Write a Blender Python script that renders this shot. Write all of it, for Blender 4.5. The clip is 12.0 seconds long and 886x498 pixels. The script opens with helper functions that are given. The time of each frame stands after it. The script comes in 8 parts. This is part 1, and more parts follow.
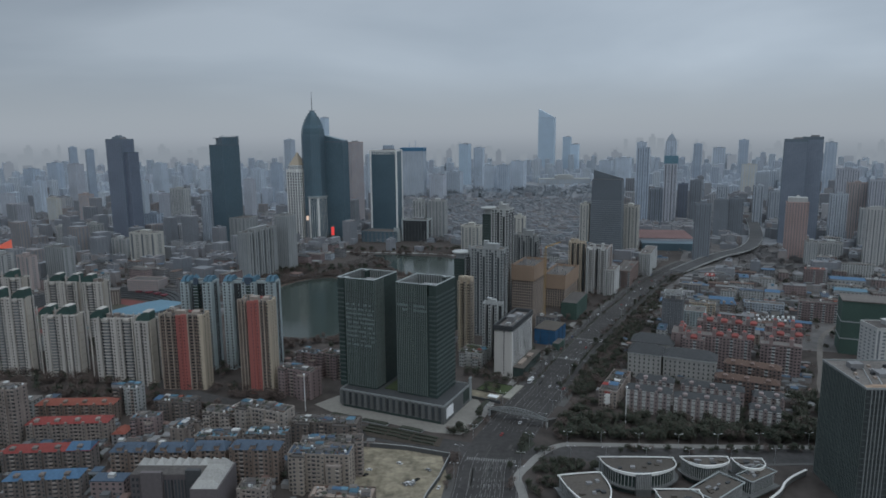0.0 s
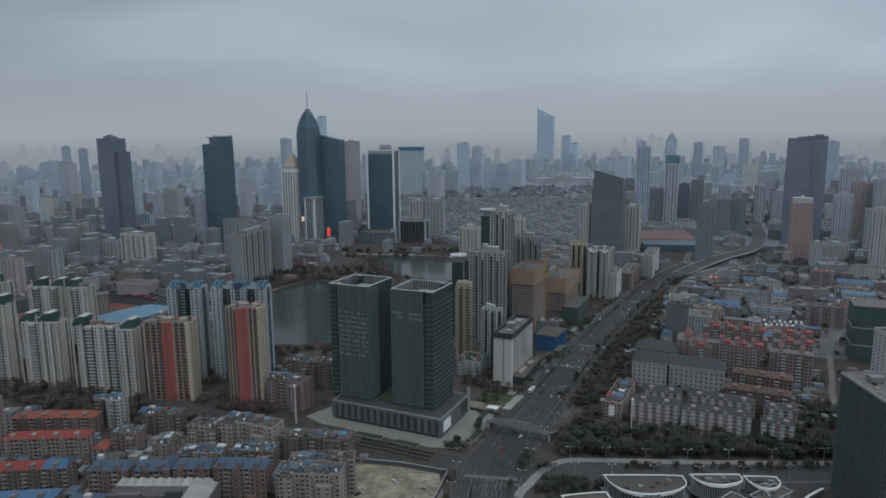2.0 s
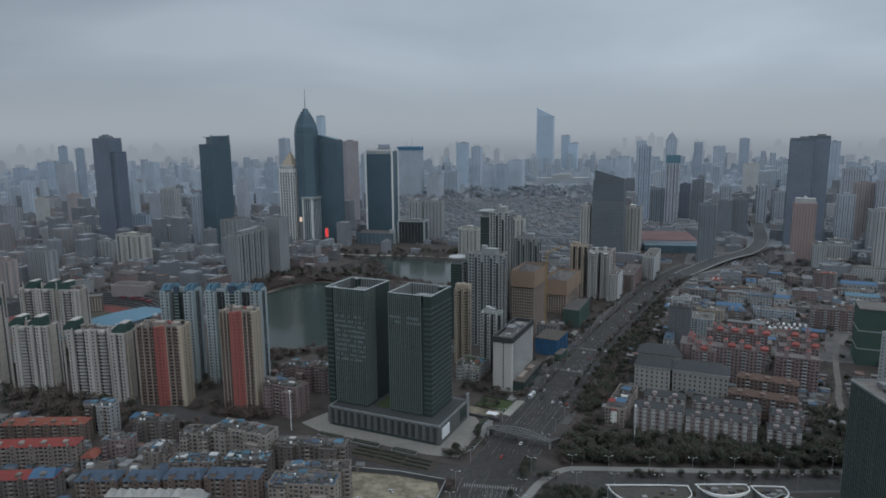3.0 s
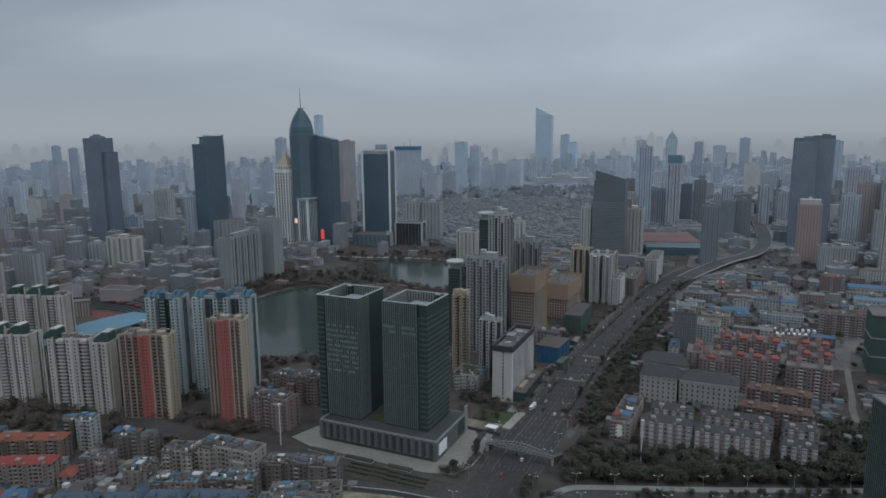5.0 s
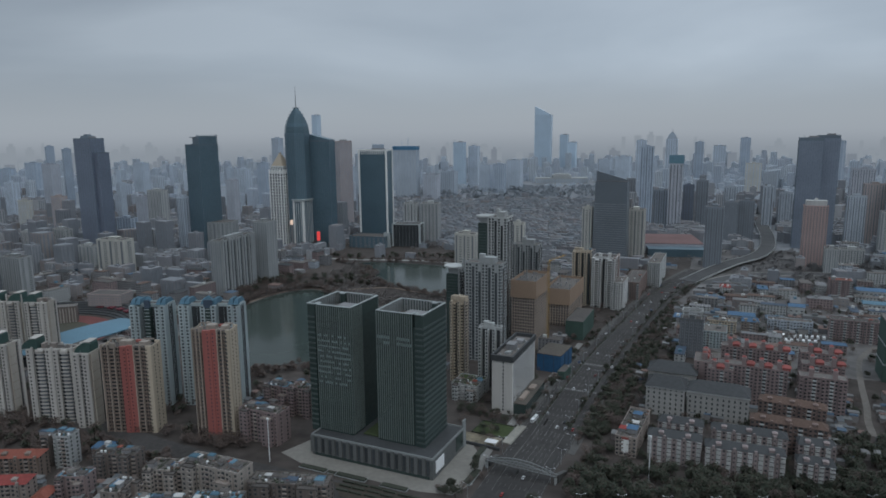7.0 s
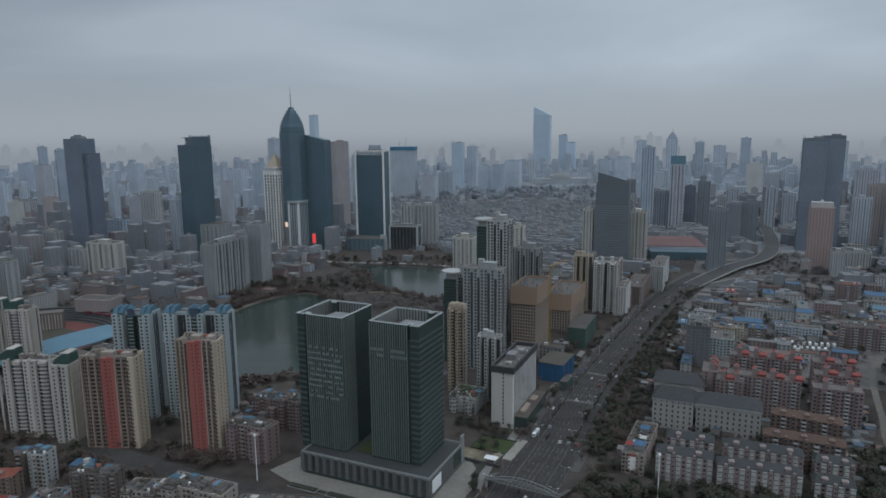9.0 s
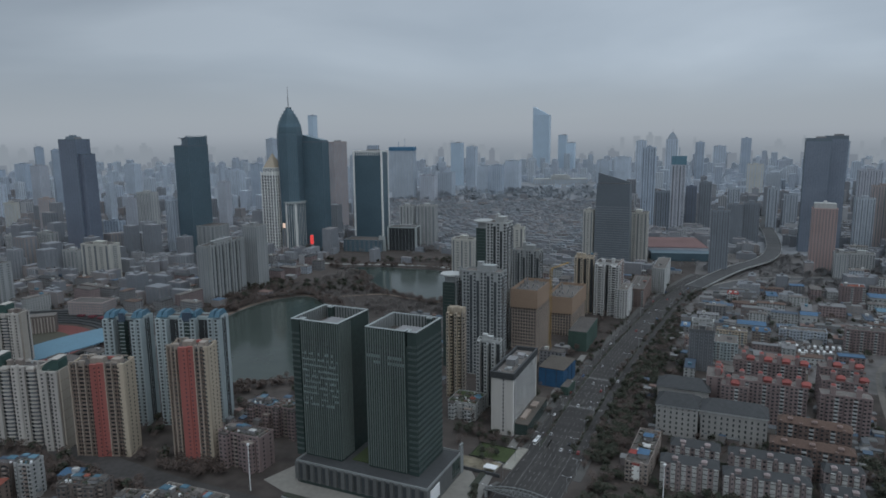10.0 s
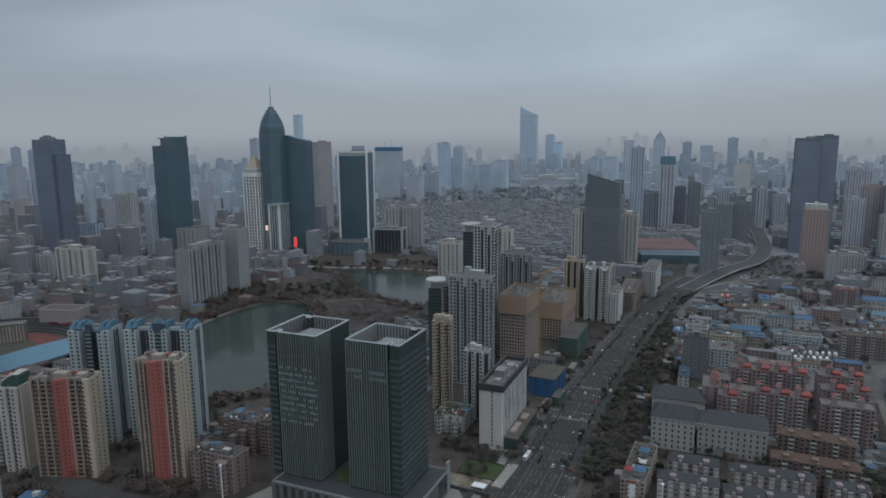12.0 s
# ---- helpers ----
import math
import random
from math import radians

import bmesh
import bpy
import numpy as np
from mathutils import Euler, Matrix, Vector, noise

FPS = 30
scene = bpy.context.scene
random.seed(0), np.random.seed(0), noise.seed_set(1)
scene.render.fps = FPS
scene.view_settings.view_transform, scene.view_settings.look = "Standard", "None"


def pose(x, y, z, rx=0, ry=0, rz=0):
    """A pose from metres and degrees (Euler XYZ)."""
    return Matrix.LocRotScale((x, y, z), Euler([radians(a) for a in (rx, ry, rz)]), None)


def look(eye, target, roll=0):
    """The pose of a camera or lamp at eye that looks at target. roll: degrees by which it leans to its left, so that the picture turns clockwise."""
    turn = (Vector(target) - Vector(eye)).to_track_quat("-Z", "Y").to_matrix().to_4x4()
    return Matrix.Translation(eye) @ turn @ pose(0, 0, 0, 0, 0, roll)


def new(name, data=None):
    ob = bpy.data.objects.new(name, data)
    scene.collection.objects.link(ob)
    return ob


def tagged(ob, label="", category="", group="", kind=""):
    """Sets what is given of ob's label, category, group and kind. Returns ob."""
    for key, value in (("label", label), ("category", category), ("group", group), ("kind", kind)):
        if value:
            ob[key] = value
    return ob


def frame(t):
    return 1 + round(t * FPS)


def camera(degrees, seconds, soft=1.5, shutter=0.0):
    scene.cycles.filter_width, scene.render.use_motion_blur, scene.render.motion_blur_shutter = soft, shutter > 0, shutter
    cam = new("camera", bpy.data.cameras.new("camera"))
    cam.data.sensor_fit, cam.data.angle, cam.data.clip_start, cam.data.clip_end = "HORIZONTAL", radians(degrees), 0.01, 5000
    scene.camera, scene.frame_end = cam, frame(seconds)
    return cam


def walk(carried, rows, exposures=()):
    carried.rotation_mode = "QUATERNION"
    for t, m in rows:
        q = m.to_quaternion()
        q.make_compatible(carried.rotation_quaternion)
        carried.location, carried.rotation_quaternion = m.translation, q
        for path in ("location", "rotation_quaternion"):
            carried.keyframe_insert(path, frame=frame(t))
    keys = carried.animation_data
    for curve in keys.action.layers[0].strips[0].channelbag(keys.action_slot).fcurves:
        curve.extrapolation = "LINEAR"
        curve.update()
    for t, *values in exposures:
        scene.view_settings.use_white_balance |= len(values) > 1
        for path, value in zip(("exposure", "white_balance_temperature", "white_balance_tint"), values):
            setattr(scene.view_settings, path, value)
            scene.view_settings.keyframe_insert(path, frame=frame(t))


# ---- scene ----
# camera: a drone flying level and straight ahead, turning a little at the end
cam = camera(66.5, 12.0, soft=1.7)
METRES, EYE, TILT, LEAN, TURN = 151.3, 230.0, -0.8, 0.0, 0.0
ROWS = [
    (0.0, 0.0, 0.0, 0.0, -0.07, -8.95, 0.48),
    (0.5, 0.0021, 0.04, 0.0014, -0.11, -8.97, 0.48),
    (1.0, 0.0041, 0.0832, 0.003, -0.15, -9.0, 0.48),
    (1.5, 0.0064, 0.1232, 0.0044, -0.17, -9.02, 0.49),
    (2.0, 0.0087, 0.1666, 0.0064, -0.2, -9.04, 0.49),
    (2.5, 0.0113, 0.2067, 0.0072, -0.22, -9.05, 0.49),
    (3.0, 0.0136, 0.2497, 0.0088, -0.25, -9.07, 0.49),
    (5.0, 0.0228, 0.4161, 0.0147, -0.37, -9.12, 0.5),
    (5.5, 0.025, 0.456, 0.016, -0.39, -9.13, 0.51),
    (6.0, 0.0277, 0.4994, 0.0173, -0.42, -9.13, 0.52),
    (6.5, 0.0296, 0.5395, 0.0188, -0.46, -9.15, 0.52),
    (7.0, 0.0322, 0.5829, 0.0203, -0.48, -9.16, 0.53),
    (9.0, 0.0405, 0.7496, 0.0234, -0.61, -9.14, 0.54),
    (9.5, 0.0426, 0.7894, 0.0246, -0.64, -9.14, 0.55),
    (10.0, 0.0454, 0.8325, 0.0252, -0.67, -9.13, 0.55),
    (10.5, 0.0479, 0.872, 0.0264, -0.69, -9.13, 0.56),
    (11.0, 0.0511, 0.9151, 0.0271, -0.78, -9.13, 0.57),
    (11.5, 0.0548, 0.9547, 0.028, -1.14, -9.14, 0.58),
    (12.0, 0.0582, 0.9978, 0.0292, -1.75, -9.15, 0.58),
]
walk(cam, [(t, pose(0, 0, EYE, TILT, LEAN, TURN) @ pose(METRES * x, METRES * y, METRES * z, 90 + pitch, roll, yaw)) for t, x, y, z, yaw, pitch, roll in ROWS])

# ------------------------------------------------------------------ light
world = bpy.data.worlds.new("overcast_sky")
scene.world = world
world.use_nodes = True
wn, wl = world.node_tree.nodes, world.node_tree.links
wn.clear()
sky = wn.new("ShaderNodeTexSky")
sky.sky_type = "NISHITA"
sky.sun_disc = False
sky.sun_elevation = radians(38)
sky.sun_rotation = radians(200)
wcoord = wn.new("ShaderNodeTexCoord")
wsep = wn.new("ShaderNodeSeparateXYZ")
wl.new(wcoord.outputs["Generated"], wsep.inputs[0])
# cloud deck: long flat bands low down, brighter overhead
wmap = wn.new("ShaderNodeMapping")
wmap.inputs["Scale"].default_value = (1.0, 1.0, 4.0)
wl.new(wcoord.outputs["Generated"], wmap.inputs[0])
wnoise = wn.new("ShaderNodeTexNoise")
wnoise.inputs["Scale"].default_value = 1.9
wnoise.inputs["Detail"].default_value = 6
wnoise.inputs["Roughness"].default_value = 0.45
wnoise.inputs["Distortion"].default_value = 0.35
wl.new(wmap.outputs[0], wnoise.inputs["Vector"])
wramp = wn.new("ShaderNodeValToRGB")
wramp.color_ramp.elements[0].position = 0.30
wramp.color_ramp.elements[0].color = (0.288, 0.35, 0.425, 1)
wramp.color_ramp.elements[1].position = 0.68
wramp.color_ramp.elements[1].color = (0.445, 0.52, 0.605, 1)
wl.new(wnoise.outputs["Fac"], wramp.inputs[0])
whigh = wn.new("ShaderNodeMapRange")
whigh.inputs["From Min"].default_value = 0.20
whigh.inputs["From Max"].default_value = 0.85
whigh.inputs["To Min"].default_value = 1.0
whigh.inputs["To Max"].default_value = 2.15
wl.new(wsep.outputs[2], whigh.inputs["Value"])
wwest = wn.new("ShaderNodeMapRange")
wwest.inputs["From Min"].default_value = -0.75
wwest.inputs["From Max"].default_value = 0.25
wwest.inputs["To Min"].default_value = 0.72
wwest.inputs["To Max"].default_value = 1.05
wl.new(wsep.outputs[0], wwest.inputs["Value"])
wboth = wn.new("ShaderNodeMath")
wboth.operation = "MULTIPLY"
wl.new(whigh.outputs[0], wboth.inputs[0])
wl.new(wwest.outputs[0], wboth.inputs[1])
# the deck is whiter overhead than low down
wtop = wn.new("ShaderNodeMapRange")
wtop.inputs["From Min"].default_value = 0.28
wtop.inputs["From Max"].default_value = 0.75
wl.new(wsep.outputs[2], wtop.inputs["Value"])
wwhite = wn.new("ShaderNodeMix")
wwhite.data_type = "RGBA"
wl.new(wtop.outputs[0], wwhite.inputs["Factor"])
wl.new(wramp.outputs[0], wwhite.inputs["A"])
wwhite.inputs["B"].default_value = (0.385, 0.448, 0.510, 1)
wgain = wn.new("ShaderNodeVectorMath")
wgain.operation = "SCALE"
wl.new(wwhite.outputs["Result"], wgain.inputs[0])
wl.new(wboth.outputs[0], wgain.inputs["Scale"])
# pale mist where sky meets land
wlow = wn.new("ShaderNodeMapRange")
wlow.interpolation_type = "SMOOTHSTEP"
wlow.inputs["From Min"].default_value = 0.0
wlow.inputs["From Max"].default_value = 0.105
wlow.inputs["To Min"].default_value = 1.0
wlow.inputs["To Max"].default_value = 0.0
wl.new(wsep.outputs[2], wlow.inputs["Value"])
wmix = wn.new("ShaderNodeMix")
wmix.data_type = "RGBA"
wl.new(wlow.outputs[0], wmix.inputs["Factor"])
wl.new(wgain.outputs[0], wmix.inputs["A"])
wmix.inputs["B"].default_value = (0.345, 0.39, 0.44, 1)
wsky = wn.new("ShaderNodeBackground")
wsky.inputs["Strength"].default_value = 0.05
wl.new(sky.outputs[0], wsky.inputs["Color"])
wcloud = wn.new("ShaderNodeBackground")
wcloud.inputs["Strength"].default_value = 1.0
wl.new(wmix.outputs["Result"], wcloud.inputs["Color"])
wshare = wn.new("ShaderNodeMixShader")
wshare.inputs[0].default_value = 0.93
wl.new(wsky.outputs[0], wshare.inputs[1])
wl.new(wcloud.outputs[0], wshare.inputs[2])
wout = wn.new("ShaderNodeOutputWorld")
wl.new(wshare.outputs[0], wout.inputs[0])

sun = new("sun", bpy.data.lights.new("sun", "SUN"))
sun.data.energy = 0.45
sun.data.angle = radians(40)
sun.data.color = (1.0, 0.97, 0.93)
sun.matrix_world = look((0, 0, 500), (-140, 330, 0))
scene.view_settings.exposure = 0.0

# ------------------------------------------------------------------ materials
MATS = {}


def mat(name, color, rough=0.8, metal=0.0, vary=0.25, grain=0.4, stain=0.02, spread=0.12, streak=False, spec=0.4):
    """Plain surface: base colour, fine grain, large stains, and a tone of its own for each object."""
    if name in MATS:
        return MATS[name]
    m = bpy.data.materials.new(name)
    MATS[name] = m
    m.use_nodes = True
    n, l = m.node_tree.nodes, m.node_tree.links
    b = n["Principled BSDF"]
    b.inputs["Roughness"].default_value = rough
    b.inputs["Metallic"].default_value = metal
    b.inputs["Specular IOR Level"].default_value = spec
    co = n.new("ShaderNodeTexCoord")
    vec = co.outputs["Object"]
    if streak:
        mp = n.new("ShaderNodeMapping")
        mp.inputs["Scale"].default_value = (1, 1, 0.12)
        l.new(vec, mp.inputs[0])
        vec2 = mp.outputs[0]
    else:
        vec2 = vec
    fine, large = n.new("ShaderNodeTexNoise"), n.new("ShaderNodeTexNoise")
    fine.inputs["Scale"].default_value = grain
    fine.inputs["Detail"].default_value = 5
    large.inputs["Scale"].default_value = stain
    large.inputs["Detail"].default_value = 4
    l.new(vec2, fine.inputs["Vector"])
    l.new(vec, large.inputs["Vector"])
    add = n.new("ShaderNodeMath")
    add.operation = "ADD"
    l.new(fine.outputs["Fac"], add.inputs[0])
    l.new(large.outputs["Fac"], add.inputs[1])
    rng = n.new("ShaderNodeMapRange")
    rng.inputs["From Min"].default_value = 0.6
    rng.inputs["From Max"].default_value = 1.4
    rng.inputs["To Min"].default_value = 1 - vary
    rng.inputs["To Max"].default_value = 1 + vary
    l.new(add.outputs[0], rng.inputs["Value"])
    info = n.new("ShaderNodeObjectInfo")
    tone = n.new("ShaderNodeMapRange")
    tone.inputs["To Min"].default_value = 1 - spread
    tone.inputs["To Max"].default_value = 1 + spread
    l.new(info.outputs["Random"], tone.inputs["Value"])
    mul = n.new("ShaderNodeMath")
    mul.operation = "MULTIPLY"
    l.new(rng.outputs[0], mul.inputs[0])
    l.new(tone.outputs[0], mul.inputs[1])
    sc = n.new("ShaderNodeVectorMath")
    sc.operation = "SCALE"
    sc.inputs[0].default_value = color
    l.new(mul.outputs[0], sc.inputs["Scale"])
    l.new(sc.outputs[0], b.inputs["Base Color"])
    if rough < 0.46:
        return m
    bump = n.new("ShaderNodeBump")
    bump.inputs["Strength"].default_value = 0.15
    bump.inputs["Distance"].default_value = 0.1
    l.new(fine.outputs["Fac"], bump.inputs["Height"])
    l.new(bump.outputs[0], b.inputs["Normal"])
    return m


def island(name, colors, rough=0.85, spec=0.3):
    """Surface whose loose pieces each take one of a few colours."""
    m = bpy.data.materials.new(name)
    MATS[name] = m
    m.use_nodes = True
    n, l = m.node_tree.nodes, m.node_tree.links
    b = n["Principled BSDF"]
    b.inputs["Roughness"].default_value = rough
    b.inputs["Specular IOR Level"].default_value = spec
    geo = n.new("ShaderNodeNewGeometry")
    ramp = n.new("ShaderNodeValToRGB")
    ramp.color_ramp.interpolation = "CONSTANT"
    el = ramp.color_ramp.elements
    while len(el) < len(colors):
        el.new(0.5)
    for i, c in enumerate(colors):
        el[i].position = i / len(colors)
        el[i].color = (*c, 1)
    l.new(geo.outputs["Random Per Island"], ramp.inputs[0])
    noi = n.new("ShaderNodeTexNoise")
    noi.inputs["Scale"].default_value = 0.15
    noi.inputs["Detail"].default_value = 5
    co = n.new("ShaderNodeTexCoord")
    l.new(co.outputs["Object"], noi.inputs["Vector"])
    rng = n.new("ShaderNodeMapRange")
    rng.inputs["From Min"].default_value = 0.3
    rng.inputs["From Max"].default_value = 0.7
    rng.inputs["To Min"].default_value = 0.93
    rng.inputs["To Max"].default_value = 1.07
    l.new(noi.outputs["Fac"], rng.inputs["Value"])
    sc = n.new("ShaderNodeVectorMath")
    sc.operation = "SCALE"
    l.new(ramp.outputs[0], sc.inputs[0])
    l.new(rng.outputs[0], sc.inputs["Scale"])
    l.new(sc.outputs[0], b.inputs["Base Color"])
    return m


def glow(name, color, strength=1.0):
    m = bpy.data.materials.new(name)
    MATS[name] = m
    m.use_nodes = True
    n, l = m.node_tree.nodes, m.node_tree.links
    n.clear()
    e = n.new("ShaderNodeEmission")
    e.inputs[0].default_value = (*color, 1)
    e.inputs[1].default_value = strength
    o = n.new("ShaderNodeOutputMaterial")
    l.new(e.outputs[0], o.inputs[0])
    return m


# walls
WHITE = mat("white_tile_facade", (0.47, 0.47, 0.46), 0.7, streak=True, vary=0.15)
CREAM = mat("cream_facade", (0.43, 0.365, 0.285), 0.75, vary=0.10)
BUFF = mat("buff_facade", (0.30, 0.26, 0.225), 0.8, streak=True, vary=0.2)
GREYW = mat("grey_render_facade", (0.235, 0.235, 0.24), 0.85, streak=True, vary=0.22)
PALE = mat("pale_grey_facade", (0.375, 0.385, 0.38), 0.8, streak=True, vary=0.18)
PINK = mat("pinkish_facade", (0.245, 0.19, 0.185), 0.85, streak=True, vary=0.2)
BROWN = mat("brown_brick_facade", (0.19, 0.14, 0.125), 0.85, streak=True, vary=0.22)
ORANGE = mat("salmon_red_panel", (0.325, 0.108, 0.094), 0.75, streak=True, vary=0.12)
TEAL = mat("pale_blue_facade", (0.35, 0.405, 0.415), 0.7, streak=True, vary=0.15)
# facades of distant towers, with haze mixed into the base colour
BLUEGREY = mat("haze_blue_grey_facade", (0.43, 0.485, 0.55), 0.8, streak=True, vary=0.2)
SLATE = mat("haze_slate_facade", (0.34, 0.40, 0.475), 0.75, streak=True, vary=0.2)
MAUVE = mat("haze_mauve_facade", (0.375, 0.39, 0.43), 0.8, streak=True, vary=0.2)
IVORY = mat("ivory_facade", (0.47, 0.46, 0.42), 0.8, streak=True, vary=0.15)
ROSE = mat("pale_rose_facade", (0.37, 0.315, 0.30), 0.8, streak=True, vary=0.15)
OLDBUFF = mat("weathered_buff_render", (0.205, 0.160, 0.135), 0.9, streak=True, grain=0.6, vary=0.38)
OLDGREY = mat("weathered_grey_render", (0.165, 0.142, 0.130), 0.9, streak=True, grain=0.6, vary=0.38)
OLDPALE = mat("weathered_pale_render", (0.265, 0.228, 0.205), 0.9, streak=True, grain=0.6, vary=0.35)
OLDIVORY = mat("weathered_ivory_tile", (0.345, 0.31, 0.28), 0.85, streak=True, grain=0.6, vary=0.3)
BLACKGLASS = mat("black_curtain_glass", (0.062, 0.071, 0.073), 0.22, spec=0.3)
MIDGREY = mat("mid_grey_facade", (0.285, 0.298, 0.298), 0.8, streak=True, vary=0.18)
# far windows, lightened close to the walls as haze would do
HAZEPANE = mat("haze_pale_window_glass", (0.355, 0.395, 0.44), 0.3, vary=0.2, spread=0.25)
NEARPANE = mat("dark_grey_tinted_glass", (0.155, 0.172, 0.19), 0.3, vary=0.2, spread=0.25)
HEDGE = mat("dark_clipped_hedge", (0.045, 0.05, 0.038), 0.95, grain=1.2, vary=0.4)
# glass of the farthest towers, haze painted in as pale blue
PALEGLASS = mat("haze_blue_tower_glass", (0.45, 0.55, 0.64), 0.4, vary=0.1)
REDBITS = mat("bright_red_tiles", (0.27, 0.078, 0.070), 0.75, grain=0.8, vary=0.25)
BRIGHT = mat("clean_white_cladding", (0.74, 0.74, 0.72), 0.6, streak=True, vary=0.08)
STEELBLUE = mat("steel_grey_facade", (0.375, 0.415, 0.46), 0.75, streak=True, vary=0.18)
STONE = mat("grey_stone_cladding", (0.122, 0.127, 0.126), 0.7, vary=0.2)
PIER = mat("light_stone_pier", (0.235, 0.25, 0.25), 0.7, vary=0.15)
# slate glass made paler and bluer by the haze in its colour
HAZEGLASS = mat("haze_slate_curtain_glass", (0.25, 0.29, 0.355), 0.35, metal=0.35, vary=0.2, spread=0.12, spec=0.5)
FARRIB = mat("dark_blue_facade_rib", (0.15, 0.19, 0.225), 0.6, vary=0.15)
MIDSLATE = mat("mid_slate_facade", (0.215, 0.24, 0.27), 0.75, streak=True, vary=0.18)
# glass and metal
GLASS = mat("window_glass", (0.055, 0.062, 0.067), 0.16, vary=0.3, spread=0.3, spec=0.5)
DARKGLASS = mat("dark_green_curtain_glass", (0.046, 0.066, 0.062), 0.26, vary=0.2, spread=0.05, spec=0.35)
LIGHTGLASS = mat("pale_green_glass_panel", (0.22, 0.29, 0.285), 0.3, vary=0.4, spec=0.5)
BLUEGLASS = mat("blue_mirror_curtain_glass", (0.105, 0.165, 0.20), 0.38, metal=0.35, vary=0.2, spread=0.1, spec=0.5)
SHADEGLASS = mat("slate_mirror_curtain_glass", (0.18, 0.21, 0.265), 0.4, metal=0.35, vary=0.2, spread=0.1, spec=0.5)
FIN = mat("dark_metal_fin", (0.180, 0.216, 0.205), 0.5, metal=0.2, vary=0.15)
TERRACE = mat("brown_terrace_boards", (0.095, 0.083, 0.072), 0.9, grain=0.6, vary=0.35)
LOUVRE = mat("dark_louvre_band", (0.070, 0.092, 0.088), 0.45, vary=0.15)
COPING = mat("pale_coping", (0.34, 0.37, 0.37), 0.6, vary=0.15)
WHITEMETAL = mat("white_painted_metal", (0.72, 0.73, 0.74), 0.45, vary=0.08)
STEEL = mat("galvanised_steel", (0.40, 0.42, 0.43), 0.45, metal=0.4, vary=0.1)
# roofs
ROOF = mat("grey_roof_screed", (0.092, 0.083, 0.078), 0.9, grain=0.5, vary=0.5)
ROOFPALE = mat("pale_roof_screed", (0.145, 0.132, 0.122), 0.9, grain=0.5, vary=0.5)
# roof screed raised to a paler grey in place of haze
ROOFGREY = mat("haze_grey_roof", (0.185, 0.185, 0.19), 0.9, grain=0.5, vary=0.4)
ROOFDARK = mat("dark_slate_roof", (0.052, 0.055, 0.058), 0.8, vary=0.25)
ROOFRED = mat("red_tile_roof", (0.24, 0.050, 0.044), 0.8, grain=0.7, vary=0.3)
ROOFRUST = mat("orange_tile_roof", (0.215, 0.068, 0.048), 0.85, grain=0.7, vary=0.3)
ROOFBLUE = mat("blue_sheet_roof", (0.055, 0.12, 0.205), 0.65, grain=0.6, vary=0.25)
ROOFNAVY = mat("faded_navy_roof", (0.055, 0.08, 0.115), 0.7, grain=0.6, vary=0.3)
ROOFSKY = mat("sky_blue_sheet_roof", (0.092, 0.18, 0.24), 0.65, grain=0.6, vary=0.2)
DOME = mat("dark_green_roof", (0.042, 0.082, 0.074), 0.55, vary=0.2)
TEALROOF = mat("teal_blue_roof", (0.055, 0.125, 0.175), 0.6, vary=0.2)
NETTING = mat("brown_safety_netting", (0.335, 0.24, 0.175), 0.9, grain=1.5, vary=0.2)
GREENNET = mat("green_safety_netting", (0.05, 0.085, 0.072), 0.9, grain=1.0, vary=0.3)
RAWCONC = mat("raw_concrete", (0.34, 0.28, 0.24), 0.9, vary=0.25)
YELLOW = mat("yellow_crane_steel", (0.34, 0.21, 0.06), 0.6, vary=0.15)
# ground
ASPHALT = mat("worn_asphalt", (0.060, 0.057, 0.056), 0.85, grain=0.25, stain=0.03, vary=0.35, spec=0.2)
PAVING = mat("grey_paving", (0.082, 0.08, 0.077), 0.85, grain=0.5, vary=0.25)
PLAZA = mat("pale_plaza_paving", (0.20, 0.19, 0.172), 0.85, grain=0.3, stain=0.05, vary=0.18)
PAINTW = mat("worn_road_paint", (0.20, 0.20, 0.195), 0.7, vary=0.25, grain=1.5)
SOIL = mat("bare_sandy_soil", (0.215, 0.188, 0.138), 0.95, grain=0.22, stain=0.07, vary=0.65)
LAWN = mat("winter_lawn", (0.055, 0.075, 0.03), 0.95, grain=0.5, vary=0.35)
WATERM = mat("green_grey_lake_water", (0.041, 0.053, 0.046), 0.12, grain=0.05, vary=0.15, spread=0, spec=0.12)
BARK = mat("bark", (0.07, 0.055, 0.045), 0.9)
LEAFDARK = island("evergreen_leaves", [(0.045, 0.056, 0.043), (0.050, 0.062, 0.043), (0.055, 0.060, 0.043), (0.070, 0.058, 0.046)])
LEAFBROWN = island("bare_winter_twigs", [(0.100, 0.078, 0.070), (0.110, 0.084, 0.073), (0.118, 0.088, 0.074), (0.104, 0.084, 0.078)])
REDSCREEN = glow("lit_red_screen", (1.0, 0.10, 0.10), 0.65)
PALESCREEN = glow("lit_pale_screen", (0.95, 0.72, 0.58), 0.75)
# far walls and roofs are paled and blued: haze sits in their colour
FARWALL = island("haze_tinted_far_walls", [(0.42, 0.47, 0.53), (0.45, 0.50, 0.555), (0.39, 0.435, 0.50), (0.50, 0.54, 0.58), (0.43, 0.46, 0.515)])
TOWNWALL = island("mid_town_walls", [(0.23, 0.24, 0.26), (0.27, 0.28, 0.295), (0.205, 0.215, 0.235), (0.36, 0.365, 0.375), (0.27, 0.245, 0.24), (0.235, 0.235, 0.25)])
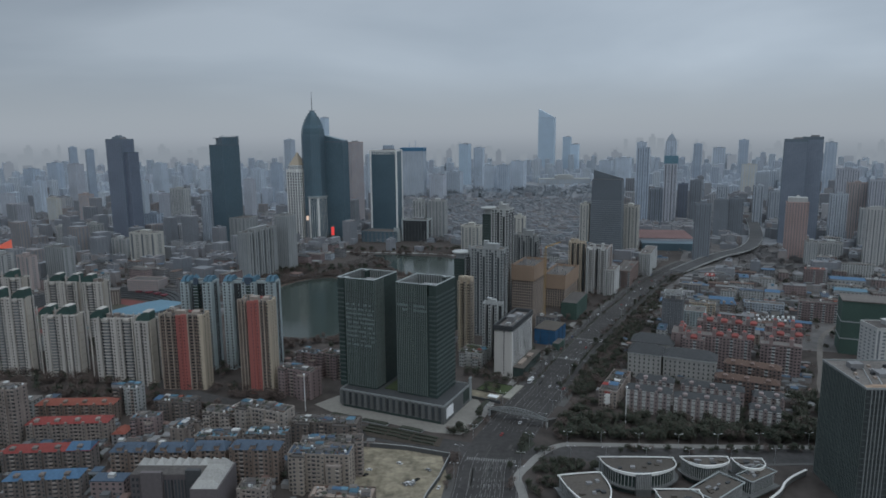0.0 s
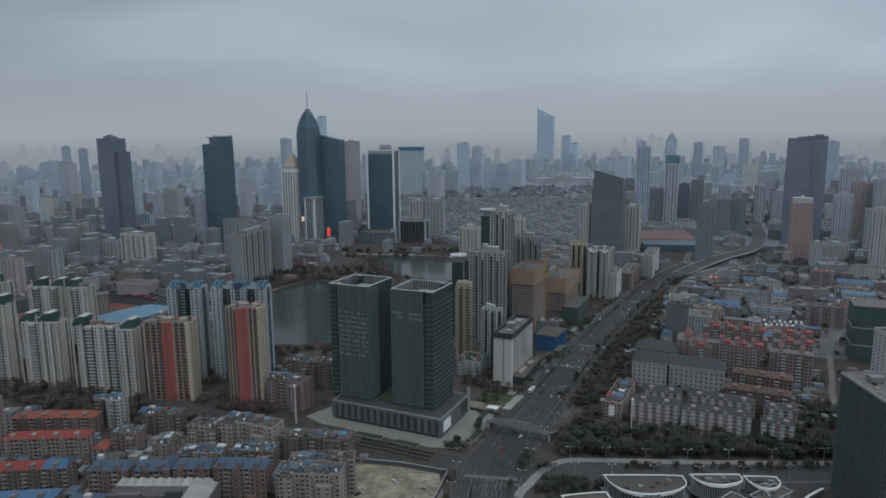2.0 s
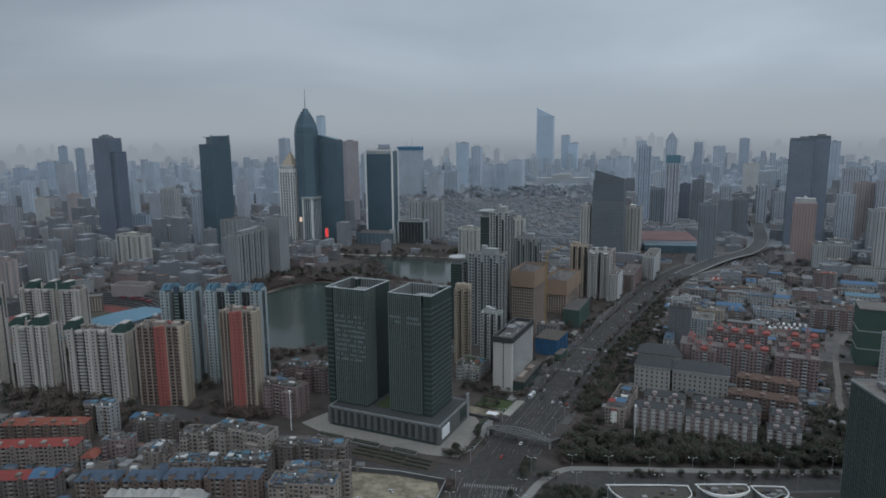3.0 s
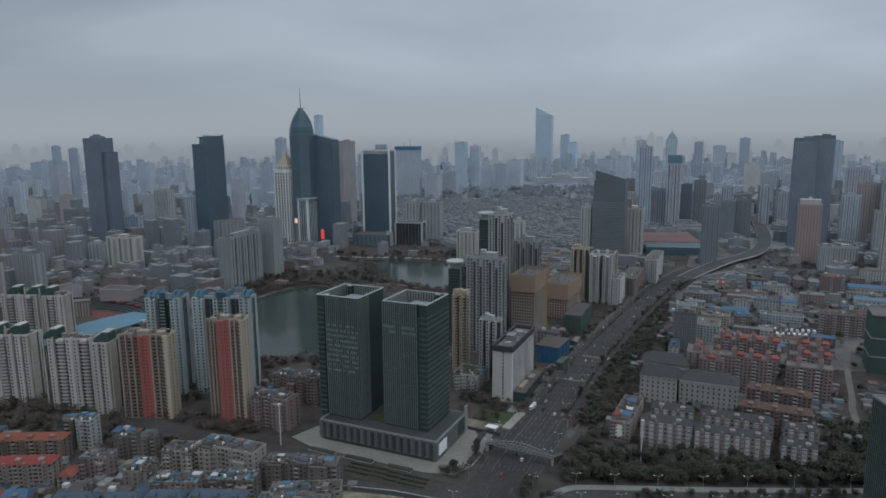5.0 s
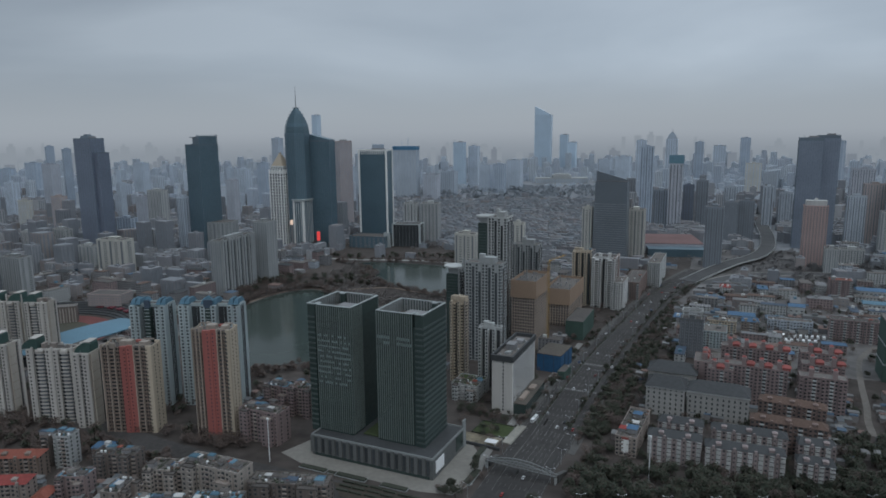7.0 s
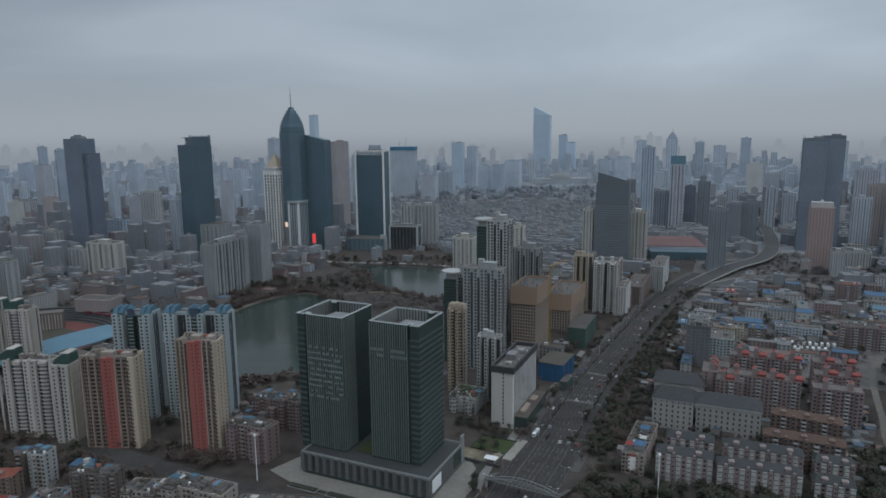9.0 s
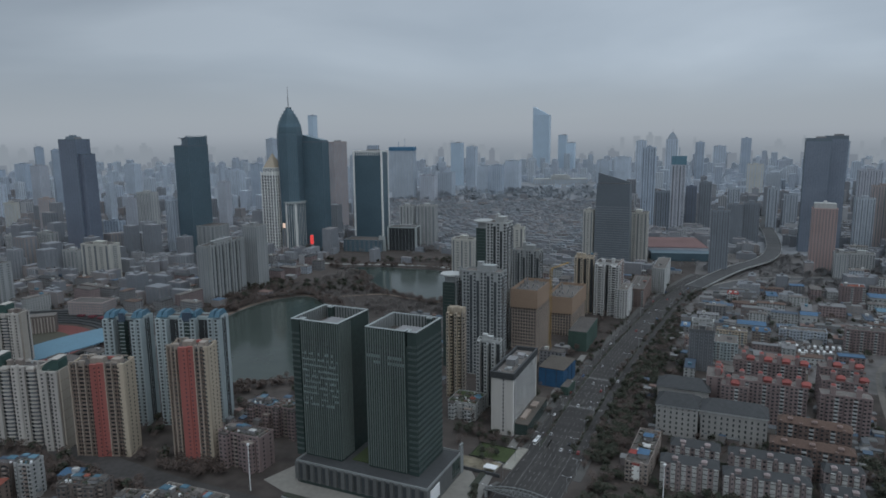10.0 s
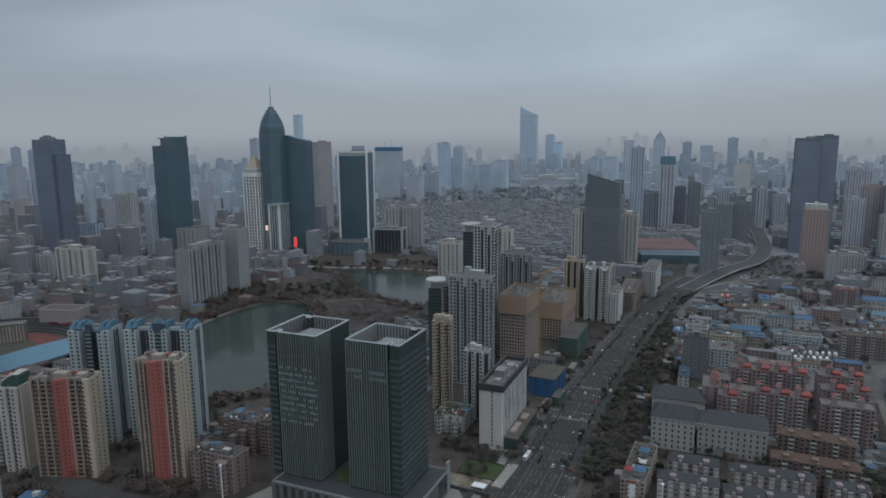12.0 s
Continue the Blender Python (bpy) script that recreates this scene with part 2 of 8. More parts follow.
# mid-distance roofs, raised in tone where haze would lift them
TOWNROOF = island("mid_town_roofs", [(0.205, 0.215, 0.23), (0.225, 0.23, 0.245), (0.19, 0.20, 0.215), (0.21, 0.20, 0.205)])
TILEBROWN = mat("brown_tile_roof", (0.112, 0.073, 0.058), 0.85, grain=0.7, vary=0.3)
FARROOF = island("haze_tinted_far_roofs", [(0.36, 0.40, 0.45), (0.385, 0.425, 0.47), (0.345, 0.385, 0.435), (0.37, 0.39, 0.425)])
# leaf colours for distant woods, lifted toward grey to carry haze
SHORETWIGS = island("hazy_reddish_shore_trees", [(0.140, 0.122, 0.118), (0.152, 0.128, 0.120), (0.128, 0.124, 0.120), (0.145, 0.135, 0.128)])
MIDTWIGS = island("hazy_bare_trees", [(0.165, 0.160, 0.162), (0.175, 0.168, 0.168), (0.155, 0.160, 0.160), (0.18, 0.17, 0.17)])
GREYTWIGS = island("haze_grey_park_trees", [(0.245, 0.275, 0.305), (0.255, 0.28, 0.31), (0.265, 0.285, 0.31), (0.25, 0.28, 0.305)])
OLDROOFS = island("old_quarter_roofs", [(0.195, 0.21, 0.23), (0.21, 0.22, 0.24), (0.185, 0.20, 0.215), (0.205, 0.20, 0.205), (0.19, 0.215, 0.24)])
OLDWALLS = island("old_quarter_walls", [(0.24, 0.26, 0.285), (0.255, 0.275, 0.30), (0.225, 0.245, 0.265), (0.30, 0.32, 0.34)])
# park crowns of the old quarter, likewise greyed with painted haze
PARKTWIGS = island("haze_mauve_park_trees", [(0.21, 0.23, 0.25), (0.22, 0.235, 0.255), (0.225, 0.235, 0.25), (0.21, 0.235, 0.25)])
SHANTY = island("old_town_roofs", [(0.13, 0.135, 0.14), (0.17, 0.17, 0.17), (0.085, 0.125, 0.175), (0.18, 0.18, 0.18), (0.17, 0.115, 0.10), (0.12, 0.13, 0.14), (0.22, 0.22, 0.22), (0.15, 0.155, 0.155)])
CLUTTER = island("roof_clutter_bits", [(0.09, 0.085, 0.08), (0.15, 0.14, 0.13), (0.06, 0.07, 0.05), (0.12, 0.11, 0.10), (0.24, 0.23, 0.21), (0.10, 0.10, 0.10), (0.16, 0.10, 0.08), (0.07, 0.08, 0.06)])
SHANTYWALL = island("old_town_walls", [(0.20, 0.195, 0.195), (0.25, 0.235, 0.23), (0.30, 0.295, 0.285), (0.19, 0.165, 0.16)])

# ------------------------------------------------------------------ mesh helpers


class Shape:
    """Vertices and faces gathered in the local frame of one thing."""

    def __init__(self):
        self.v, self.f = [], []

    def box(self, x, y, z, sx, sy, sz, top=1.0, yaw=0.0):
        """Box with its base centre at x, y, z; top: the share of its plan that the top keeps."""
        i, c, s = len(self.v), math.cos(yaw), math.sin(yaw)
        for k, q in ((0.0, 1.0), (sz, top)):
            for a, b in ((-1, -1), (1, -1), (1, 1), (-1, 1)):
                px, py = a * sx / 2 * q, b * sy / 2 * q
                self.v.append((x + px * c - py * s, y + px * s + py * c, z + k))
        self.f += [(i, i + 1, i + 5, i + 4), (i + 1, i + 2, i + 6, i + 5), (i + 2, i + 3, i + 7, i + 6), (i + 3, i, i + 4, i + 7), (i + 4, i + 5, i + 6, i + 7), (i + 3, i + 2, i + 1, i)]
        return self

    def prism(self, pts, z0, z1, scale=1.0, tilt=None):
        """Upright prism on an outline; tilt gives each top point a height of its own."""
        i, n = len(self.v), len(pts)
        cx, cy = sum(p[0] for p in pts) / n, sum(p[1] for p in pts) / n
        self.v += [(p[0], p[1], z0) for p in pts]
        self.v += [(cx + (p[0] - cx) * scale, cy + (p[1] - cy) * scale, tilt(p[0], p[1]) if tilt else z1) for p in pts]
        self.f += [(i + k, i + (k + 1) % n, i + n + (k + 1) % n, i + n + k) for k in range(n)]
        self.f += [tuple(range(i + n, i + 2 * n)), tuple(range(i + n - 1, i - 1, -1))]
        return self

    def ring(self, pts, inner, z0, z1):
        """Upright band between an outline and an inner outline of as many points."""
        i, n = len(self.v), len(pts)
        for q, z in ((pts, z0), (pts, z1), (inner, z1), (inner, z0)):
            self.v += [(p[0], p[1], z) for p in q]
        for r in range(4):
            a, b = i + r * n, i + ((r + 1) % 4) * n
            self.f += [(a + k, a + (k + 1) % n, b + (k + 1) % n, b + k) for k in range(n)]
        return self

    def hip(self, w, d, z, rise, over=0.6, ridge=0.5, x=0.0, y=0.0):
        """Hipped roof over a w x d plan, ridge along x; ridge: its length as a share of w."""
        i, a, b = len(self.v), w / 2 + over, d / 2 + over
        r = a * ridge
        self.v += [(x - a, y - b, z), (x + a, y - b, z), (x + a, y + b, z), (x - a, y + b, z), (x - r, y, z + rise), (x + r, y, z + rise)]
        self.f += [(i, i + 1, i + 5, i + 4), (i + 1, i + 2, i + 5), (i + 2, i + 3, i + 4, i + 5), (i + 3, i, i + 4), (i + 3, i + 2, i + 1, i)]
        return self

    def tube(self, a, b, r, n=6, r2=None):
        a, b = Vector(a), Vector(b)
        q = (b - a).to_track_quat("Z", "Y").to_matrix()
        i = len(self.v)
        for p, rr in ((a, r), (b, r if r2 is None else r2)):
            for k in range(n):
                t = 2 * math.pi * k / n
                self.v.append(tuple(p + q @ Vector((rr * math.cos(t), rr * math.sin(t), 0))))
        self.f += [(i + k, i + (k + 1) % n, i + n + (k + 1) % n, i + n + k) for k in range(n)]
        self.f += [tuple(range(i + n, i + 2 * n)), tuple(range(i + n - 1, i - 1, -1))]
        return self

    def mesh(self, name, material):
        me = bpy.data.meshes.new(name)
        me.from_pydata(self.v, [], self.f)
        me.materials.append(material)
        return me


def thing(name, x, y, z, yaw, label, category, group="", kind=""):
    ob = new(name)
    ob.matrix_world = pose(x, y, z, 0, 0, yaw)
    ob.empty_display_size = 1
    return tagged(ob, label, category, group, kind)


def part(name, shape, material, parent, label="", kind=""):
    ob = new(name, shape.mesh(name, material) if isinstance(shape, Shape) else shape)
    ob.parent = parent
    return tagged(ob, label, kind=kind)


def solo(name, shape, material, label, category, kind="", at=None, yaw=0, group=""):
    ob = new(name, shape.mesh(name, material))
    if at:
        ob.matrix_world = pose(*at, 0, 0, yaw)
    return tagged(ob, label, category, group, kind)


TAKEN = []


def claim(x, y, r):
    TAKEN.append((x, y, r))


def free(x, y, r):
    return all((x - a) ** 2 + (y - b) ** 2 > (r + c) ** 2 for a, b, c in TAKEN)


def smooth(pts, n=8, closed=False):
    """Points along a rounded line through the given ones."""
    out, m = [], len(pts)
    for i in range(m if closed else m - 1):
        if closed:
            p0, p1, p2, p3 = (pts[(i + k) % m] for k in (-1, 0, 1, 2))
        else:
            p0, p1, p2, p3 = pts[max(i - 1, 0)], pts[i], pts[i + 1], pts[min(i + 2, m - 1)]
        for k in range(n):
            t = k / n
            out.append(tuple(0.5 * (2 * b + (c - a) * t + (2 * a - 5 * b + 4 * c - e) * t * t + (3 * b - a - 3 * c + e) * t ** 3) for a, b, c, e in zip(p0, p1, p2, p3)))
    if not closed:
        out.append(tuple(pts[-1]))
    return out


def offset(line, s):
    """The line shifted s to its right."""
    out = []
    for i, p in enumerate(line):
        a, b = line[max(i - 1, 0)], line[min(i + 1, len(line) - 1)]
        dx, dy = b[0] - a[0], b[1] - a[1]
        k = math.hypot(dx, dy) or 1
        out.append((p[0] + dy / k * s, p[1] - dx / k * s, *p[2:]))
    return out


def ribbon(shape, line, s0, s1, z0, z1):
    """A strip from s0 to s1 right of the line, with a top at z1 and sides down to z0."""
    a, b = offset(line, s0), offset(line, s1)
    i, n = len(shape.v), len(line)
    for q, z in ((a, z0), (a, z1), (b, z1), (b, z0)):
        shape.v += [(p[0], p[1], (p[2] if len(p) > 2 else 0) + z) for p in q]
    for r in range(3):
        shape.f += [(i + r * n + k, i + r * n + k + 1, i + (r + 1) * n + k + 1, i + (r + 1) * n + k) for k in range(n - 1)]
    shape.f += [(i, i + n, i + 2 * n, i + 3 * n), (i + 4 * n - 1, i + 3 * n - 1, i + 2 * n - 1, i + n - 1)]
    return shape


def panes(shape, w, d, faces, z0, fh, floors, cols, ww, wh, sill=0.9, proud=0.12, inset=0.0, deep=None):
    """Window panes in rows on the faces (F, B, L, R) of a w x d block. cols: the count on F and B; sides take their share."""
    for face in faces:
        run, out = (w, d / 2) if face in "FB" else (d, w / 2)
        n = cols if face in "FB" else max(1, round(cols * d / w)) if deep is None else deep
        step = (run - 2 * inset) / n
        for c in range(n):
            p = -run / 2 + inset + step * (c + 0.5)
            for k in range(floors):
                z = z0 + fh * k + sill
                if face == "F":
                    shape.box(p, -out, z, ww, 2 * proud, wh)
                elif face == "B":
                    shape.box(p, out, z, ww, 2 * proud, wh)
                elif face == "L":
                    shape.box(-out, p, z, 2 * proud, ww, wh)
                else:
                    shape.box(out, p, z, 2 * proud, ww, wh)
    return shape


def rect(w, d, x=0, y=0):
    return [(x - w / 2, y - d / 2), (x + w / 2, y - d / 2), (x + w / 2, y + d / 2), (x - w / 2, y + d / 2)]


def parapet(w, d, z, h=1.2, t=0.4, x=0, y=0):
    return Shape().ring(rect(w, d, x, y), rect(w - 2 * t, d - 2 * t, x, y), z, z + h)

# ------------------------------------------------------------------ setting
ground = Shape()
rings = [0, 250, 500, 800, 1200, 1800, 2600, 3600, 4900]
for k, r in enumerate(rings[1:]):
    for j in range(48):
        a = 2 * math.pi * j / 48
        ground.v.append((r * math.cos(a), r * math.sin(a), 0))
ground.v.append((0, 0, 0))
ground.f += [(len(ground.v) - 1, j, (j + 1) % 48) for j in range(48)]
for k in range(len(rings) - 2):
    ground.f += [(k * 48 + j, k * 48 + 48 + j, k * 48 + 48 + (j + 1) % 48, k * 48 + (j + 1) % 48) for j in range(48)]
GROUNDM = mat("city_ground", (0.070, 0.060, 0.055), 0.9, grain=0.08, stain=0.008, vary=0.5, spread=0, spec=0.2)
solo("ground", ground, GROUNDM, "grey-brown city ground between the buildings", "ground", "structure")

# far ground sheet, its pale blue-grey colour stands in for haze
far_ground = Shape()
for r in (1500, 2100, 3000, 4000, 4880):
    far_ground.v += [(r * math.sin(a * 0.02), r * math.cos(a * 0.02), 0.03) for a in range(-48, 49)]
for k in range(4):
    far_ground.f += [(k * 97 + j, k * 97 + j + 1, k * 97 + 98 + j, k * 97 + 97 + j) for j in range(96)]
solo("ground", far_ground, mat("haze_pale_ground", (0.225, 0.235, 0.25), 0.9, grain=0.05, stain=0.006, vary=0.3, spread=0, spec=0.2), "ground of the far districts, paled for haze", "ground", "structure")

# eastern ground patch, lighter than the city ground to imitate haze
solo("ground", Shape().prism([(330, 700), (560, 640), (900, 800), (1300, 1150), (1290, 1400), (560, 1480), (470, 1300), (420, 1180), (330, 1000), (250, 860)], 0.004, 0.02), mat("haze_pale_yard_ground", (0.135, 0.128, 0.125), 0.9, grain=0.08, stain=0.01, vary=0.4, spread=0, spec=0.2), "ground between the yards of the eastern quarter, paled for haze", "ground", "structure")

# mist at the edge of sight, painted as glow on a plain backdrop ring
MISTM = bpy.data.materials.new("far_mist")
MISTM.use_nodes = True
mn, ml = MISTM.node_tree.nodes, MISTM.node_tree.links
mn.clear()
mco, msep = mn.new("ShaderNodeNewGeometry"), mn.new("ShaderNodeSeparateXYZ")
ml.new(mco.outputs["Position"], msep.inputs[0])
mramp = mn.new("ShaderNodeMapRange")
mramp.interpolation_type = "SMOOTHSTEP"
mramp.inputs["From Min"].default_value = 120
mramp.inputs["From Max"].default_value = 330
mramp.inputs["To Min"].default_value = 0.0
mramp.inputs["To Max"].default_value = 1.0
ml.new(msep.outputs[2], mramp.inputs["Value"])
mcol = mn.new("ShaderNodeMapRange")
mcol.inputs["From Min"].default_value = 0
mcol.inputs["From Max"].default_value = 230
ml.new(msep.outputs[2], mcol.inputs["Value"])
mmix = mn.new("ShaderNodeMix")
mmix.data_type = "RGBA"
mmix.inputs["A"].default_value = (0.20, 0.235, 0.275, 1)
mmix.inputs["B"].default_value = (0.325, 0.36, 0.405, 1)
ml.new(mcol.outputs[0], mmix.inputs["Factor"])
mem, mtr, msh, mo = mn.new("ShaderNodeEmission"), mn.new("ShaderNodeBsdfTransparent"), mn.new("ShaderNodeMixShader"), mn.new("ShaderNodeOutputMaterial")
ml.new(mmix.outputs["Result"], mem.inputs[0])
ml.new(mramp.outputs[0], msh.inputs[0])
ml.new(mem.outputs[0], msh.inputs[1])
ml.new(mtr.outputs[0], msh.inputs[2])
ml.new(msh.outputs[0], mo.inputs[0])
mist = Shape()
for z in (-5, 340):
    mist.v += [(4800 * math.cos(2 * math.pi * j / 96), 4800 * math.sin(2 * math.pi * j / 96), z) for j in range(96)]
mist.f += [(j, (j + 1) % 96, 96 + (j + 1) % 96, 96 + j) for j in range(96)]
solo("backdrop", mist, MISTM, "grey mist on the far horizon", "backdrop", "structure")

# far skyline; its grey-blue glow stands in for mist before the towers
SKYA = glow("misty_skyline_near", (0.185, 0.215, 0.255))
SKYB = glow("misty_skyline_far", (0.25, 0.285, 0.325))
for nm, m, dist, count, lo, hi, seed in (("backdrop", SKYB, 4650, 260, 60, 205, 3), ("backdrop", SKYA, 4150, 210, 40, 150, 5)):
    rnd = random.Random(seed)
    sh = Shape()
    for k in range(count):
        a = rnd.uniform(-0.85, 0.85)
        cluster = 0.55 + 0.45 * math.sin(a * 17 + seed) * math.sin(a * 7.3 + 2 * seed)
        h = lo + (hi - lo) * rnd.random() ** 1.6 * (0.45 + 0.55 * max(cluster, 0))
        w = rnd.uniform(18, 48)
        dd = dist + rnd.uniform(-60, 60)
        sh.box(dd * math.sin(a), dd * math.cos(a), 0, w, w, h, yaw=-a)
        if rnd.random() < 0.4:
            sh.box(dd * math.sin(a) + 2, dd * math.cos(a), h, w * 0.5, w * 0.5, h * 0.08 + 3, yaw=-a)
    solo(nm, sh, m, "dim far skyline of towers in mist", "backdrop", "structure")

# road colour lightened for haze on the far flyover and eastern street
DECK = mat("haze_pale_deck", (0.088, 0.088, 0.090), 0.85, grain=0.25, stain=0.03, vary=0.3, spec=0.2)
# main avenue
AVENUE = smooth([(8, 300), (25, 400), (34, 453), (62, 522), (85, 570), (113, 632), (147, 703), (193, 792), (252, 898), (316, 1008), (383, 1104), (440, 1176)], 6)
road = Shape()
ribbon(road, AVENUE, -21, 21, 0, 0.06)
solo("road", road, ASPHALT, "worn grey asphalt avenue with many lanes", "road", "structure")
cross = Shape()
CROSS = smooth([(-330, 640), (-200, 560), (-67, 500), (0, 472), (35, 462), (90, 458), (171, 452), (267, 452), (420, 455)], 6)
ribbon(cross, CROSS, -11, 11, 0, 0.035)
solo("road", cross, ASPHALT, "grey asphalt cross street meeting the avenue", "road", "structure")
walks = Shape()
for s0, s1 in ((-27, -21.3), (21.3, 27)):
    ribbon(walks, AVENUE[22:], s0, s1, 0, 0.16)
    ribbon(walks, AVENUE[:9], s0, s1, 0, 0.16)
solo("pavement", walks, PAVING, "grey paved footway with kerb beside the avenue", "pavement", "structure")
walks = Shape()
ribbon(walks, CROSS[32:], -15.5, -11.3, 0, 0.16)
ribbon(walks, CROSS[32:], 11.3, 14.5, 0, 0.16)
solo("pavement", walks, PAVING, "pale footway with kerb along the cross street", "pavement", "structure")
# planted strips that part the side lanes from the main lanes
verge = Shape()
ribbon(verge, AVENUE[26:60], -13.8, -12.0, 0.05, 0.25)
ribbon(verge, AVENUE[26:60], 12.0, 13.8, 0.05, 0.25)
solo("verge", verge, HEDGE, "narrow planted strip between the lanes", "verge", "structure")
# lane paint
paint = Shape()
length = 0.0
for i in range(len(AVENUE) - 1):
    (x0, y0), (x1, y1) = AVENUE[i], AVENUE[i + 1]
    seg = math.hypot(x1 - x0, y1 - y0)
    yaw = math.atan2(y1 - y0, x1 - x0)
    ux, uy = (x1 - x0) / seg, (y1 - y0) / seg
    k = 0.0
    while k < seg:
        px, py = x0 + ux * k, y0 + uy * k
        junction = 455 < py < 490
        for s in (-17.5, -8.6, -5.2, -1.8, 1.8, 5.2, 8.6, 17.5):
            if not junction and int((length + k) / 6) % 2 == 0:
                paint.box(px + uy * s, py - ux * s, 0.061, 6.2 if abs(s) < 2 else 3.2, 0.22, 0.02, yaw=yaw)
        for s in (-20.2, 20.2, -11.6, 11.6):
            if not junction:
                paint.box(px + uy * s, py - ux * s, 0.061, 6.2, 0.2, 0.02, yaw=yaw)
        k += 6
    length += seg
solo("lane_markings", paint, PAINTW, "worn white lane lines on the avenue", "road markings", "stuff")
zebra = Shape()
for cx, cy, yaw in ((33, 449, 80), (128, 665, 66), (160, 730, 64)):
    a = radians(yaw)
    for k in range(-10, 11):
        zebra.box(cx + 1.7 * k * math.sin(a), cy - 1.7 * k * math.cos(a), 0.062, 4.2, 0.7, 0.02, yaw=a)
solo("crosswalks", zebra, PAINTW, "worn white zebra crossings on the avenue", "road markings", "stuff")
stop = Shape()
for lane in range(2, 7):
    for k in range(5):
        x, y = 21 + lane * 3.2 - k * 1.6, 440 - k * 12
        stop.box(x, y, 0.062, 0.2, 9.5, 0.02, yaw=radians(-9))
        if k % 2 == 0 and lane < 6:
            stop.box(x + 1.6, y - 3, 0.062, 0.35, 3.2, 0.02, yaw=radians(-9))
            stop.box(x + 1.6, y - 1.2, 0.062, 1.0, 0.9, 0.02, top=0.1, yaw=radians(-9))
patches = Shape()
prnd = random.Random(5)
for k in range(150):
    i = prnd.randrange(8, len(AVENUE) - 6)
    (x0, y0), (x1, y1) = AVENUE[i], AVENUE[i + 1]
    seg, s, u = math.hypot(x1 - x0, y1 - y0), prnd.uniform(-19, 19), prnd.random()
    patches.box(x0 + (x1 - x0) * u + (y1 - y0) / seg * s, y0 + (y1 - y0) * u - (x1 - x0) / seg * s, 0.056, prnd.uniform(3, 26), prnd.uniform(0.5, 2.6), 0.0085, yaw=math.atan2(y1 - y0, x1 - x0))
solo("road_patches", patches, island("asphalt_repairs", [(0.042, 0.041, 0.040), (0.062, 0.059, 0.056), (0.048, 0.047, 0.045), (0.070, 0.067, 0.063)]), "darker and lighter asphalt repairs on the avenue", "road patches", "stuff")
solo("lane_arrows", stop, PAINTW, "white lane lines and arrows before the crossing", "road markings", "stuff")

PROMENADE = smooth([(-330, 1330), (-214, 1322), (-138, 1303), (-90, 1299), (-20, 1284), (24, 1262), (66, 1210)], 6)
solo("promenade", ribbon(Shape(), PROMENADE, -5, 5, 0, 0.3), mat("pale_promenade", (0.30, 0.30, 0.285), 0.85, vary=0.15), "pale lakeside promenade", "path", "structure")
# pale footpath that swings round the corner of the crossroads
CORNER = smooth([(49, 360), (50, 402), (49, 424), (58, 440), (68, 455), (84, 470), (104, 472), (172, 468), (268, 464), (330, 462)], 6)
solo("footpath", ribbon(Shape(), CORNER, -3, 3, 0, 0.17), mat("pale_footpath", (0.20, 0.195, 0.185), 0.85, grain=0.5, vary=0.2), "pale curving footpath at the crossroads", "path", "structure")
LEFTWALK = smooth([(30, 522), (42, 556), (60, 592), (84, 645), (118, 712), (160, 800)], 6)
solo("footpath", ribbon(Shape(), LEFTWALK, -3, 3, 0, 0.17), MATS["pale_footpath"], "pale footpath on the west side of the avenue", "path", "structure")

# flyover at the far end of the avenue
VIADUCT = smooth([(388, 1098, 0.6), (442, 1150, 5), (501, 1203, 8.5), (564, 1256, 8.5), (619, 1330, 8.5), (677, 1444, 8.5), (745, 1607, 8.5), (836, 1839, 8.5)], 5)
fly = thing("viaduct", 0, 0, 0, 0, "long grey concrete flyover curving away from the avenue", "viaduct", kind="structure")
part("deck", ribbon(Shape(), VIADUCT, -13, 13, -1.6, 0), DECK, fly)
part("parapet", ribbon(ribbon(Shape(), VIADUCT, -13.4, -12.9, -1.7, 0.9), VIADUCT, 12.9, 13.4, -1.7, 0.9), PALE, fly, "pale concrete parapet walls")
for p in VIADUCT[8::3]:
    part("pier", Shape().box(p[0], p[1], 0, 3.2, 3.2, p[2] - 1.6), GREYW, fly)

SHORES = []


def wet(x, y):
    """Whether a place lies in the lake."""
    for _, _, shore in SHORES:
        odd = False
        for (x0, y0), (x1, y1) in zip(shore, shore[1:] + shore[:1]):
            if (y0 > y) != (y1 > y) and x < x0 + (y - y0) / (y1 - y0) * (x1 - x0):
                odd = not odd
        if odd:
            return True
    return False


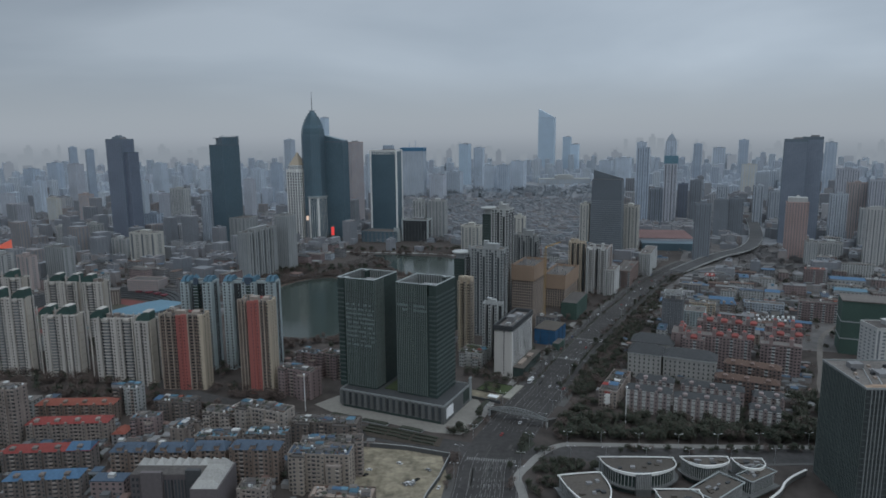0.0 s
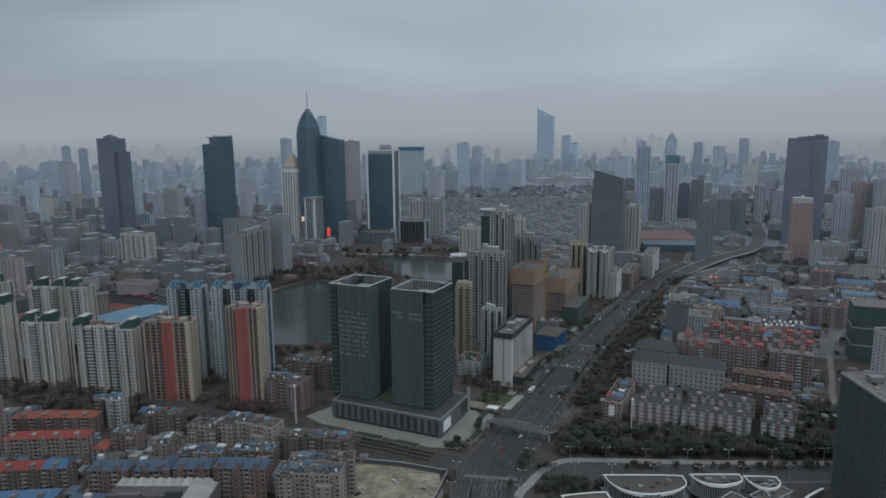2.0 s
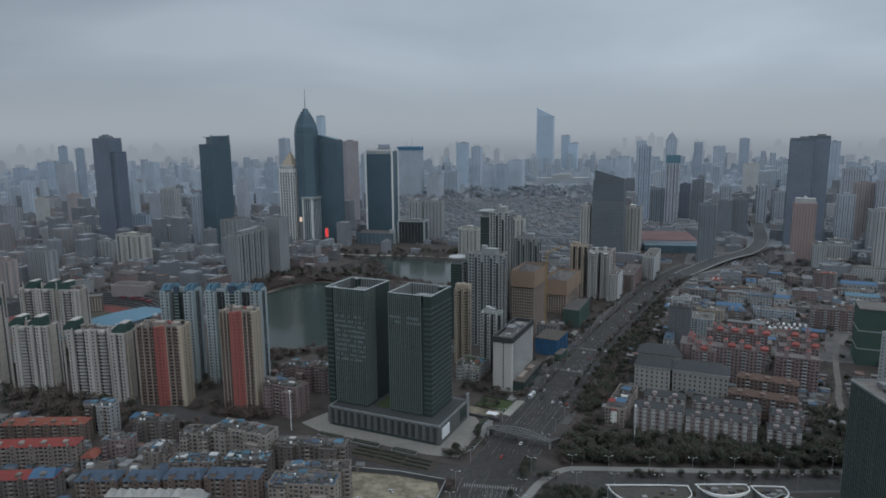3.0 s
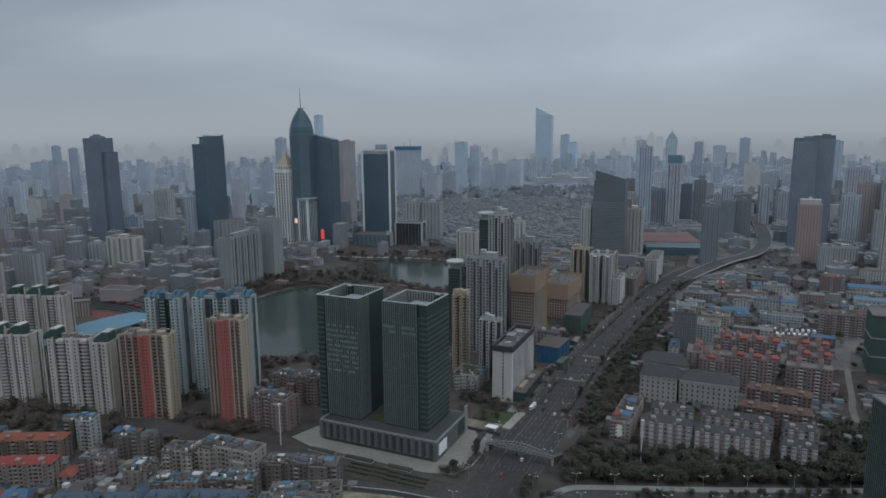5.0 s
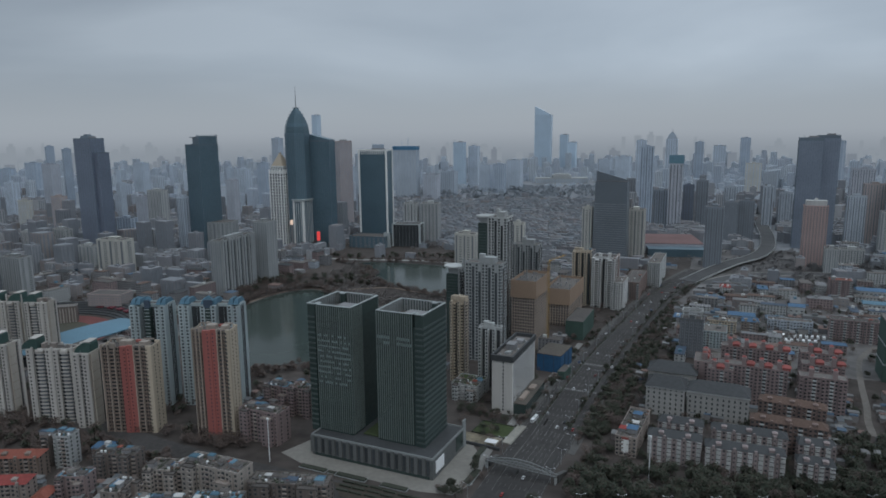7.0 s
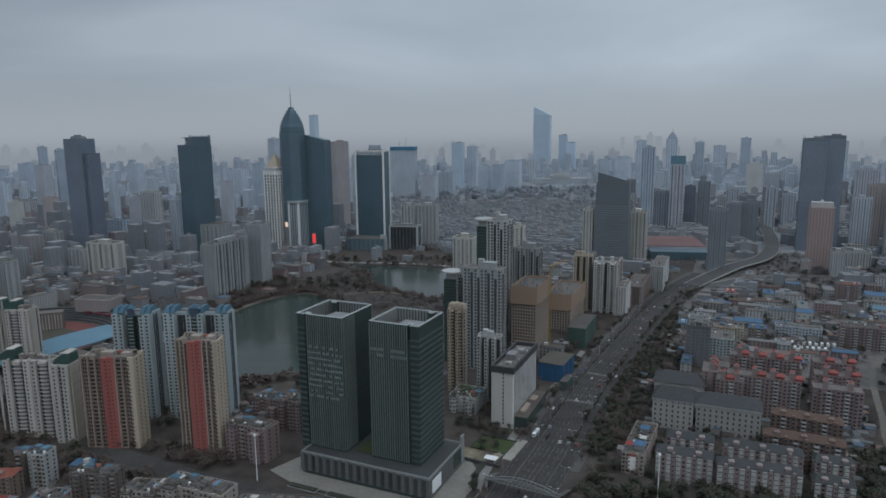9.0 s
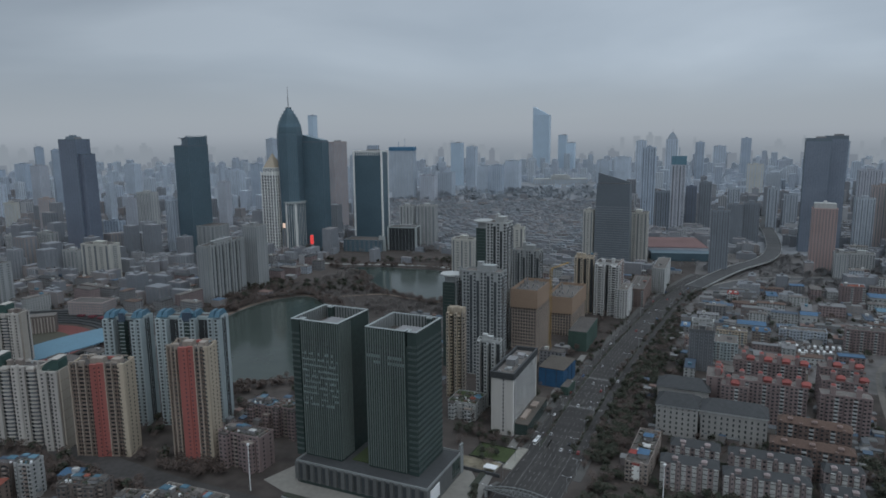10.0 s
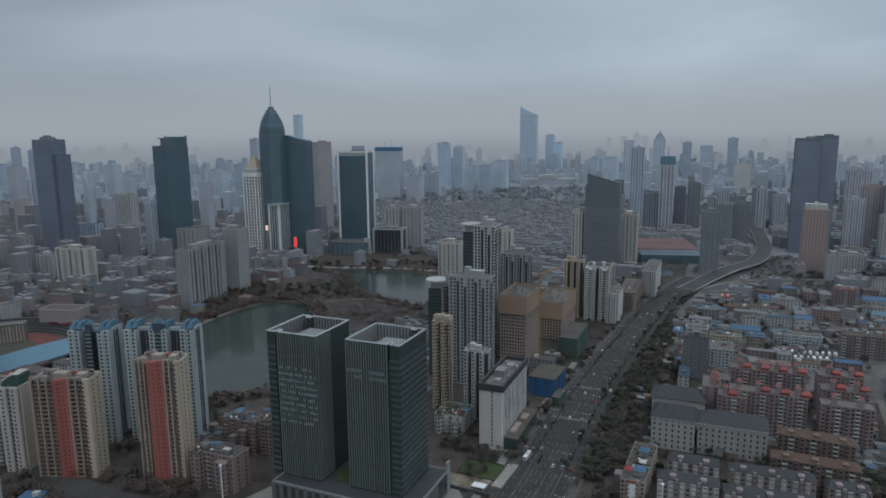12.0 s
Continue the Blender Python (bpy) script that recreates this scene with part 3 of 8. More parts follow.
# lake in two basins, with a stone bank
for outline in ([(-267, 942), (-259, 971), (-248, 1004), (-228, 1040), (-202, 1062), (-178, 1067), (-152, 1036), (-128, 980), (-105, 900), (-85, 830), (-82, 775), (-100, 752), (-138, 746), (-171, 734), (-182, 712), (-196, 706), (-218, 740), (-242, 800), (-262, 870)],
                [(-158, 1271), (-97, 1276), (-39, 1257), (13, 1235), (52, 1174), (46, 1090), (12, 1040), (-15, 1046), (-40, 1073), (-74, 1112), (-99, 1150), (-94, 1192), (-130, 1240)]):
    shore = smooth(outline, 6, True)
    cx, cy = sum(p[0] for p in shore) / len(shore), sum(p[1] for p in shore) / len(shore)
    big = [(cx + (x - cx) * (1 + 2.5 / math.hypot(x - cx, y - cy)), cy + (y - cy) * (1 + 2.5 / math.hypot(x - cx, y - cy))) for x, y in shore]
    solo("lake", Shape().prism(shore, 0.02, 0.12), WATERM, "calm grey-green city lake", "lake", "structure")
    solo("lake_bank", Shape().ring(big, shore, 0, 0.6), PAVING, "grey stone bank round the lake", "bank", "structure")
    SHORES.append((cx, cy, shore))
    for k in range(0, len(shore), 3):
        claim(*shore[k], 12)
for a in range(-300, 80, 28):
    for b in range(700, 1290, 28):
        if wet(a, b):
            claim(a, b, 24)
LAKEPATH = smooth([(-290, 905), (-276, 945), (-262, 984), (-244, 1028), (-220, 1062), (-190, 1080), (-160, 1066), (-120, 1070), (-70, 1078), (-30, 1050), (20, 1022)], 6)
solo("footpath", ribbon(Shape(), LAKEPATH, -2.5, 2.5, 0, 0.15), mat("brown_gravel_path", (0.20, 0.155, 0.125), 0.95, grain=0.4, vary=0.3), "brown gravel path along the lake", "path", "structure")
# wide street and a dirt lane in the eastern quarter
EASTROAD = smooth([(405, 1078), (450, 1114), (503, 1139), (579, 1144), (659, 1123), (740, 1066), (830, 980)], 5)
solo("road", ribbon(Shape(), EASTROAD, -11, 11, 0, 0.045), DECK, "grey asphalt street leading east from the avenue", "road", "structure")
solo("pavement", ribbon(ribbon(Shape(), EASTROAD, -15, -11.2, 0, 0.16), EASTROAD, 11.2, 15, 0, 0.16), mat("pale_footpath", (0.20, 0.195, 0.185), 0.85, grain=0.5, vary=0.2), "pale footways along the eastern street", "pavement", "structure")
LANE = smooth([(470, 776), (430, 738), (395, 681), (363, 621), (346, 592), (334, 566)], 5)
solo("lane", ribbon(Shape(), LANE, -2.6, 2.6, 0, 0.05), mat("pale_dirt_lane", (0.16, 0.146, 0.132), 0.95, grain=0.3, vary=0.35), "pale dirt lane beside the red-roofed rows", "road", "structure")
for p in EASTROAD:
    claim(*p, 15)
for p in LANE:
    claim(*p, 6)
for p in AVENUE:
    claim(*p, 34)
for p in CROSS:
    claim(*p, 15)
for p in VIADUCT:
    claim(p[0], p[1], 18)

# pale paved square round the twin office towers
solo("plaza", Shape().prism([(-112, 552), (-95, 536), (-10, 495), (12, 490), (22, 500), (34, 540), (28, 566), (0, 600), (-60, 600), (-96, 570)], 0.02, 0.10), PLAZA, "pale paved square round the twin towers", "pavement", "structure")
board = thing("site_hoarding", 0, 0, 0, 0, "dark grey hoarding round the building plot", "hoarding")
HOARDING = [(-100, 489), (-62, 472), (-28, 465), (4, 453), (-4, 421), (-12, 399), (-20, 362)]
part("panel", ribbon(Shape(), HOARDING, -0.15, 0.15, 0, 3.4), mat("dark_grey_hoarding", (0.085, 0.088, 0.092), 0.7, grain=0.4, vary=0.2), board)
part("rail", ribbon(Shape(), HOARDING, -0.3, 0.3, 3.4, 3.7), PALE, board)
solo("building_site", Shape().prism([(-72, 452), (-56, 478), (-2, 455), (2, 420), (-6, 360), (-64, 360)], 0.02, 0.09), SOIL, "bare sandy building plot with ruts", "building site", "structure")
claim(-30, 550, 62), claim(-35, 420, 50)
claim(-116, 545, 26), claim(-98, 600, 22), claim(-140, 545, 14)
claim(-470, 850, 125)
HARD = len(TAKEN)
# low land before the flyover
for x, y, r in ((480, 1165, 38), (530, 1195, 45), (590, 1235, 52), (650, 1290, 50), (560, 1090, 40), (690, 1370, 40)):
    claim(x, y, r)
# wooded shore and the tongue of land between the two basins
for x, y, r in ((-120, 1110, 55), (-60, 1000, 50), (-15, 995, 40), (-150, 1200, 45), (-200, 1130, 45), (-150, 1365, 40), (-60, 1360, 40), (20, 1330, 40), (-100, 1421, 30), (-10, 1380, 30), (-168, 1322, 40)):
    claim(x, y, r)

# ------------------------------------------------------------------ buildings: kinds


def roofworks(b, w, d, h, seed, material=PALE, n=2):
    """Stair heads and plant boxes on a flat roof."""
    rnd = random.Random(seed)
    for k in range(n):
        sx, sy, sz = rnd.uniform(3, 6), rnd.uniform(3, 5), rnd.uniform(2.4, 4.5)
        x, y = rnd.uniform(-0.32, 0.32) * w, rnd.uniform(-0.2, 0.2) * d
        part("stair_head", Shape().box(x, y, h, sx, sy, sz).box(x, y, h + sz, sx + 0.6, sy + 0.6, 0.3), material, b)
    for k in range(n):
        x, y = rnd.uniform(-0.4, 0.4) * w, rnd.uniform(-0.3, 0.3) * d
        part("water_tank", Shape().tube((x, y, h), (x, y, h + 1.8), 0.9, 8), STEEL, b)


def apartment(x, y, w, d, h, yaw, wall, label, bays=4, side=None, top="parapet", name="apartment_tower", group="", out=1.6, fh=3.0, rail=None, plan="pbpr"):
    """Residential tower: projecting bays with windows, balconies between them."""
    claim(x, y, max(w, d) / 2 + 3)
    d = max(8.0, d - 2 * out - 0.8)
    b = thing(name, x, y, 0, yaw, label, "apartment building", group)
    floors = max(2, round(h / fh))
    fh = h / floors
    core = d * 0.62
    part("wall", Shape().box(0, 0, 0, w, core, h), wall, b)
    glass, bal = Shape(), Shape()
    step = w / bays
    n = len(plan)
    for k in range(bays):
        cx = -w / 2 + step * (k + 0.5)
        kind = plan[k % n]
        for f in (-1, 1):
            y, yc, deep = f * d / 2, f * core / 2, (d - core) / 2 + out
            if kind == "p":
                bw = step * 0.9
                part("bay", Shape().box(cx, yc + f * deep / 2, 0, bw, deep, h - fh * 0.3 * (k % 3)), wall, b)
                for fl in range(floors):
                    for q in (-0.24, 0.24) if bw > 4.6 else (0.0,):
                        glass.box(cx + q * bw, y + f * out, fh * fl + 0.9, min(1.7, bw * 0.5), 0.2, 1.6)
            elif kind == "b":
                glass.box(cx, y - f * 0.4, 0.6, step * 0.92, 0.3, h - fh)
                for fl in range(1, floors):
                    bal.box(cx, yc + f * (deep - 0.3) / 2, fh * fl - 0.2, step * 0.94, deep - 0.3, 1.05)
            elif kind == "g":
                part("glass_bay", Shape().box(cx, yc + f * deep / 2, 0, step * 0.98, deep, h - 2), DARKGLASS, b, "dark curtain glass bay")
                for fl in range(1, floors):
                    bal.box(cx, y + f * out, fh * fl - 0.2, step, 0.3, 0.5)
            else:
                # dark pane over the recess adds the deep shade it should hold
                glass.box(cx, yc, 1, step * 0.94, 0.3, h - 3)
    panes(glass, w, core, "LR", 0, fh, floors, 6, 1.2, 1.4, deep=max(2, round(core / 4)))
    # dark strips on the side walls imitate shaded recesses
    if top == "teal":
        for f in (-1, 1):
            for q in (-0.27, 0.02, 0.3):
                glass.box(f * w / 2, q * core, 1, 0.5, core * 0.15, h - 3)
    part("balustrade", bal, rail or wall, b, "balcony fronts, one above the other", "stuff")
    if side:
        part("side_wall", Shape().box(w / 2 + 0.15, core * 0.28, 0, 0.5, core * 0.3, h + 1), side, b)
        part("end_bay", Shape().box(w / 2 - w * 0.04, 0, 0, w * 0.06, d + out, h + 1), side, b, "plain cream end bay")
        lines = Shape()
        for fl in range(1, floors):
            lines.box(w / 2 + w * 0.005, 0, fh * fl, 0.5, d * 0.8, 0.25)
            for q in (-0.42, 0.36):
                glass.box(w / 2 + w * 0.005, q * d, fh * fl - 2.0, 0.4, 1.3, 1.4)
        part("ledgework", lines, side, b, "thin floor ledges", "stuff")
    part("glazing", glass, GLASS, b, "dark glass windows in rows", "stuff")
    part("roof", Shape().box(0, 0, h, w - 0.5, core - 0.5, 0.15), ROOF, b)
    part("parapet", parapet(w + 0.6, core + 0.6, h - 0.6, 1.8), wall, b)
    seed = int(abs(x * 7 + y * 3))
    if top == "parapet":
        roofworks(b, w, d, h, seed, wall, 2)
    elif top == "teal":
        for k in range(bays):
            cx = -w / 2 + step * (k + 0.5)
            if plan[k % n] == "p":
                part("roof_cap", Shape().box(cx, 0, h + 0.6, step * 0.96, d * 1.1, 4.2, top=0.55), TEALROOF, b, "blue hipped roof cap")
        part("core", Shape().box(0, -d / 2 - 1.2, h * 0.55, w * 0.13, 3.2, h * 0.45 + 5), ROOFNAVY, b, "dark glazed core bay")
        part("roof_cap", Shape().box(0, -d / 2 + 1, h + 4, w * 0.18, 6, 4, top=0.1), TEALROOF, b, "blue hipped roof cap")
    elif top == "frame":
        for k in range(bays):
            cx = -w / 2 + step * (k + 0.5)
            part("roof_frame", parapet(step * 0.8, d * 0.9, h + 1, 3.2, 0.5, cx), wall, b, "open roof frame")
        part("stair_head", Shape().box(0, 0, h, step * 0.8, d * 0.6, 5), wall, b)
    return b


def office(x, y, w, d, h, yaw, glass, frame, label, name="office_tower", cols=10, fh=4.0, band=0.0, fin=0.5, crown=4.0, group="", edge=None, taper=1.0, reach=1.0):
    """Curtain-wall tower: glass body, upright mullions, floor bands and a crown."""
    if d < 0.45 * w:
        grow = 0.45 * w - d
        x, y, d = x - math.sin(radians(yaw)) * grow / 2, y + math.cos(radians(yaw)) * grow / 2, 0.45 * w
    claim(x, y, max(w, d) / 2 + 4)
    b = thing(name, x, y, 0, yaw, label, "office tower", group)
    part("glass_body", Shape().box(0, 0, 0, w, d, h, top=taper), glass, b)
    ribs = Shape()
    if fin and taper == 1.0:
        for f in (-1, 1):
            for k in range(cols + 1):
                ribs.box(-w / 2 + w * k / cols, f * d / 2, 0, fin, 0.7, h)
            n = max(2, round(cols * d / w))
            for k in range(n + 1):
                ribs.box(f * w / 2, -d / 2 + d * k / n, 0, 0.7, fin, h)
        part("ribwork", ribs, frame, b, "upright facade ribs", "stuff")
    if band:
        bands = Shape()
        for k in range(1, int(h * reach / fh)):
            q = 1 - (1 - taper) * k * fh / h
            bands.ring(rect(w * q + 0.5, d * q + 0.5), rect(w * q - 0.6, d * q - 0.6), k * fh, k * fh + band)
        part("banding", bands, frame, b, "bands between the storeys", "stuff")
    if edge:
        for sx in (-1, 1):
            part("edge_pier", Shape().box(sx * w / 2, -d / 2, 0, 3.4, 3.4, h + crown), edge, b, "pale corner pier")
            part("edge_pier", Shape().box(sx * w / 2, d / 2, 0, 3.4, 3.4, h + crown), edge, b, "pale corner pier")
    q = taper
    part("roof", Shape().box(0, 0, h, w * q - 1, d * q - 1, 0.3), ROOF, b)
    if crown:
        part("crown", parapet(w * q + 0.3, d * q + 0.3, h - 0.5, crown, 0.8), frame, b)
        part("plant_room", Shape().box(w * 0.1, 0, h, w * 0.4, d * 0.4, crown + 2.5), GREYW, b)
    return b


def block(x, y, w, d, h, yaw, wall, label, name="apartment_block", cols=5, group="", roof=ROOF, fh=3.2, strip=True, cap=True):
    """Plain tower or slab farther off: walls, upright window strips between piers, roof house."""
    if d < 0.45 * w:
        grow = 0.45 * w - d
        x, y, d = x - math.sin(radians(yaw)) * grow / 2, y + math.cos(radians(yaw)) * grow / 2, 0.45 * w
    claim(x, y, max(w, d) / 2 + 3)
    b = thing(name, x, y, 0, yaw, label, "apartment building", group)
    part("wall", Shape().box(0, 0, 0, w, d, h), wall, b)
    glass = Shape()
    floors = max(2, int(h / fh))
    if strip:
        for f in (-1, 1):
            for k in range(cols):
                cx = -w / 2 + w * (k + 0.5) / cols
                if k % 2 == 0:
                    glass.box(cx, f * d / 2, 1, w / cols * 0.36, 0.3, h - 2.5)
                else:
                    for fl in range(floors):
                        glass.box(cx, f * d / 2, fl * fh + 1, w / cols * 0.6, 0.24, 1.5)
            n = max(1, round(cols * d / w * 0.6))
            for k in range(n):
                for fl in range(floors):
                    glass.box(f * w / 2, -d / 2 + d * (k + 0.5) / n, fl * fh + 1, 0.24, d / n * 0.4, 1.5)
    else:
        panes(glass, w, d, "FBLR", 0, h / floors, floors, cols, w / cols * 0.55, 1.6)
    if d > 60:
        # dark strips on the flat long sides give the shade of notches
        recess = Shape()
        for k in range(1, int(d / 8)):
            recess.box(w / 2, -d / 2 + 8 * k, 1, 0.5, 2.4, h - 3)
            recess.box(-w / 2, -d / 2 + 8 * k, 1, 0.5, 2.4, h - 3)
        part("recess_glazing", recess, GLASS, b, "dark upright strips for the shade of recesses", "stuff")
        for k in range(int(d / 16)):
            part("bay", Shape().box(w / 2 + 0.6, -d / 2 + 4 + 16 * k, 0, 1.8, 3.4, h + 2.5), wall, b)
    # beyond 1700 m the panes take the haze-lightened glass
    part("glazing", glass, HAZEPANE if y > 1700 else NEARPANE, b, "upright rows of windows", "stuff")
    part("parapet", parapet(w + 0.4, d + 0.4, h - 0.3, 1.5, 0.4), wall, b)
    part("roof", Shape().box(0, 0, h, w - 0.6, d - 0.6, 0.2), roof, b)
    if cap:
        part("roof_house", Shape().box(0, 0, h, w * 0.3, d * 0.5, 4).box(0, 0, h + 4, w * 0.34, d * 0.56, 0.5), wall, b)
    return b


WINDOW = Shape().box(0, 0, 0, 1.5, 0.16, 1.4).mesh("window", GLASS)
BALCONY = Shape().box(0, 0, 0, 2.7, 1.2, 1.1).mesh("balcony", OLDPALE)
ENCLOSED = Shape().box(0, 0, 0, 2.9, 1.1, 1.25).box(0, 0, 2.2, 2.9, 1.1, 0.6).box(-1.3, 0, 1.0, 0.1, 1.1, 1.3).box(0, 0, 1.0, 0.1, 1.1, 1.3).box(1.3, 0, 1.0, 0.1, 1.1, 1.3).mesh("glazed_balcony", WHITE)


def walkup(x, y, w, d, h, yaw, wall, label, roof="flat", tile=None, name="walk_up_block", group="walk-up blocks", seed=1, glazed=False, pieces=True, clutter=1.0):
    """Six- or seven-storey flats: windows and balconies in upright bays, a cluttered or tiled roof."""
    claim(x, y, max(w, d) / 2 + 1)
    rnd = random.Random(seed * 31 + int(x))
    b = thing(name, x, y, 0, yaw, label, "apartment building", group)
    floors = max(3, round(h / 3.0))
    fh = h / floors
    part("wall", Shape().box(0, 0, 0, w, d, h), wall, b)
    n = max(4, round(w / 3.2))
    step = w / n
    rest, rails, boxes = Shape(), Shape(), Shape()
    for fl in range(1, floors):
        boxes.ring(rect(w + 0.3, d + 0.3), rect(w - 0.4, d - 0.4), fl * fh - 0.12, fl * fh + 0.12)
    for k in range(n):
        cx = -w / 2 + step * (k + 0.5)
        kind = ((1, 0, 1, 2) if glazed else (0, 1, 0, 2))[(k + seed) % 4]
        if kind == 2:
            part("stair_bay", Shape().box(cx, -d / 2 - 0.5, 0, step * 0.55, 1.2, h + 1.6), wall, b)
        for fl in range(floors):
            z = fl * fh + 0.9
            if kind == 1:
                rest.box(cx, -d / 2, z - 0.1, 2.4, 0.2, 2.0)
                if pieces:
                    o = part("balcony", ENCLOSED if glazed else BALCONY, None, b)
                    o.location = (cx, -d / 2 - 0.6, fl * fh + 0.05)
                else:
                    rails.box(cx, -d / 2 - 0.6, fl * fh + 0.05, 3.0, 1.2, 1.1)
            elif pieces:
                o = part("window", WINDOW, None, b)
                o.location = (cx, -d / 2 - (1.1 if kind == 2 else 0), z)
                if kind == 2:
                    o.scale = (0.6, 1, 0.8)
            else:
                rest.box(cx, -d / 2 - (1.1 if kind == 2 else 0), z, 1.6, 0.16, 1.4)
            if kind == 0 and rnd.random() < 0.35:
                boxes.box(cx + 1.2, -d / 2 - 0.35, z - 0.5, 0.8, 0.6, 0.6)
            elif kind == 0 and rnd.random() < 0.2:
                boxes.box(cx, -d / 2 - 0.35, z - 0.2, 2.2, 0.7, 0.9)
            rest.box(cx, d / 2, z, 1.6, 0.16, 1.4)
    panes(rest, w, d, "LR", 0, fh, floors, 3, 1.3, 1.4, deep=2)
    if pieces and roof == "flat" and w > 18:
        for q, wd, low in ((-0.31, 0.2, 0), (0.27, 0.24, rnd.choice((0, 1, 2)))):
            top_ = h - low * fh
            wing = part("wing", Shape().box(q * w, -d / 2 - 2.2, 0, wd * w, 4.4, top_), wall, b)
            part("wing_roof", parapet(wd * w + 0.2, 4.6, top_, 0.9, 0.3, q * w, -d / 2 - 2.2).box(q * w, -d / 2 - 2.2, top_, wd * w - 0.4, 4.2, 0.2), OLDPALE if low else ROOF, wing)
            for fl in range(floors - low):
                for u in (-0.27, 0.27):
                    rest.box((q + u * wd) * w, -d / 2 - 4.4, fl * fh + 0.9, 1.5, 0.2, 1.4)
                boxes.box((q + 0.27 * wd) * w, -d / 2 - 4.9, fl * fh + 0.05, 2.6, 1.2, 1.0)
                rest.box((q + wd / 2) * w, -d / 2 - 2.4, fl * fh + 0.9, 0.2, 1.4, 1.4)
    part("glazing", rest, GLASS, b, "dark windows on the other sides", "stuff")
    part("ledgework", boxes, wall, b, "floor ledges, grilles and air conditioners", "stuff")
    if rails.v:
        part("balustrade", rails, PALE, b, "", "stuff")
    if roof == "flat":
        part("roof", Shape().box(0, 0, h, w - 0.5, d - 0.5, 0.15), tile or (ROOF if seed % 2 else ROOFPALE), b)
        part("parapet", parapet(w + 0.3, d + 0.3, h - 0.4, 1.3, 0.3), wall, b)
        for k in range(int(max(3, w / 5) * clutter)):
            sx, sy, sz = rnd.uniform(2.5, 6), rnd.uniform(2.5, min(5, d * 0.4)), rnd.uniform(2.0, 3.2)
            px, py = rnd.uniform(-0.42, 0.42) * w, rnd.uniform(-0.25, 0.25) * d
            sh = rnd.choice((ROOFBLUE, ROOFSKY, ROOFPALE, WHITE, TEALROOF, ROOFRUST, ROOF, ROOF, ROOFPALE, ROOFNAVY))
            shed = part("roof_shed", Shape().box(px, py, h + 0.1, sx, sy, sz), GREYW, b)
            part("shed_roof", Shape().box(px, py, h + 0.1 + sz, sx + 0.8, sy + 0.8, 0.5, top=0.8), sh, shed)
        bits = Shape()
        for k in range(int(w * d / 9) if pieces else 0):
            px, py = rnd.uniform(-0.46, 0.46) * w, rnd.uniform(-0.44, 0.44) * d
            bits.box(px, py, h + 0.12, rnd.uniform(0.4, 3.2), rnd.uniform(0.3, 1.8), rnd.choice((0.3, 0.6, 0.9, 1.4)), yaw=rnd.choice((0, 0, 0.3)))
        for k in range(max(2, int(w / 6))):
            bits.box(-w / 2 + w * (k + 0.5) / max(2, int(w / 6)), 0, h + 0.1, 0.25, d - 1, 0.8)
        part("roof_clutter", bits, CLUTTER, b, "planters, boards and low walls on the roof", "stuff")
        for k in range(int(5 * clutter)):
            px, py = rnd.uniform(-0.45, 0.45) * w, rnd.uniform(-0.35, 0.35) * d
            part("water_tank", Shape().tube((px, py, h), (px, py, h + 1.6), 0.8, 7), STEEL if k % 2 else WHITEMETAL, b)
    elif roof == "hip":
        part("roof", Shape().hip(w, d, h + 0.1, 3.6, ridge=0.8), tile, b)
        for k in range(max(2, int(w / 14))):
            px = -w / 2 + w * (k + 0.5) / max(2, int(w / 14))
            part("dormer", Shape().box(px, -d * 0.28, h + 0.4, 3.2, 3.0, 2.4).box(px, -d * 0.28, h + 2.8, 3.8, 3.6, 0.9, top=0.3), wall, b)
    elif roof == "shed":
        part("roof", Shape().hip(w, d, h + 0.1, 4.2, 0.7, 0.72), tile, b)
        m = max(2, int(w / 11))
        for k in range(m):
            px = -w / 2 + w * (k + 0.5) / m
            dormer = part("dormer", Shape().box(px, -d * 0.34, h + 0.2, 3.4, 4.0, 3.2), wall, b)
            part("dormer_roof", Shape().hip(3.4, 4.0, h + 3.4, 1.3, 0.4, 0.1, px, -d * 0.34), tile, dormer)
        for k in range(int(3 * clutter)):
            px = rnd.uniform(-0.4, 0.4) * w
            part("chimney", Shape().box(px, d * 0.12, h + 1, 1.2, 1.0, 3.6), wall, b)
    elif roof == "bits":
        part("roof", Shape().box(0, 0, h, w - 0.5, d - 0.5, 0.15), ROOFPALE, b)
        part("parapet", parapet(w + 0.3, d + 0.3, h - 0.4, 1.2, 0.3), wall, b)
        m = max(2, int(w / 13))
        for k in range(m):
            px = -w / 2 + w * (k + 0.5) / m
            part("stair_tower", Shape().box(px, -d * 0.15, h, 3.4, 4.2, 6.0).box(px, -d * 0.15, h + 6, 4, 4.8, 1.2, top=0.4), wall, b)
            part("stair_roof", Shape().box(px, -d * 0.15, h + 7.2, 3.4, 4.0, 1.0, top=0.2), REDBITS, b)
            if rnd.random() < 0.85:
                part("tiled_roof", Shape().hip(6.5, 5.5, h + 2.6, 2.2, 0.4, 0.5, px + 5.4, -d * 0.2).box(px + 5.4, -d * 0.2, h, 6, 5, 2.6), REDBITS, b, "bright red tiled roof bit")
    return b

# ------------------------------------------------------------------ twin office towers


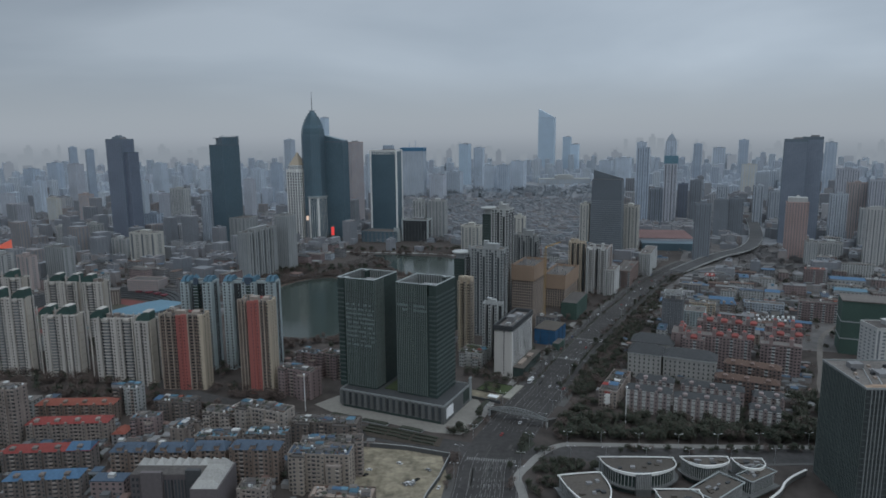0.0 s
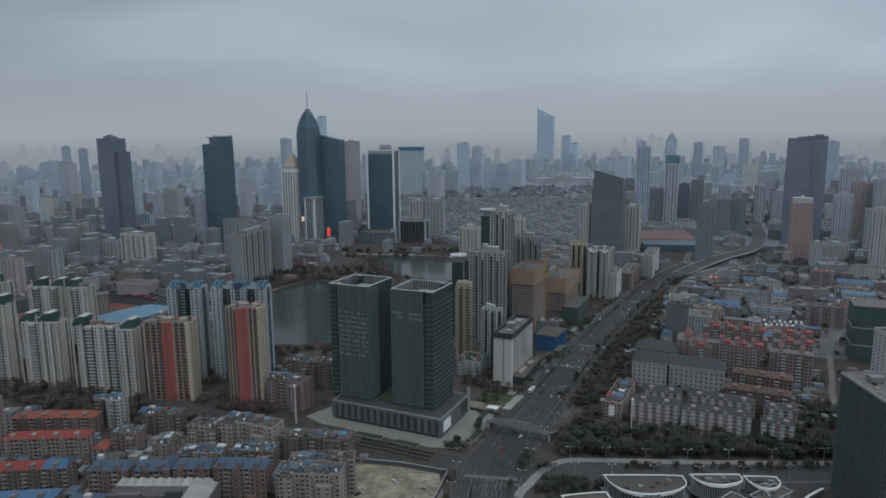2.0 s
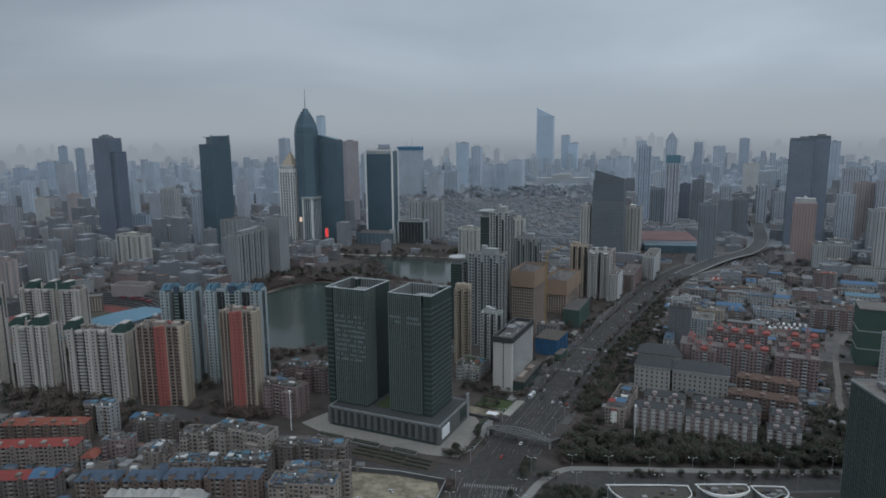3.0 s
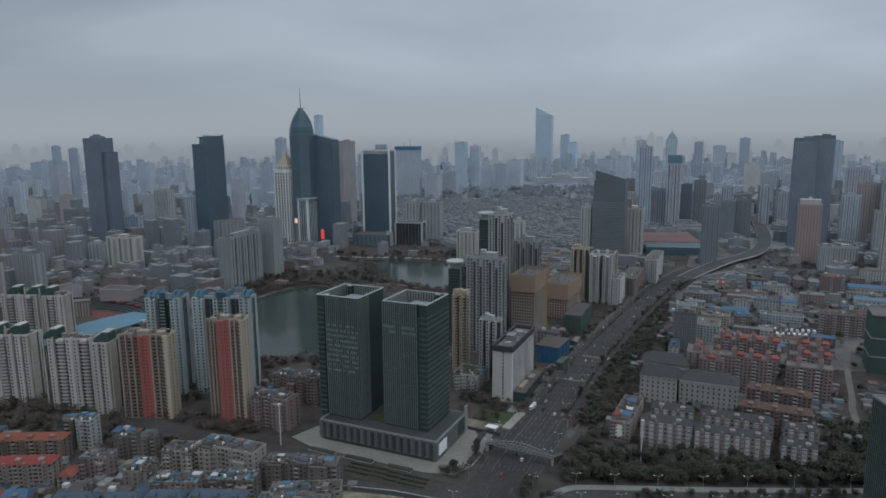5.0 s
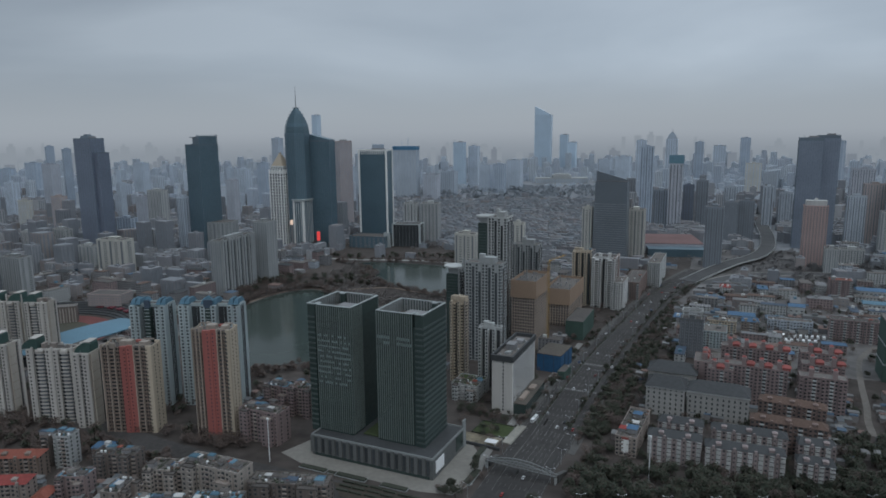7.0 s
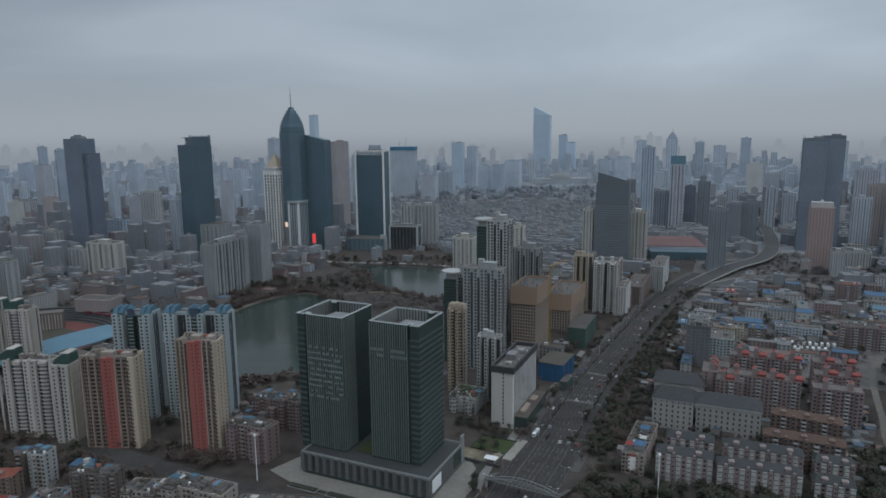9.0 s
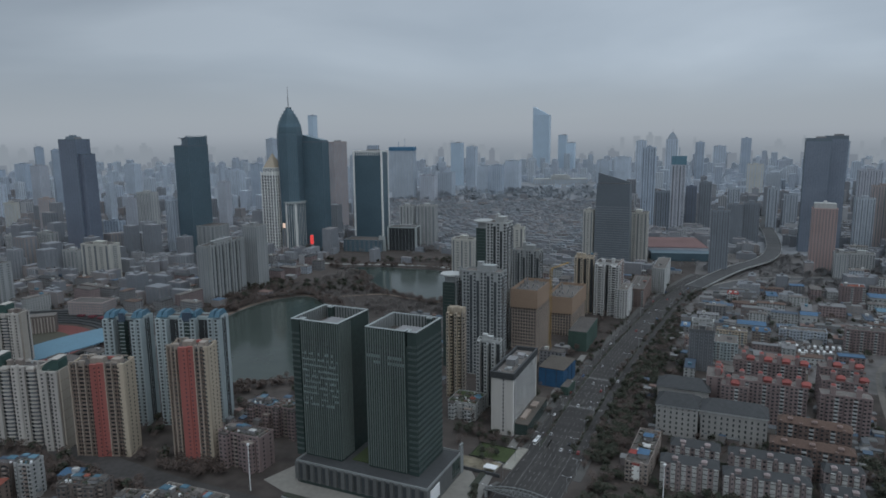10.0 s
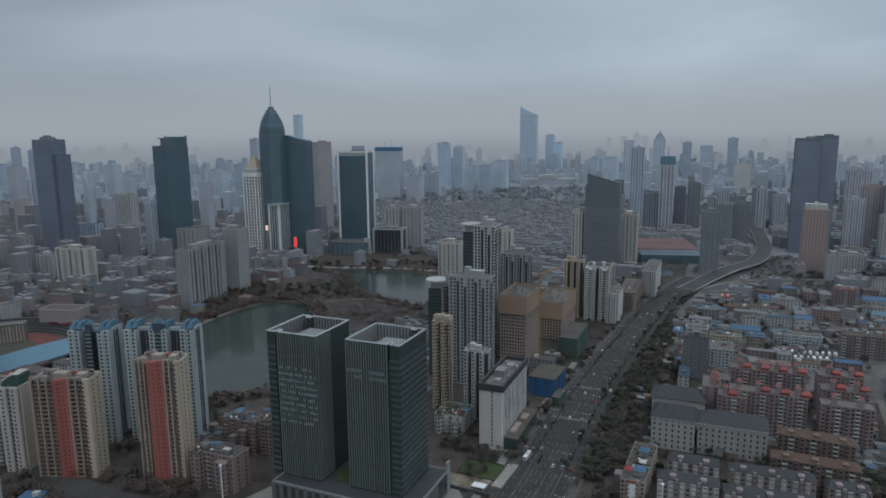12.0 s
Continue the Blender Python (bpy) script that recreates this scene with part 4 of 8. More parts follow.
def twin(x, y, w, d, h, yaw, label, mirror):
    b = thing("office_tower", x, y, 0, yaw, label, "office tower", "twin office towers")
    claim(x, y, 30)
    well = h - 9

    def outline(t, deep=4.0):
        """The plan with a deep slot in front and back beside the corner bay, drawn in by t."""
        e, f, a, c, q = w / 2 - t, d / 2 - t, 0.277 * w - t, 0.327 * w + t, d / 2 - deep - t
        pts = [(-e, -f), (a, -f), (a, -q), (c, -q), (c, -f), (e, -f), (e, f), (c, f), (c, q), (a, q), (a, f), (-e, f)]
        return [(-u, v) for u, v in reversed(pts)] if mirror else pts

    part("glass_body", Shape().prism(outline(0, 0.8), 14, well), DARKGLASS, b)
    part("screen_wall", Shape().ring(outline(0), outline(0.6), well, h), DARKGLASS, b)
    part("roof", Shape().prism(outline(0.7), well, well + 0.3), ROOF, b)
    part("plant_room", Shape().box(2, 2, well, w * 0.4, d * 0.35, 4.5), GREYW, b)
    part("coping", Shape().ring(outline(-0.25), outline(0.95), h, h + 0.6), COPING, b, "pale stone coping that follows the slots")
    inner = Shape()
    for k in range(16):
        inner.box(-w / 2 + 1.0 + (w - 2) * k / 15, d / 2 - 0.9, well, 1.3, 0.5, 9).box(w / 2 - 0.9, -d / 2 + 1.0 + (d - 2) * k / 15, well, 0.5, 1.3, 9).box(-w / 2 + 0.9, -d / 2 + 1.0 + (d - 2) * k / 15, well, 0.5, 1.3, 9)
    part("screen_posting", inner, PIER, b, "pale posts inside the roof screen", "stuff")
    fin = Shape().box(0, 0, 0, 0.55, 0.9, h - 17).mesh("fin", FIN)
    sidefin = Shape().box(0, 0, 0, 0.9, 0.55, h - 17).mesh("fin", FIN)
    lo, hi = (-0.28, 0.5) if mirror else (-0.5, 0.27)
    n = 17
    for k in range(n):
        o = part("fin", fin, None, b)
        o.location = ((lo + (hi - lo) * k / (n - 1)) * w * 0.985, -d / 2 - 0.3, 16.5)
        o = part("fin", fin, None, b)
        o.location = ((lo + (hi - lo) * k / (n - 1)) * w * 0.985, d / 2 + 0.3, 16.5)
    for k in range(8 if mirror else 0):
        o = part("fin", sidefin, None, b)
        o.location = (w / 2 + 0.3, -d / 2 + 1.2 + 1.9 * k, 16.5)
    # level louvres on the corner bay, and on the whole side of the second tower
    for k in range(int((h - 22) / 3.9)):
        z = 18 + 3.9 * k
        s = Shape()
        if mirror:
            s.box(-w / 2 + w * 0.085, -d / 2, z, w * 0.165, 0.7, 1.3).box(-w / 2, 0, z, 0.7, d, 1.3)
        else:
            s.box(w / 2 - w * 0.085, -d / 2, z, w * 0.165, 0.7, 1.3).box(w / 2, 0, z, 0.9, d, 1.5)
        part("louvre_band", s, LOUVRE, b)
    # dark windows high up
    rnd = random.Random(4)
    high, pale = Shape(), Shape()
    for k in range(13 if mirror else 5):
        for c in range(16):
            cx = (lo + (hi - lo) * (c + 0.5) / 16) * w * 0.985
            z = h - 13 - 3.9 * k
            high.box(cx, -d / 2, z, 1.1, 0.3, 1.9)
            if mirror and k > 2 and rnd.random() < 0.88 - 0.05 * abs(k - 6):
                pale.box(cx + rnd.uniform(-0.2, 0.2), -d / 2, z + 2.0, rnd.uniform(1.0, 1.9), 1.2, rnd.uniform(0.7, 1.6))
            if not mirror and k in (2, 3) and rnd.random() < 0.7:
                pale.box(cx, -d / 2, z + 1.6, 1.7, 0.4, 2.0)
    part("glazing", high, GLASS, b, "dark opening windows of the upper storeys", "stuff")
    if pale.v:
        part("spandrel", pale, LIGHTGLASS, b, "pale reflecting glass panels", "stuff")
    return b


twin(-65.5, 571.5, 36, 39, 110, -25, "dark green glass office tower with fins and open crown", True)
twin(-14.5, 549, 36, 37, 110, -25, "dark green glass office tower with louvred side", False)
pod = thing("podium", -33.0, 553.5, 0, -25, "grey stone podium with tall dark windows under the twin towers", "podium")
part("wall", Shape().box(0, 0, 0, 97, 54, 15), STONE, pod)
part("roof", Shape().box(0, 0, 15, 95, 52, 0.25), ROOFDARK, pod)
part("parapet", parapet(97.6, 54.6, 14.4, 1.6, 0.6), PIER, pod)
pw = Shape().box(0, 0, 0, 2.4, 0.5, 10.5).mesh("tall_window", GLASS)
pp = Shape().box(0, 0, 0, 2.6, 1.4, 12.5).mesh("stone_pier", STONE)
for k in range(16):
    o = part("tall_window", pw, None, pod)
    o.location = (-45 + 6.0 * k, -27, 2.8)
    o = part("stone_pier", pp, None, pod)
    o.location = (-48 + 6.0 * k, -27.3, 2.4)
for k in range(8):
    o = part("tall_window", Shape().box(0, 0, 0, 0.5, 3.0, 10.5).mesh("tall_window", DARKGLASS), None, pod)
    o.location = (48.5, 23 - 3.2 * k if k < 4 else -60, 2.8) if k < 4 else (-48.5, 18 - 6 * (k - 4), 2.8)
part("shop_front", Shape().box(0, -27, 0, 92, 0.8, 2.2), DARKGLASS, pod)
part("screen", Shape().box(48.8, -16, 3.2, 0.5, 13, 8.6), WHITEMETAL, pod, "blank pale advertising screen")
part("corner_blade", Shape().box(48.3, 27.5, 0, 1.2, 5, 21), PIER, pod, "tall pale stone blade wall")
part("roof_garden", Shape().box(-8, 0, 15.2, 12, 24, 0.8), LAWN, pod)

# ------------------------------------------------------------------ residential towers by the lake


def striped_tower(x, y, w, d, h, yaw, label, red):
    """Cream tower: balcony grids beside a broad salmon stripe, a plain cream end bay, framed roofline."""
    claim(x, y, max(w, d) / 2 + 3)
    b = thing("apartment_tower", x, y, 0, yaw, label, "apartment building", "red-striped towers")
    floors = round(h / 3.0)
    fh = h / floors
    part("wall", Shape().box(0, 0, 0, w - 0.6, d - 3.2, h), OLDBUFF, b)
    glass, bal = Shape(), Shape()
    for f in (-1, 1):
        y0 = f * (d / 2 - 1.6)
        for a, c, cols in ((-0.5, red[0], 3), (red[2], 0.40, 2)):
            step = (c - a) * w / cols
            for k in range(cols):
                cx = a * w + step * (k + 0.5)
                part("pier", Shape().box(cx - step / 2 + 0.35, y0 + f * 0.8, 0, 0.8, 1.9, h + 2.4), mat("pale_buff_pier", (0.335, 0.28, 0.235), 0.8, streak=True, vary=0.15), b)
                for fl in range(floors):
                    z = fl * fh
                    glass.box(cx + 0.3, y0, z + 0.9, step * 0.72, 0.3, 1.75)
                    if (k + (a < 0)) % 2 == 0:
                        bal.box(cx + 0.3, y0 + f * 0.75, z - 0.1, step - 0.7, 1.5, 1.0)
                    else:
                        bal.box(cx + 0.3, y0 + f * 0.45, z - 0.2, step - 0.7, 0.9, 0.55).box(cx + 0.3, y0 + f * 0.3, z + 0.3, 0.5, 0.6, fh)
        for a, c, out in ((red[0], red[1], 0.9), (red[1], red[2], 0.2)):
            part("stripe", Shape().box((a + c) / 2 * w, y0 + f * (1.6 + out) / 2, 0, (c - a) * w, 1.6 + out, h + 2.2 - out), ORANGE, b, "salmon red centre stripe")
            for fl in range(floors):
                glass.box((a + c) / 2 * w + (0.03 if a < 0 else -0.02) * w, y0 + f * (1.6 + out), fl * fh + 1.1, 0.8, 0.2, 1.1)
        part("end_bay", Shape().box(0.455 * w, y0 + f * 0.9, 0, 0.10 * w, 1.8, h + 1.8), CREAM, b, "plain cream end bay")
        for fl in range(floors):
            glass.box(0.422 * w, y0 + f * 1.8, fl * fh + 1.0, 0.9, 0.2, 1.4)
        for cx, cy, z0, sx, sy, sz in ((-0.34, 1.2, 2.2, 0.30, 0.9, 0.9), (-0.26, 0.4, -0.5, 0.10, 2.2, 4.2), (0.285, 1.2, 2.2, 0.22, 0.9, 0.9)):
            part("roof_frame", Shape().box(cx * w, y0 + f * cy, h + z0, sx * w, sy, sz), BUFF, b, "open roof frame")
    for s in (-1, 1):
        part("side_wall", Shape().box(s * (w / 2 - 0.15), 0, 0, 0.7, d - 3.6, h + 1.2), CREAM, b)
        for fl in range(floors):
            for q in (-0.16, 0.2):
                glass.box(s * (w / 2 + 0.2), q * d, fl * fh + 1.0, 0.2, 1.0, 1.4)
    part("balustrade", bal, OLDBUFF, b, "balcony fronts, one above the other", "stuff")
    part("glazing", glass, GLASS, b, "dark glass windows in rows", "stuff")
    part("roof", Shape().box(0, 0, h, w - 1.4, d - 4, 0.15), ROOF, b)
    part("stair_head", Shape().box(-0.05 * w, 0, h, 0.24 * w, d * 0.4, 4), BUFF, b)
    part("stair_head", Shape().box(0.3 * w, 0, h, 0.16 * w, d * 0.35, 3.4), BUFF, b)
    return b


striped_tower(-236.8, 597.5, 40.0, 16.5, 69.0, -4, "cream apartment tower with a salmon red centre stripe", (-0.10, 0.02, 0.15))
striped_tower(-166.4, 585.5, 29.5, 16.0, 84.5, -6, "tall cream apartment tower with a salmon red stripe", (-0.20, 0.02, 0.16))
apartment(-189.0, 651.0, 51.5, 22.0, 88.5, -4, TEAL, "pale blue apartment tower with blue hipped roof caps", 11, None, "teal", group="blue-roofed towers", out=3.0, plan="pprrpgprrpp")
apartment(-240.5, 652.0, 31.0, 22.0, 88.5, -4, TEAL, "pale blue apartment tower with dark blue roof caps", 7, None, "teal", group="blue-roofed towers", out=3.0, plan="pprgrpp")


SLABWALL = mat("ivory_tile_facade", (0.46, 0.435, 0.405), 0.75, streak=True, vary=0.18)


def slab(x, y, w, d, h, yaw, plan, caps, label):
    """White slab: window columns, rounded balcony stacks, dark recesses and thin piers, a cream end wall, green cap roofs."""
    claim(x, y, max(w, d) / 2 + 3)
    b = thing("apartment_slab", x, y, 0, yaw, label, "apartment building", "green-capped slabs")
    floors = round(h / 3.0)
    fh = h / floors
    core = d - 3.6
    part("wall", Shape().box(0, 0, 0, w, core, h), OLDPALE, b)
    size = {"w": 3.4, "v": 1.7, "b": 4.4, "p": 0.9}
    unit = w / sum(size[c] for c in plan)
    glass, bands, back = Shape(), Shape(), Shape()
    px = -w / 2
    for c in plan:
        cw = size[c] * unit
        cx = px + cw / 2
        px += cw
        for f in (-1, 1):
            y0 = f * core / 2
            if c == "w":
                part("bay", Shape().box(cx, y0 + f * 0.9, 0, cw, 1.8, h + 0.8), SLABWALL, b)
                for k in range(floors):
                    glass.box(cx - 0.1 * cw, y0 + f * 1.8, k * fh + 1.0, 1.25, 0.2, 1.35)
            elif c == "v":
                glass.box(cx, y0, 1, cw, 0.4, h - 2)
                for k in range(1, floors):
                    bands.box(cx, y0 + f * 0.2, k * fh - 0.2, cw, 0.5, 0.45)
            elif c == "b":
                back.box(cx, y0 + f * 0.3, 1, cw * 0.96, 0.4, h - 3.5)
                for k in range(floors):
                    z = k * fh - 0.1
                    bands.box(cx, y0 + f * 0.9, z, cw * 0.96, 1.8, 1.0).box(cx, y0 + f * 2.1, z, cw * 0.62, 0.7, 1.0)
                part("cornice", Shape().box(cx, y0 + f * 1.2, h - 1.6, cw * 1.06, 2.6, 1.2).box(cx, y0 + f * 1.0, h - 0.4, cw * 0.9, 2.2, 1.0, top=0.8), SLABWALL, b)
            else:
                part("pier", Shape().box(cx, y0 + f * 1.2, 0, cw, 2.4, h + 2.2), SLABWALL, b, "thin white pier")
    part("balcony_glazing", back, NEARPANE, b, "grey glazing behind the balconies", "stuff")
    part("balustrade", bands, SLABWALL, b, "rounded balcony fronts, one above the other", "stuff")
    # broad cream end wall with joints, and windows behind it
    for e in (-1, 1):
        part("end_wall", Shape().box(e * (w / 2 + 0.5), -core * 0.12, 0, 1.2, core * 0.62, h + 1.4), mat("cream_end_wall", (0.40, 0.365, 0.32), 0.75, streak=True, vary=0.15), b, "plain cream end wall")
        joints = Shape()
        for k in range(1, int(floors / 2.5)):
            joints.box(e * (w / 2 + 1.0), -core * 0.12, k * fh * 2.5, 0.4, core * 0.64, 0.35)
        part("jointwork", joints, BUFF, b, "level joints of the end wall", "stuff")
        glass.box(e * (w / 2 + 0.1), core * 0.28, 1, 0.5, core * 0.13, h - 3)
        for k in range(floors):
            glass.box(e * (w / 2 + 0.02), core * 0.42, k * fh + 1, 0.3, 1.2, 1.3)
    part("glazing", glass, GLASS, b, "dark windows in upright rows", "stuff")
    part("roof", Shape().box(0, 0, h, w - 0.5, core - 0.5, 0.2), ROOF, b)
    part("parapet", parapet(w + 0.4, core + 0.4, h - 0.3, 1.5), SLABWALL, b)
    for q in caps:
        cx = q * w
        arch = Shape()
        n = 8
        prof = [(-6.8, 0.0)] + [(-6.8 + 12.0 * (1 - math.cos(radians(90 * k / n))) ** 0.8, 8.6 * math.sin(radians(90 * k / n))) for k in range(1, n + 1)] + [(6.8, 7.4), (6.8, 0.0)]
        i = len(arch.v)
        for yy in (-5.5, 5.5):
            arch.v += [(cx + a, yy - 1.0, h + 0.4 + c) for a, c in prof]
        m = len(prof)
        arch.f += [(i + k, i + (k + 1) % m, i + m + (k + 1) % m, i + m + k) for k in range(m)] + [tuple(range(i + m - 1, i - 1, -1)), tuple(range(i + m, i + 2 * m))]
        part("dome_roof", arch, DOME, b, "dark green rounded cap roof")
        part("cap_coping", Shape().box(cx + 3.6, -1.0, h + 9.0, 6.0, 11.6, 0.6), SLABWALL, b, "white lip over the cap")
        part("spire_wall", Shape().box(cx - 6.2, -core / 2 - 1.5, 0, 0.6, 1.4, h + 9), SLABWALL, b, "slender white fin rising past the roof")
    roofworks(b, w, d, h, int(abs(x)), OLDPALE, 2)
    return b


for args, plan, caps in (
    ((-276.6, 608.0, 13.0, 20.0, 60.9, -4), "wvw", (0.0,)),
    ((-307.5, 616.5, 38.0, 15.0, 61.5, -4), "wpvbvwpwvbvp", (-0.44,)),
    ((-365.1, 629.0, 33.5, 16.5, 61.8, -4), "wpbvwpvwvw", (-0.42, 0.12)),
    ((-426.0, 638.0, 49.0, 16.0, 76.6, -4), "vbvwpwvbvwpwvbvw", (-0.1, 0.38)),
    ((-432.0, 754.0, 38.5, 17.0, 67.0, -4), "wvbvwpwvbvw", (-0.2, 0.35)),
    ((-391.5, 744.0, 22.5, 17.0, 68.0, -4), "wvbvwpw", (-0.3,)),
    ((-494.0, 754.0, 36.0, 17.0, 72.0, -4), "wvbvwpwvbvw", (0.1,)),
    ((-480.0, 650.0, 38.0, 17.0, 74.0, -4), "wvbvwpwvbvw", (0.1,)),
):
    slab(*args, plan, caps, "white apartment slab with green roof caps and balconies")

# ------------------------------------------------------------------ by the avenue
hotel = thing("hotel", 69.4, 646.0, 0, -24, "white hotel block with a dark top band and small windows", "hotel")
claim(69, 646, 34)
HH = 47.0
part("wall", Shape().box(0, 0, 0, 17.5, 66, HH), mat("off_white_hotel_tile", (0.50, 0.48, 0.455), 0.7, streak=True, vary=0.12), hotel)
part("top_band", Shape().ring(rect(19.2, 67.6), rect(16, 64), HH - 1.5, HH + 3.4), ROOFDARK, hotel, "dark band along the top")
part("roof", Shape().box(0, 0, HH, 17, 65.5, 0.3), ROOFPALE, hotel)
part("plant_room", Shape().box(-1, -4, HH, 7, 10, 5.2).box(-1, -4, HH + 5.2, 7.6, 10.6, 0.4), GREYW, hotel)
part("plant_room", Shape().box(1, 14, HH, 6, 7, 3.6), GREYW, hotel)
part("cooling_tower", Shape().tube((1, -18, HH + 0.2), (1, -18, HH + 2.6), 2.2, 14), PALE, hotel)
for k in range(9):
    part("roof_unit", Shape().box(-5 + 3.4 * (k % 4), -24 + 5.8 * k, HH + 0.2, 1.6, 2.2, 1.5), STEEL if k % 2 else GREYW, hotel)
hw = Shape().box(0, 0, 0, 0.36, 2.3, 2.3).mesh("window", GLASS)
hc = Shape().box(0, 0, 0, 0.42, 1.2, HH - 10).mesh("pier", BRIGHT)
for k in range(18):
    o = part("pier", hc, None, hotel)
    o.location = (8.75, -31.2 + 3.58 * k, 9)
    for fl in range(12):
        if k < 17:
            o = part("window", hw, None, hotel)
            o.location = (8.75, -29.4 + 3.58 * k, 9.4 + 3.05 * fl)
hf = Shape().box(0, 0, 0, 1.1, 0.3, 1.8).mesh("window", GLASS)
for fl in range(14):
    o = part("window", hf, None, hotel)
    o.location = (1.0, -33, 3.0 + 3.1 * fl)
part("annex", Shape().box(14.0, 0, 0, 10.5, 58, 9), DARKGLASS, hotel, "low dark glass annex")
part("annex_roof", Shape().box(14.0, 0, 9, 11, 58.6, 0.5), TERRACE, hotel)
part("annex_sheds", Shape().box(13, -12, 9.5, 4, 18, 1.6).box(14, 10, 9.5, 5, 10, 1.4), RAWCONC, hotel)

apartment(24.0, 696.3, 15.0, 10.7, 76.8, -24, CREAM, "slim cream apartment tower beside the twin towers", 6, BUFF, "frame", out=2.2, plan="pbr")
apartment(51.3, 672.8, 19.7, 14.9, 58.3, -24, PALE, "pale grey slim apartment tower", 6, None, "parapet", out=2.0, plan="pr")
walkup(31.2, 657.8, 24.1, 24.6, 13.5, -24, PALE, "low pale building with planted terraces", "flat", LAWN, "low_block", "", 5, True)

def corner_tower(x, y, w, d, h, yaw, wall, label, share):
    """Tower with a curtain-glass corner under a flat oval disc, window piers and upright glass strips."""
    claim(x, y, max(w, d) / 2 + 3)
    b = thing("apartment_tower", x, y, 0, yaw, label, "apartment building", "glass-cornered towers")
    floors = round(h / 3.2)
    fh = h / floors
    gw_ = w * share
    part("wall", Shape().box(gw_ / 2, 0, 0, w - gw_, d, h), wall, b)
    glass, bands = Shape(), Shape()
    if share:
        part("glass_corner", Shape().box(-w / 2 + gw_ / 2, 0, 0, gw_, d * 0.94, h - 6), DARKGLASS, b, "dark curtain glass corner")
        for fl in range(1, floors - 2):
            bands.box(-w / 2 + gw_ / 2, 0, fl * fh, gw_ + 0.3, d * 0.95, 0.5)
        part("banding", bands, LOUVRE, b, "dark bands between the storeys", "stuff")
        part("glass_head", Shape().box(-w / 2 + gw_ * 0.56, 0, h - 6, gw_ * 0.85, d * 0.8, 6.5), wall, b)
        rx, ry = max(gw_ * 0.75, 9.5), d * 0.55
        part("roof_disc", Shape().prism([(-w / 2 + gw_ * 0.45 + rx * math.cos(2 * math.pi * k / 28), -d * 0.12 + ry * math.sin(2 * math.pi * k / 28)) for k in range(28)], h + 0.6, h + 2.0), PALE, b, "flat pale oval roof disc")
    rest = w - gw_
    n = max(3, round(rest / 3.4))
    for k in range(n):
        cx = -w / 2 + gw_ + rest * (k + 0.5) / n
        strip = k % 5 in (2, 4)
        for f in (-1, 1):
            if strip:
                glass.box(cx, f * d / 2, 1, rest / n * 0.85, 0.3, h - (4 if k % 5 == 2 else 9))
                for fl in range(1, floors - 1, 2):
                    bands.box(cx, f * d / 2, fl * fh, rest / n * 0.85, 0.5, 0.5)
            else:
                part("pier", Shape().box(cx - rest / n / 2, f * d / 2, 0, rest / n * 0.3, 1.0, h + 0.8), wall, b)
                for fl in range(floors):
                    glass.box(cx + 0.2, f * d / 2, fl * fh + 0.7, rest / n * 0.6, 0.24, 2.1)
    m = max(3, round(d / 4))
    for k in range(m):
        cy = -d / 2 + d * (k + 0.5) / m
        for s in (1,) if share else (-1, 1):
            if k % 3 == 1:
                glass.box(s * w / 2, cy, 1, 0.3, d / m * 0.8, h - 5)
            else:
                for fl in range(floors):
                    glass.box(s * w / 2, cy, fl * fh + 0.7, 0.24, d / m * 0.6, 2.1)
    part("glazing", glass, GLASS, b, "dark windows and upright glass strips", "stuff")
    part("roof", Shape().box(gw_ / 2, 0, h, rest - 1, d - 1, 0.2), ROOFPALE, b)
    part("parapet", parapet(rest + 0.5, d + 0.5, h - 0.4, 1.8, 0.5, gw_ / 2), wall, b)
    part("roof_house", Shape().box(gw_ / 2 + rest * 0.1, d * 0.05, h, rest * 0.36, d * 0.5, 5.5).box(gw_ / 2 + rest * 0.1, d * 0.05, h + 5.5, rest * 0.4, d * 0.55, 0.6).box(gw_ / 2 - rest * 0.1, 0, h, rest * 0.14, d * 0.3, 9), wall, b)
    return b


# paired grey towers with curved glass ends
corner_tower(52.6, 753.6, 37.9, 17.8, 100.7, -24, MIDGREY, "grey apartment slab with upright glass strips", 0.0)
corner_tower(24.5, 778.4, 17.4, 20.2, 92.0, -24, MIDGREY, "dark glass tower end with a flat oval roof disc", 0.8)
corner_tower(68.5, 830.2, 33.3, 23.0, 137.1, -24, PALE, "tall pale apartment tower with a dark glass bay and roof disc", 0.36)
corner_tower(116.1, 920.1, 32.8, 18.4, 91.0, -24, MIDGREY, "grey apartment tower with a flat frame roof", 0.0)
block(42.2, 962.9, 27.7, 17.0, 98.4, -24, IVORY, "cream stepped apartment tower", cols=5)
block(118.3, 1033.0, 17.9, 9.7, 102.2, -24, IVORY, "cream slim apartment tower behind grey ones", cols=3)

# towers under construction


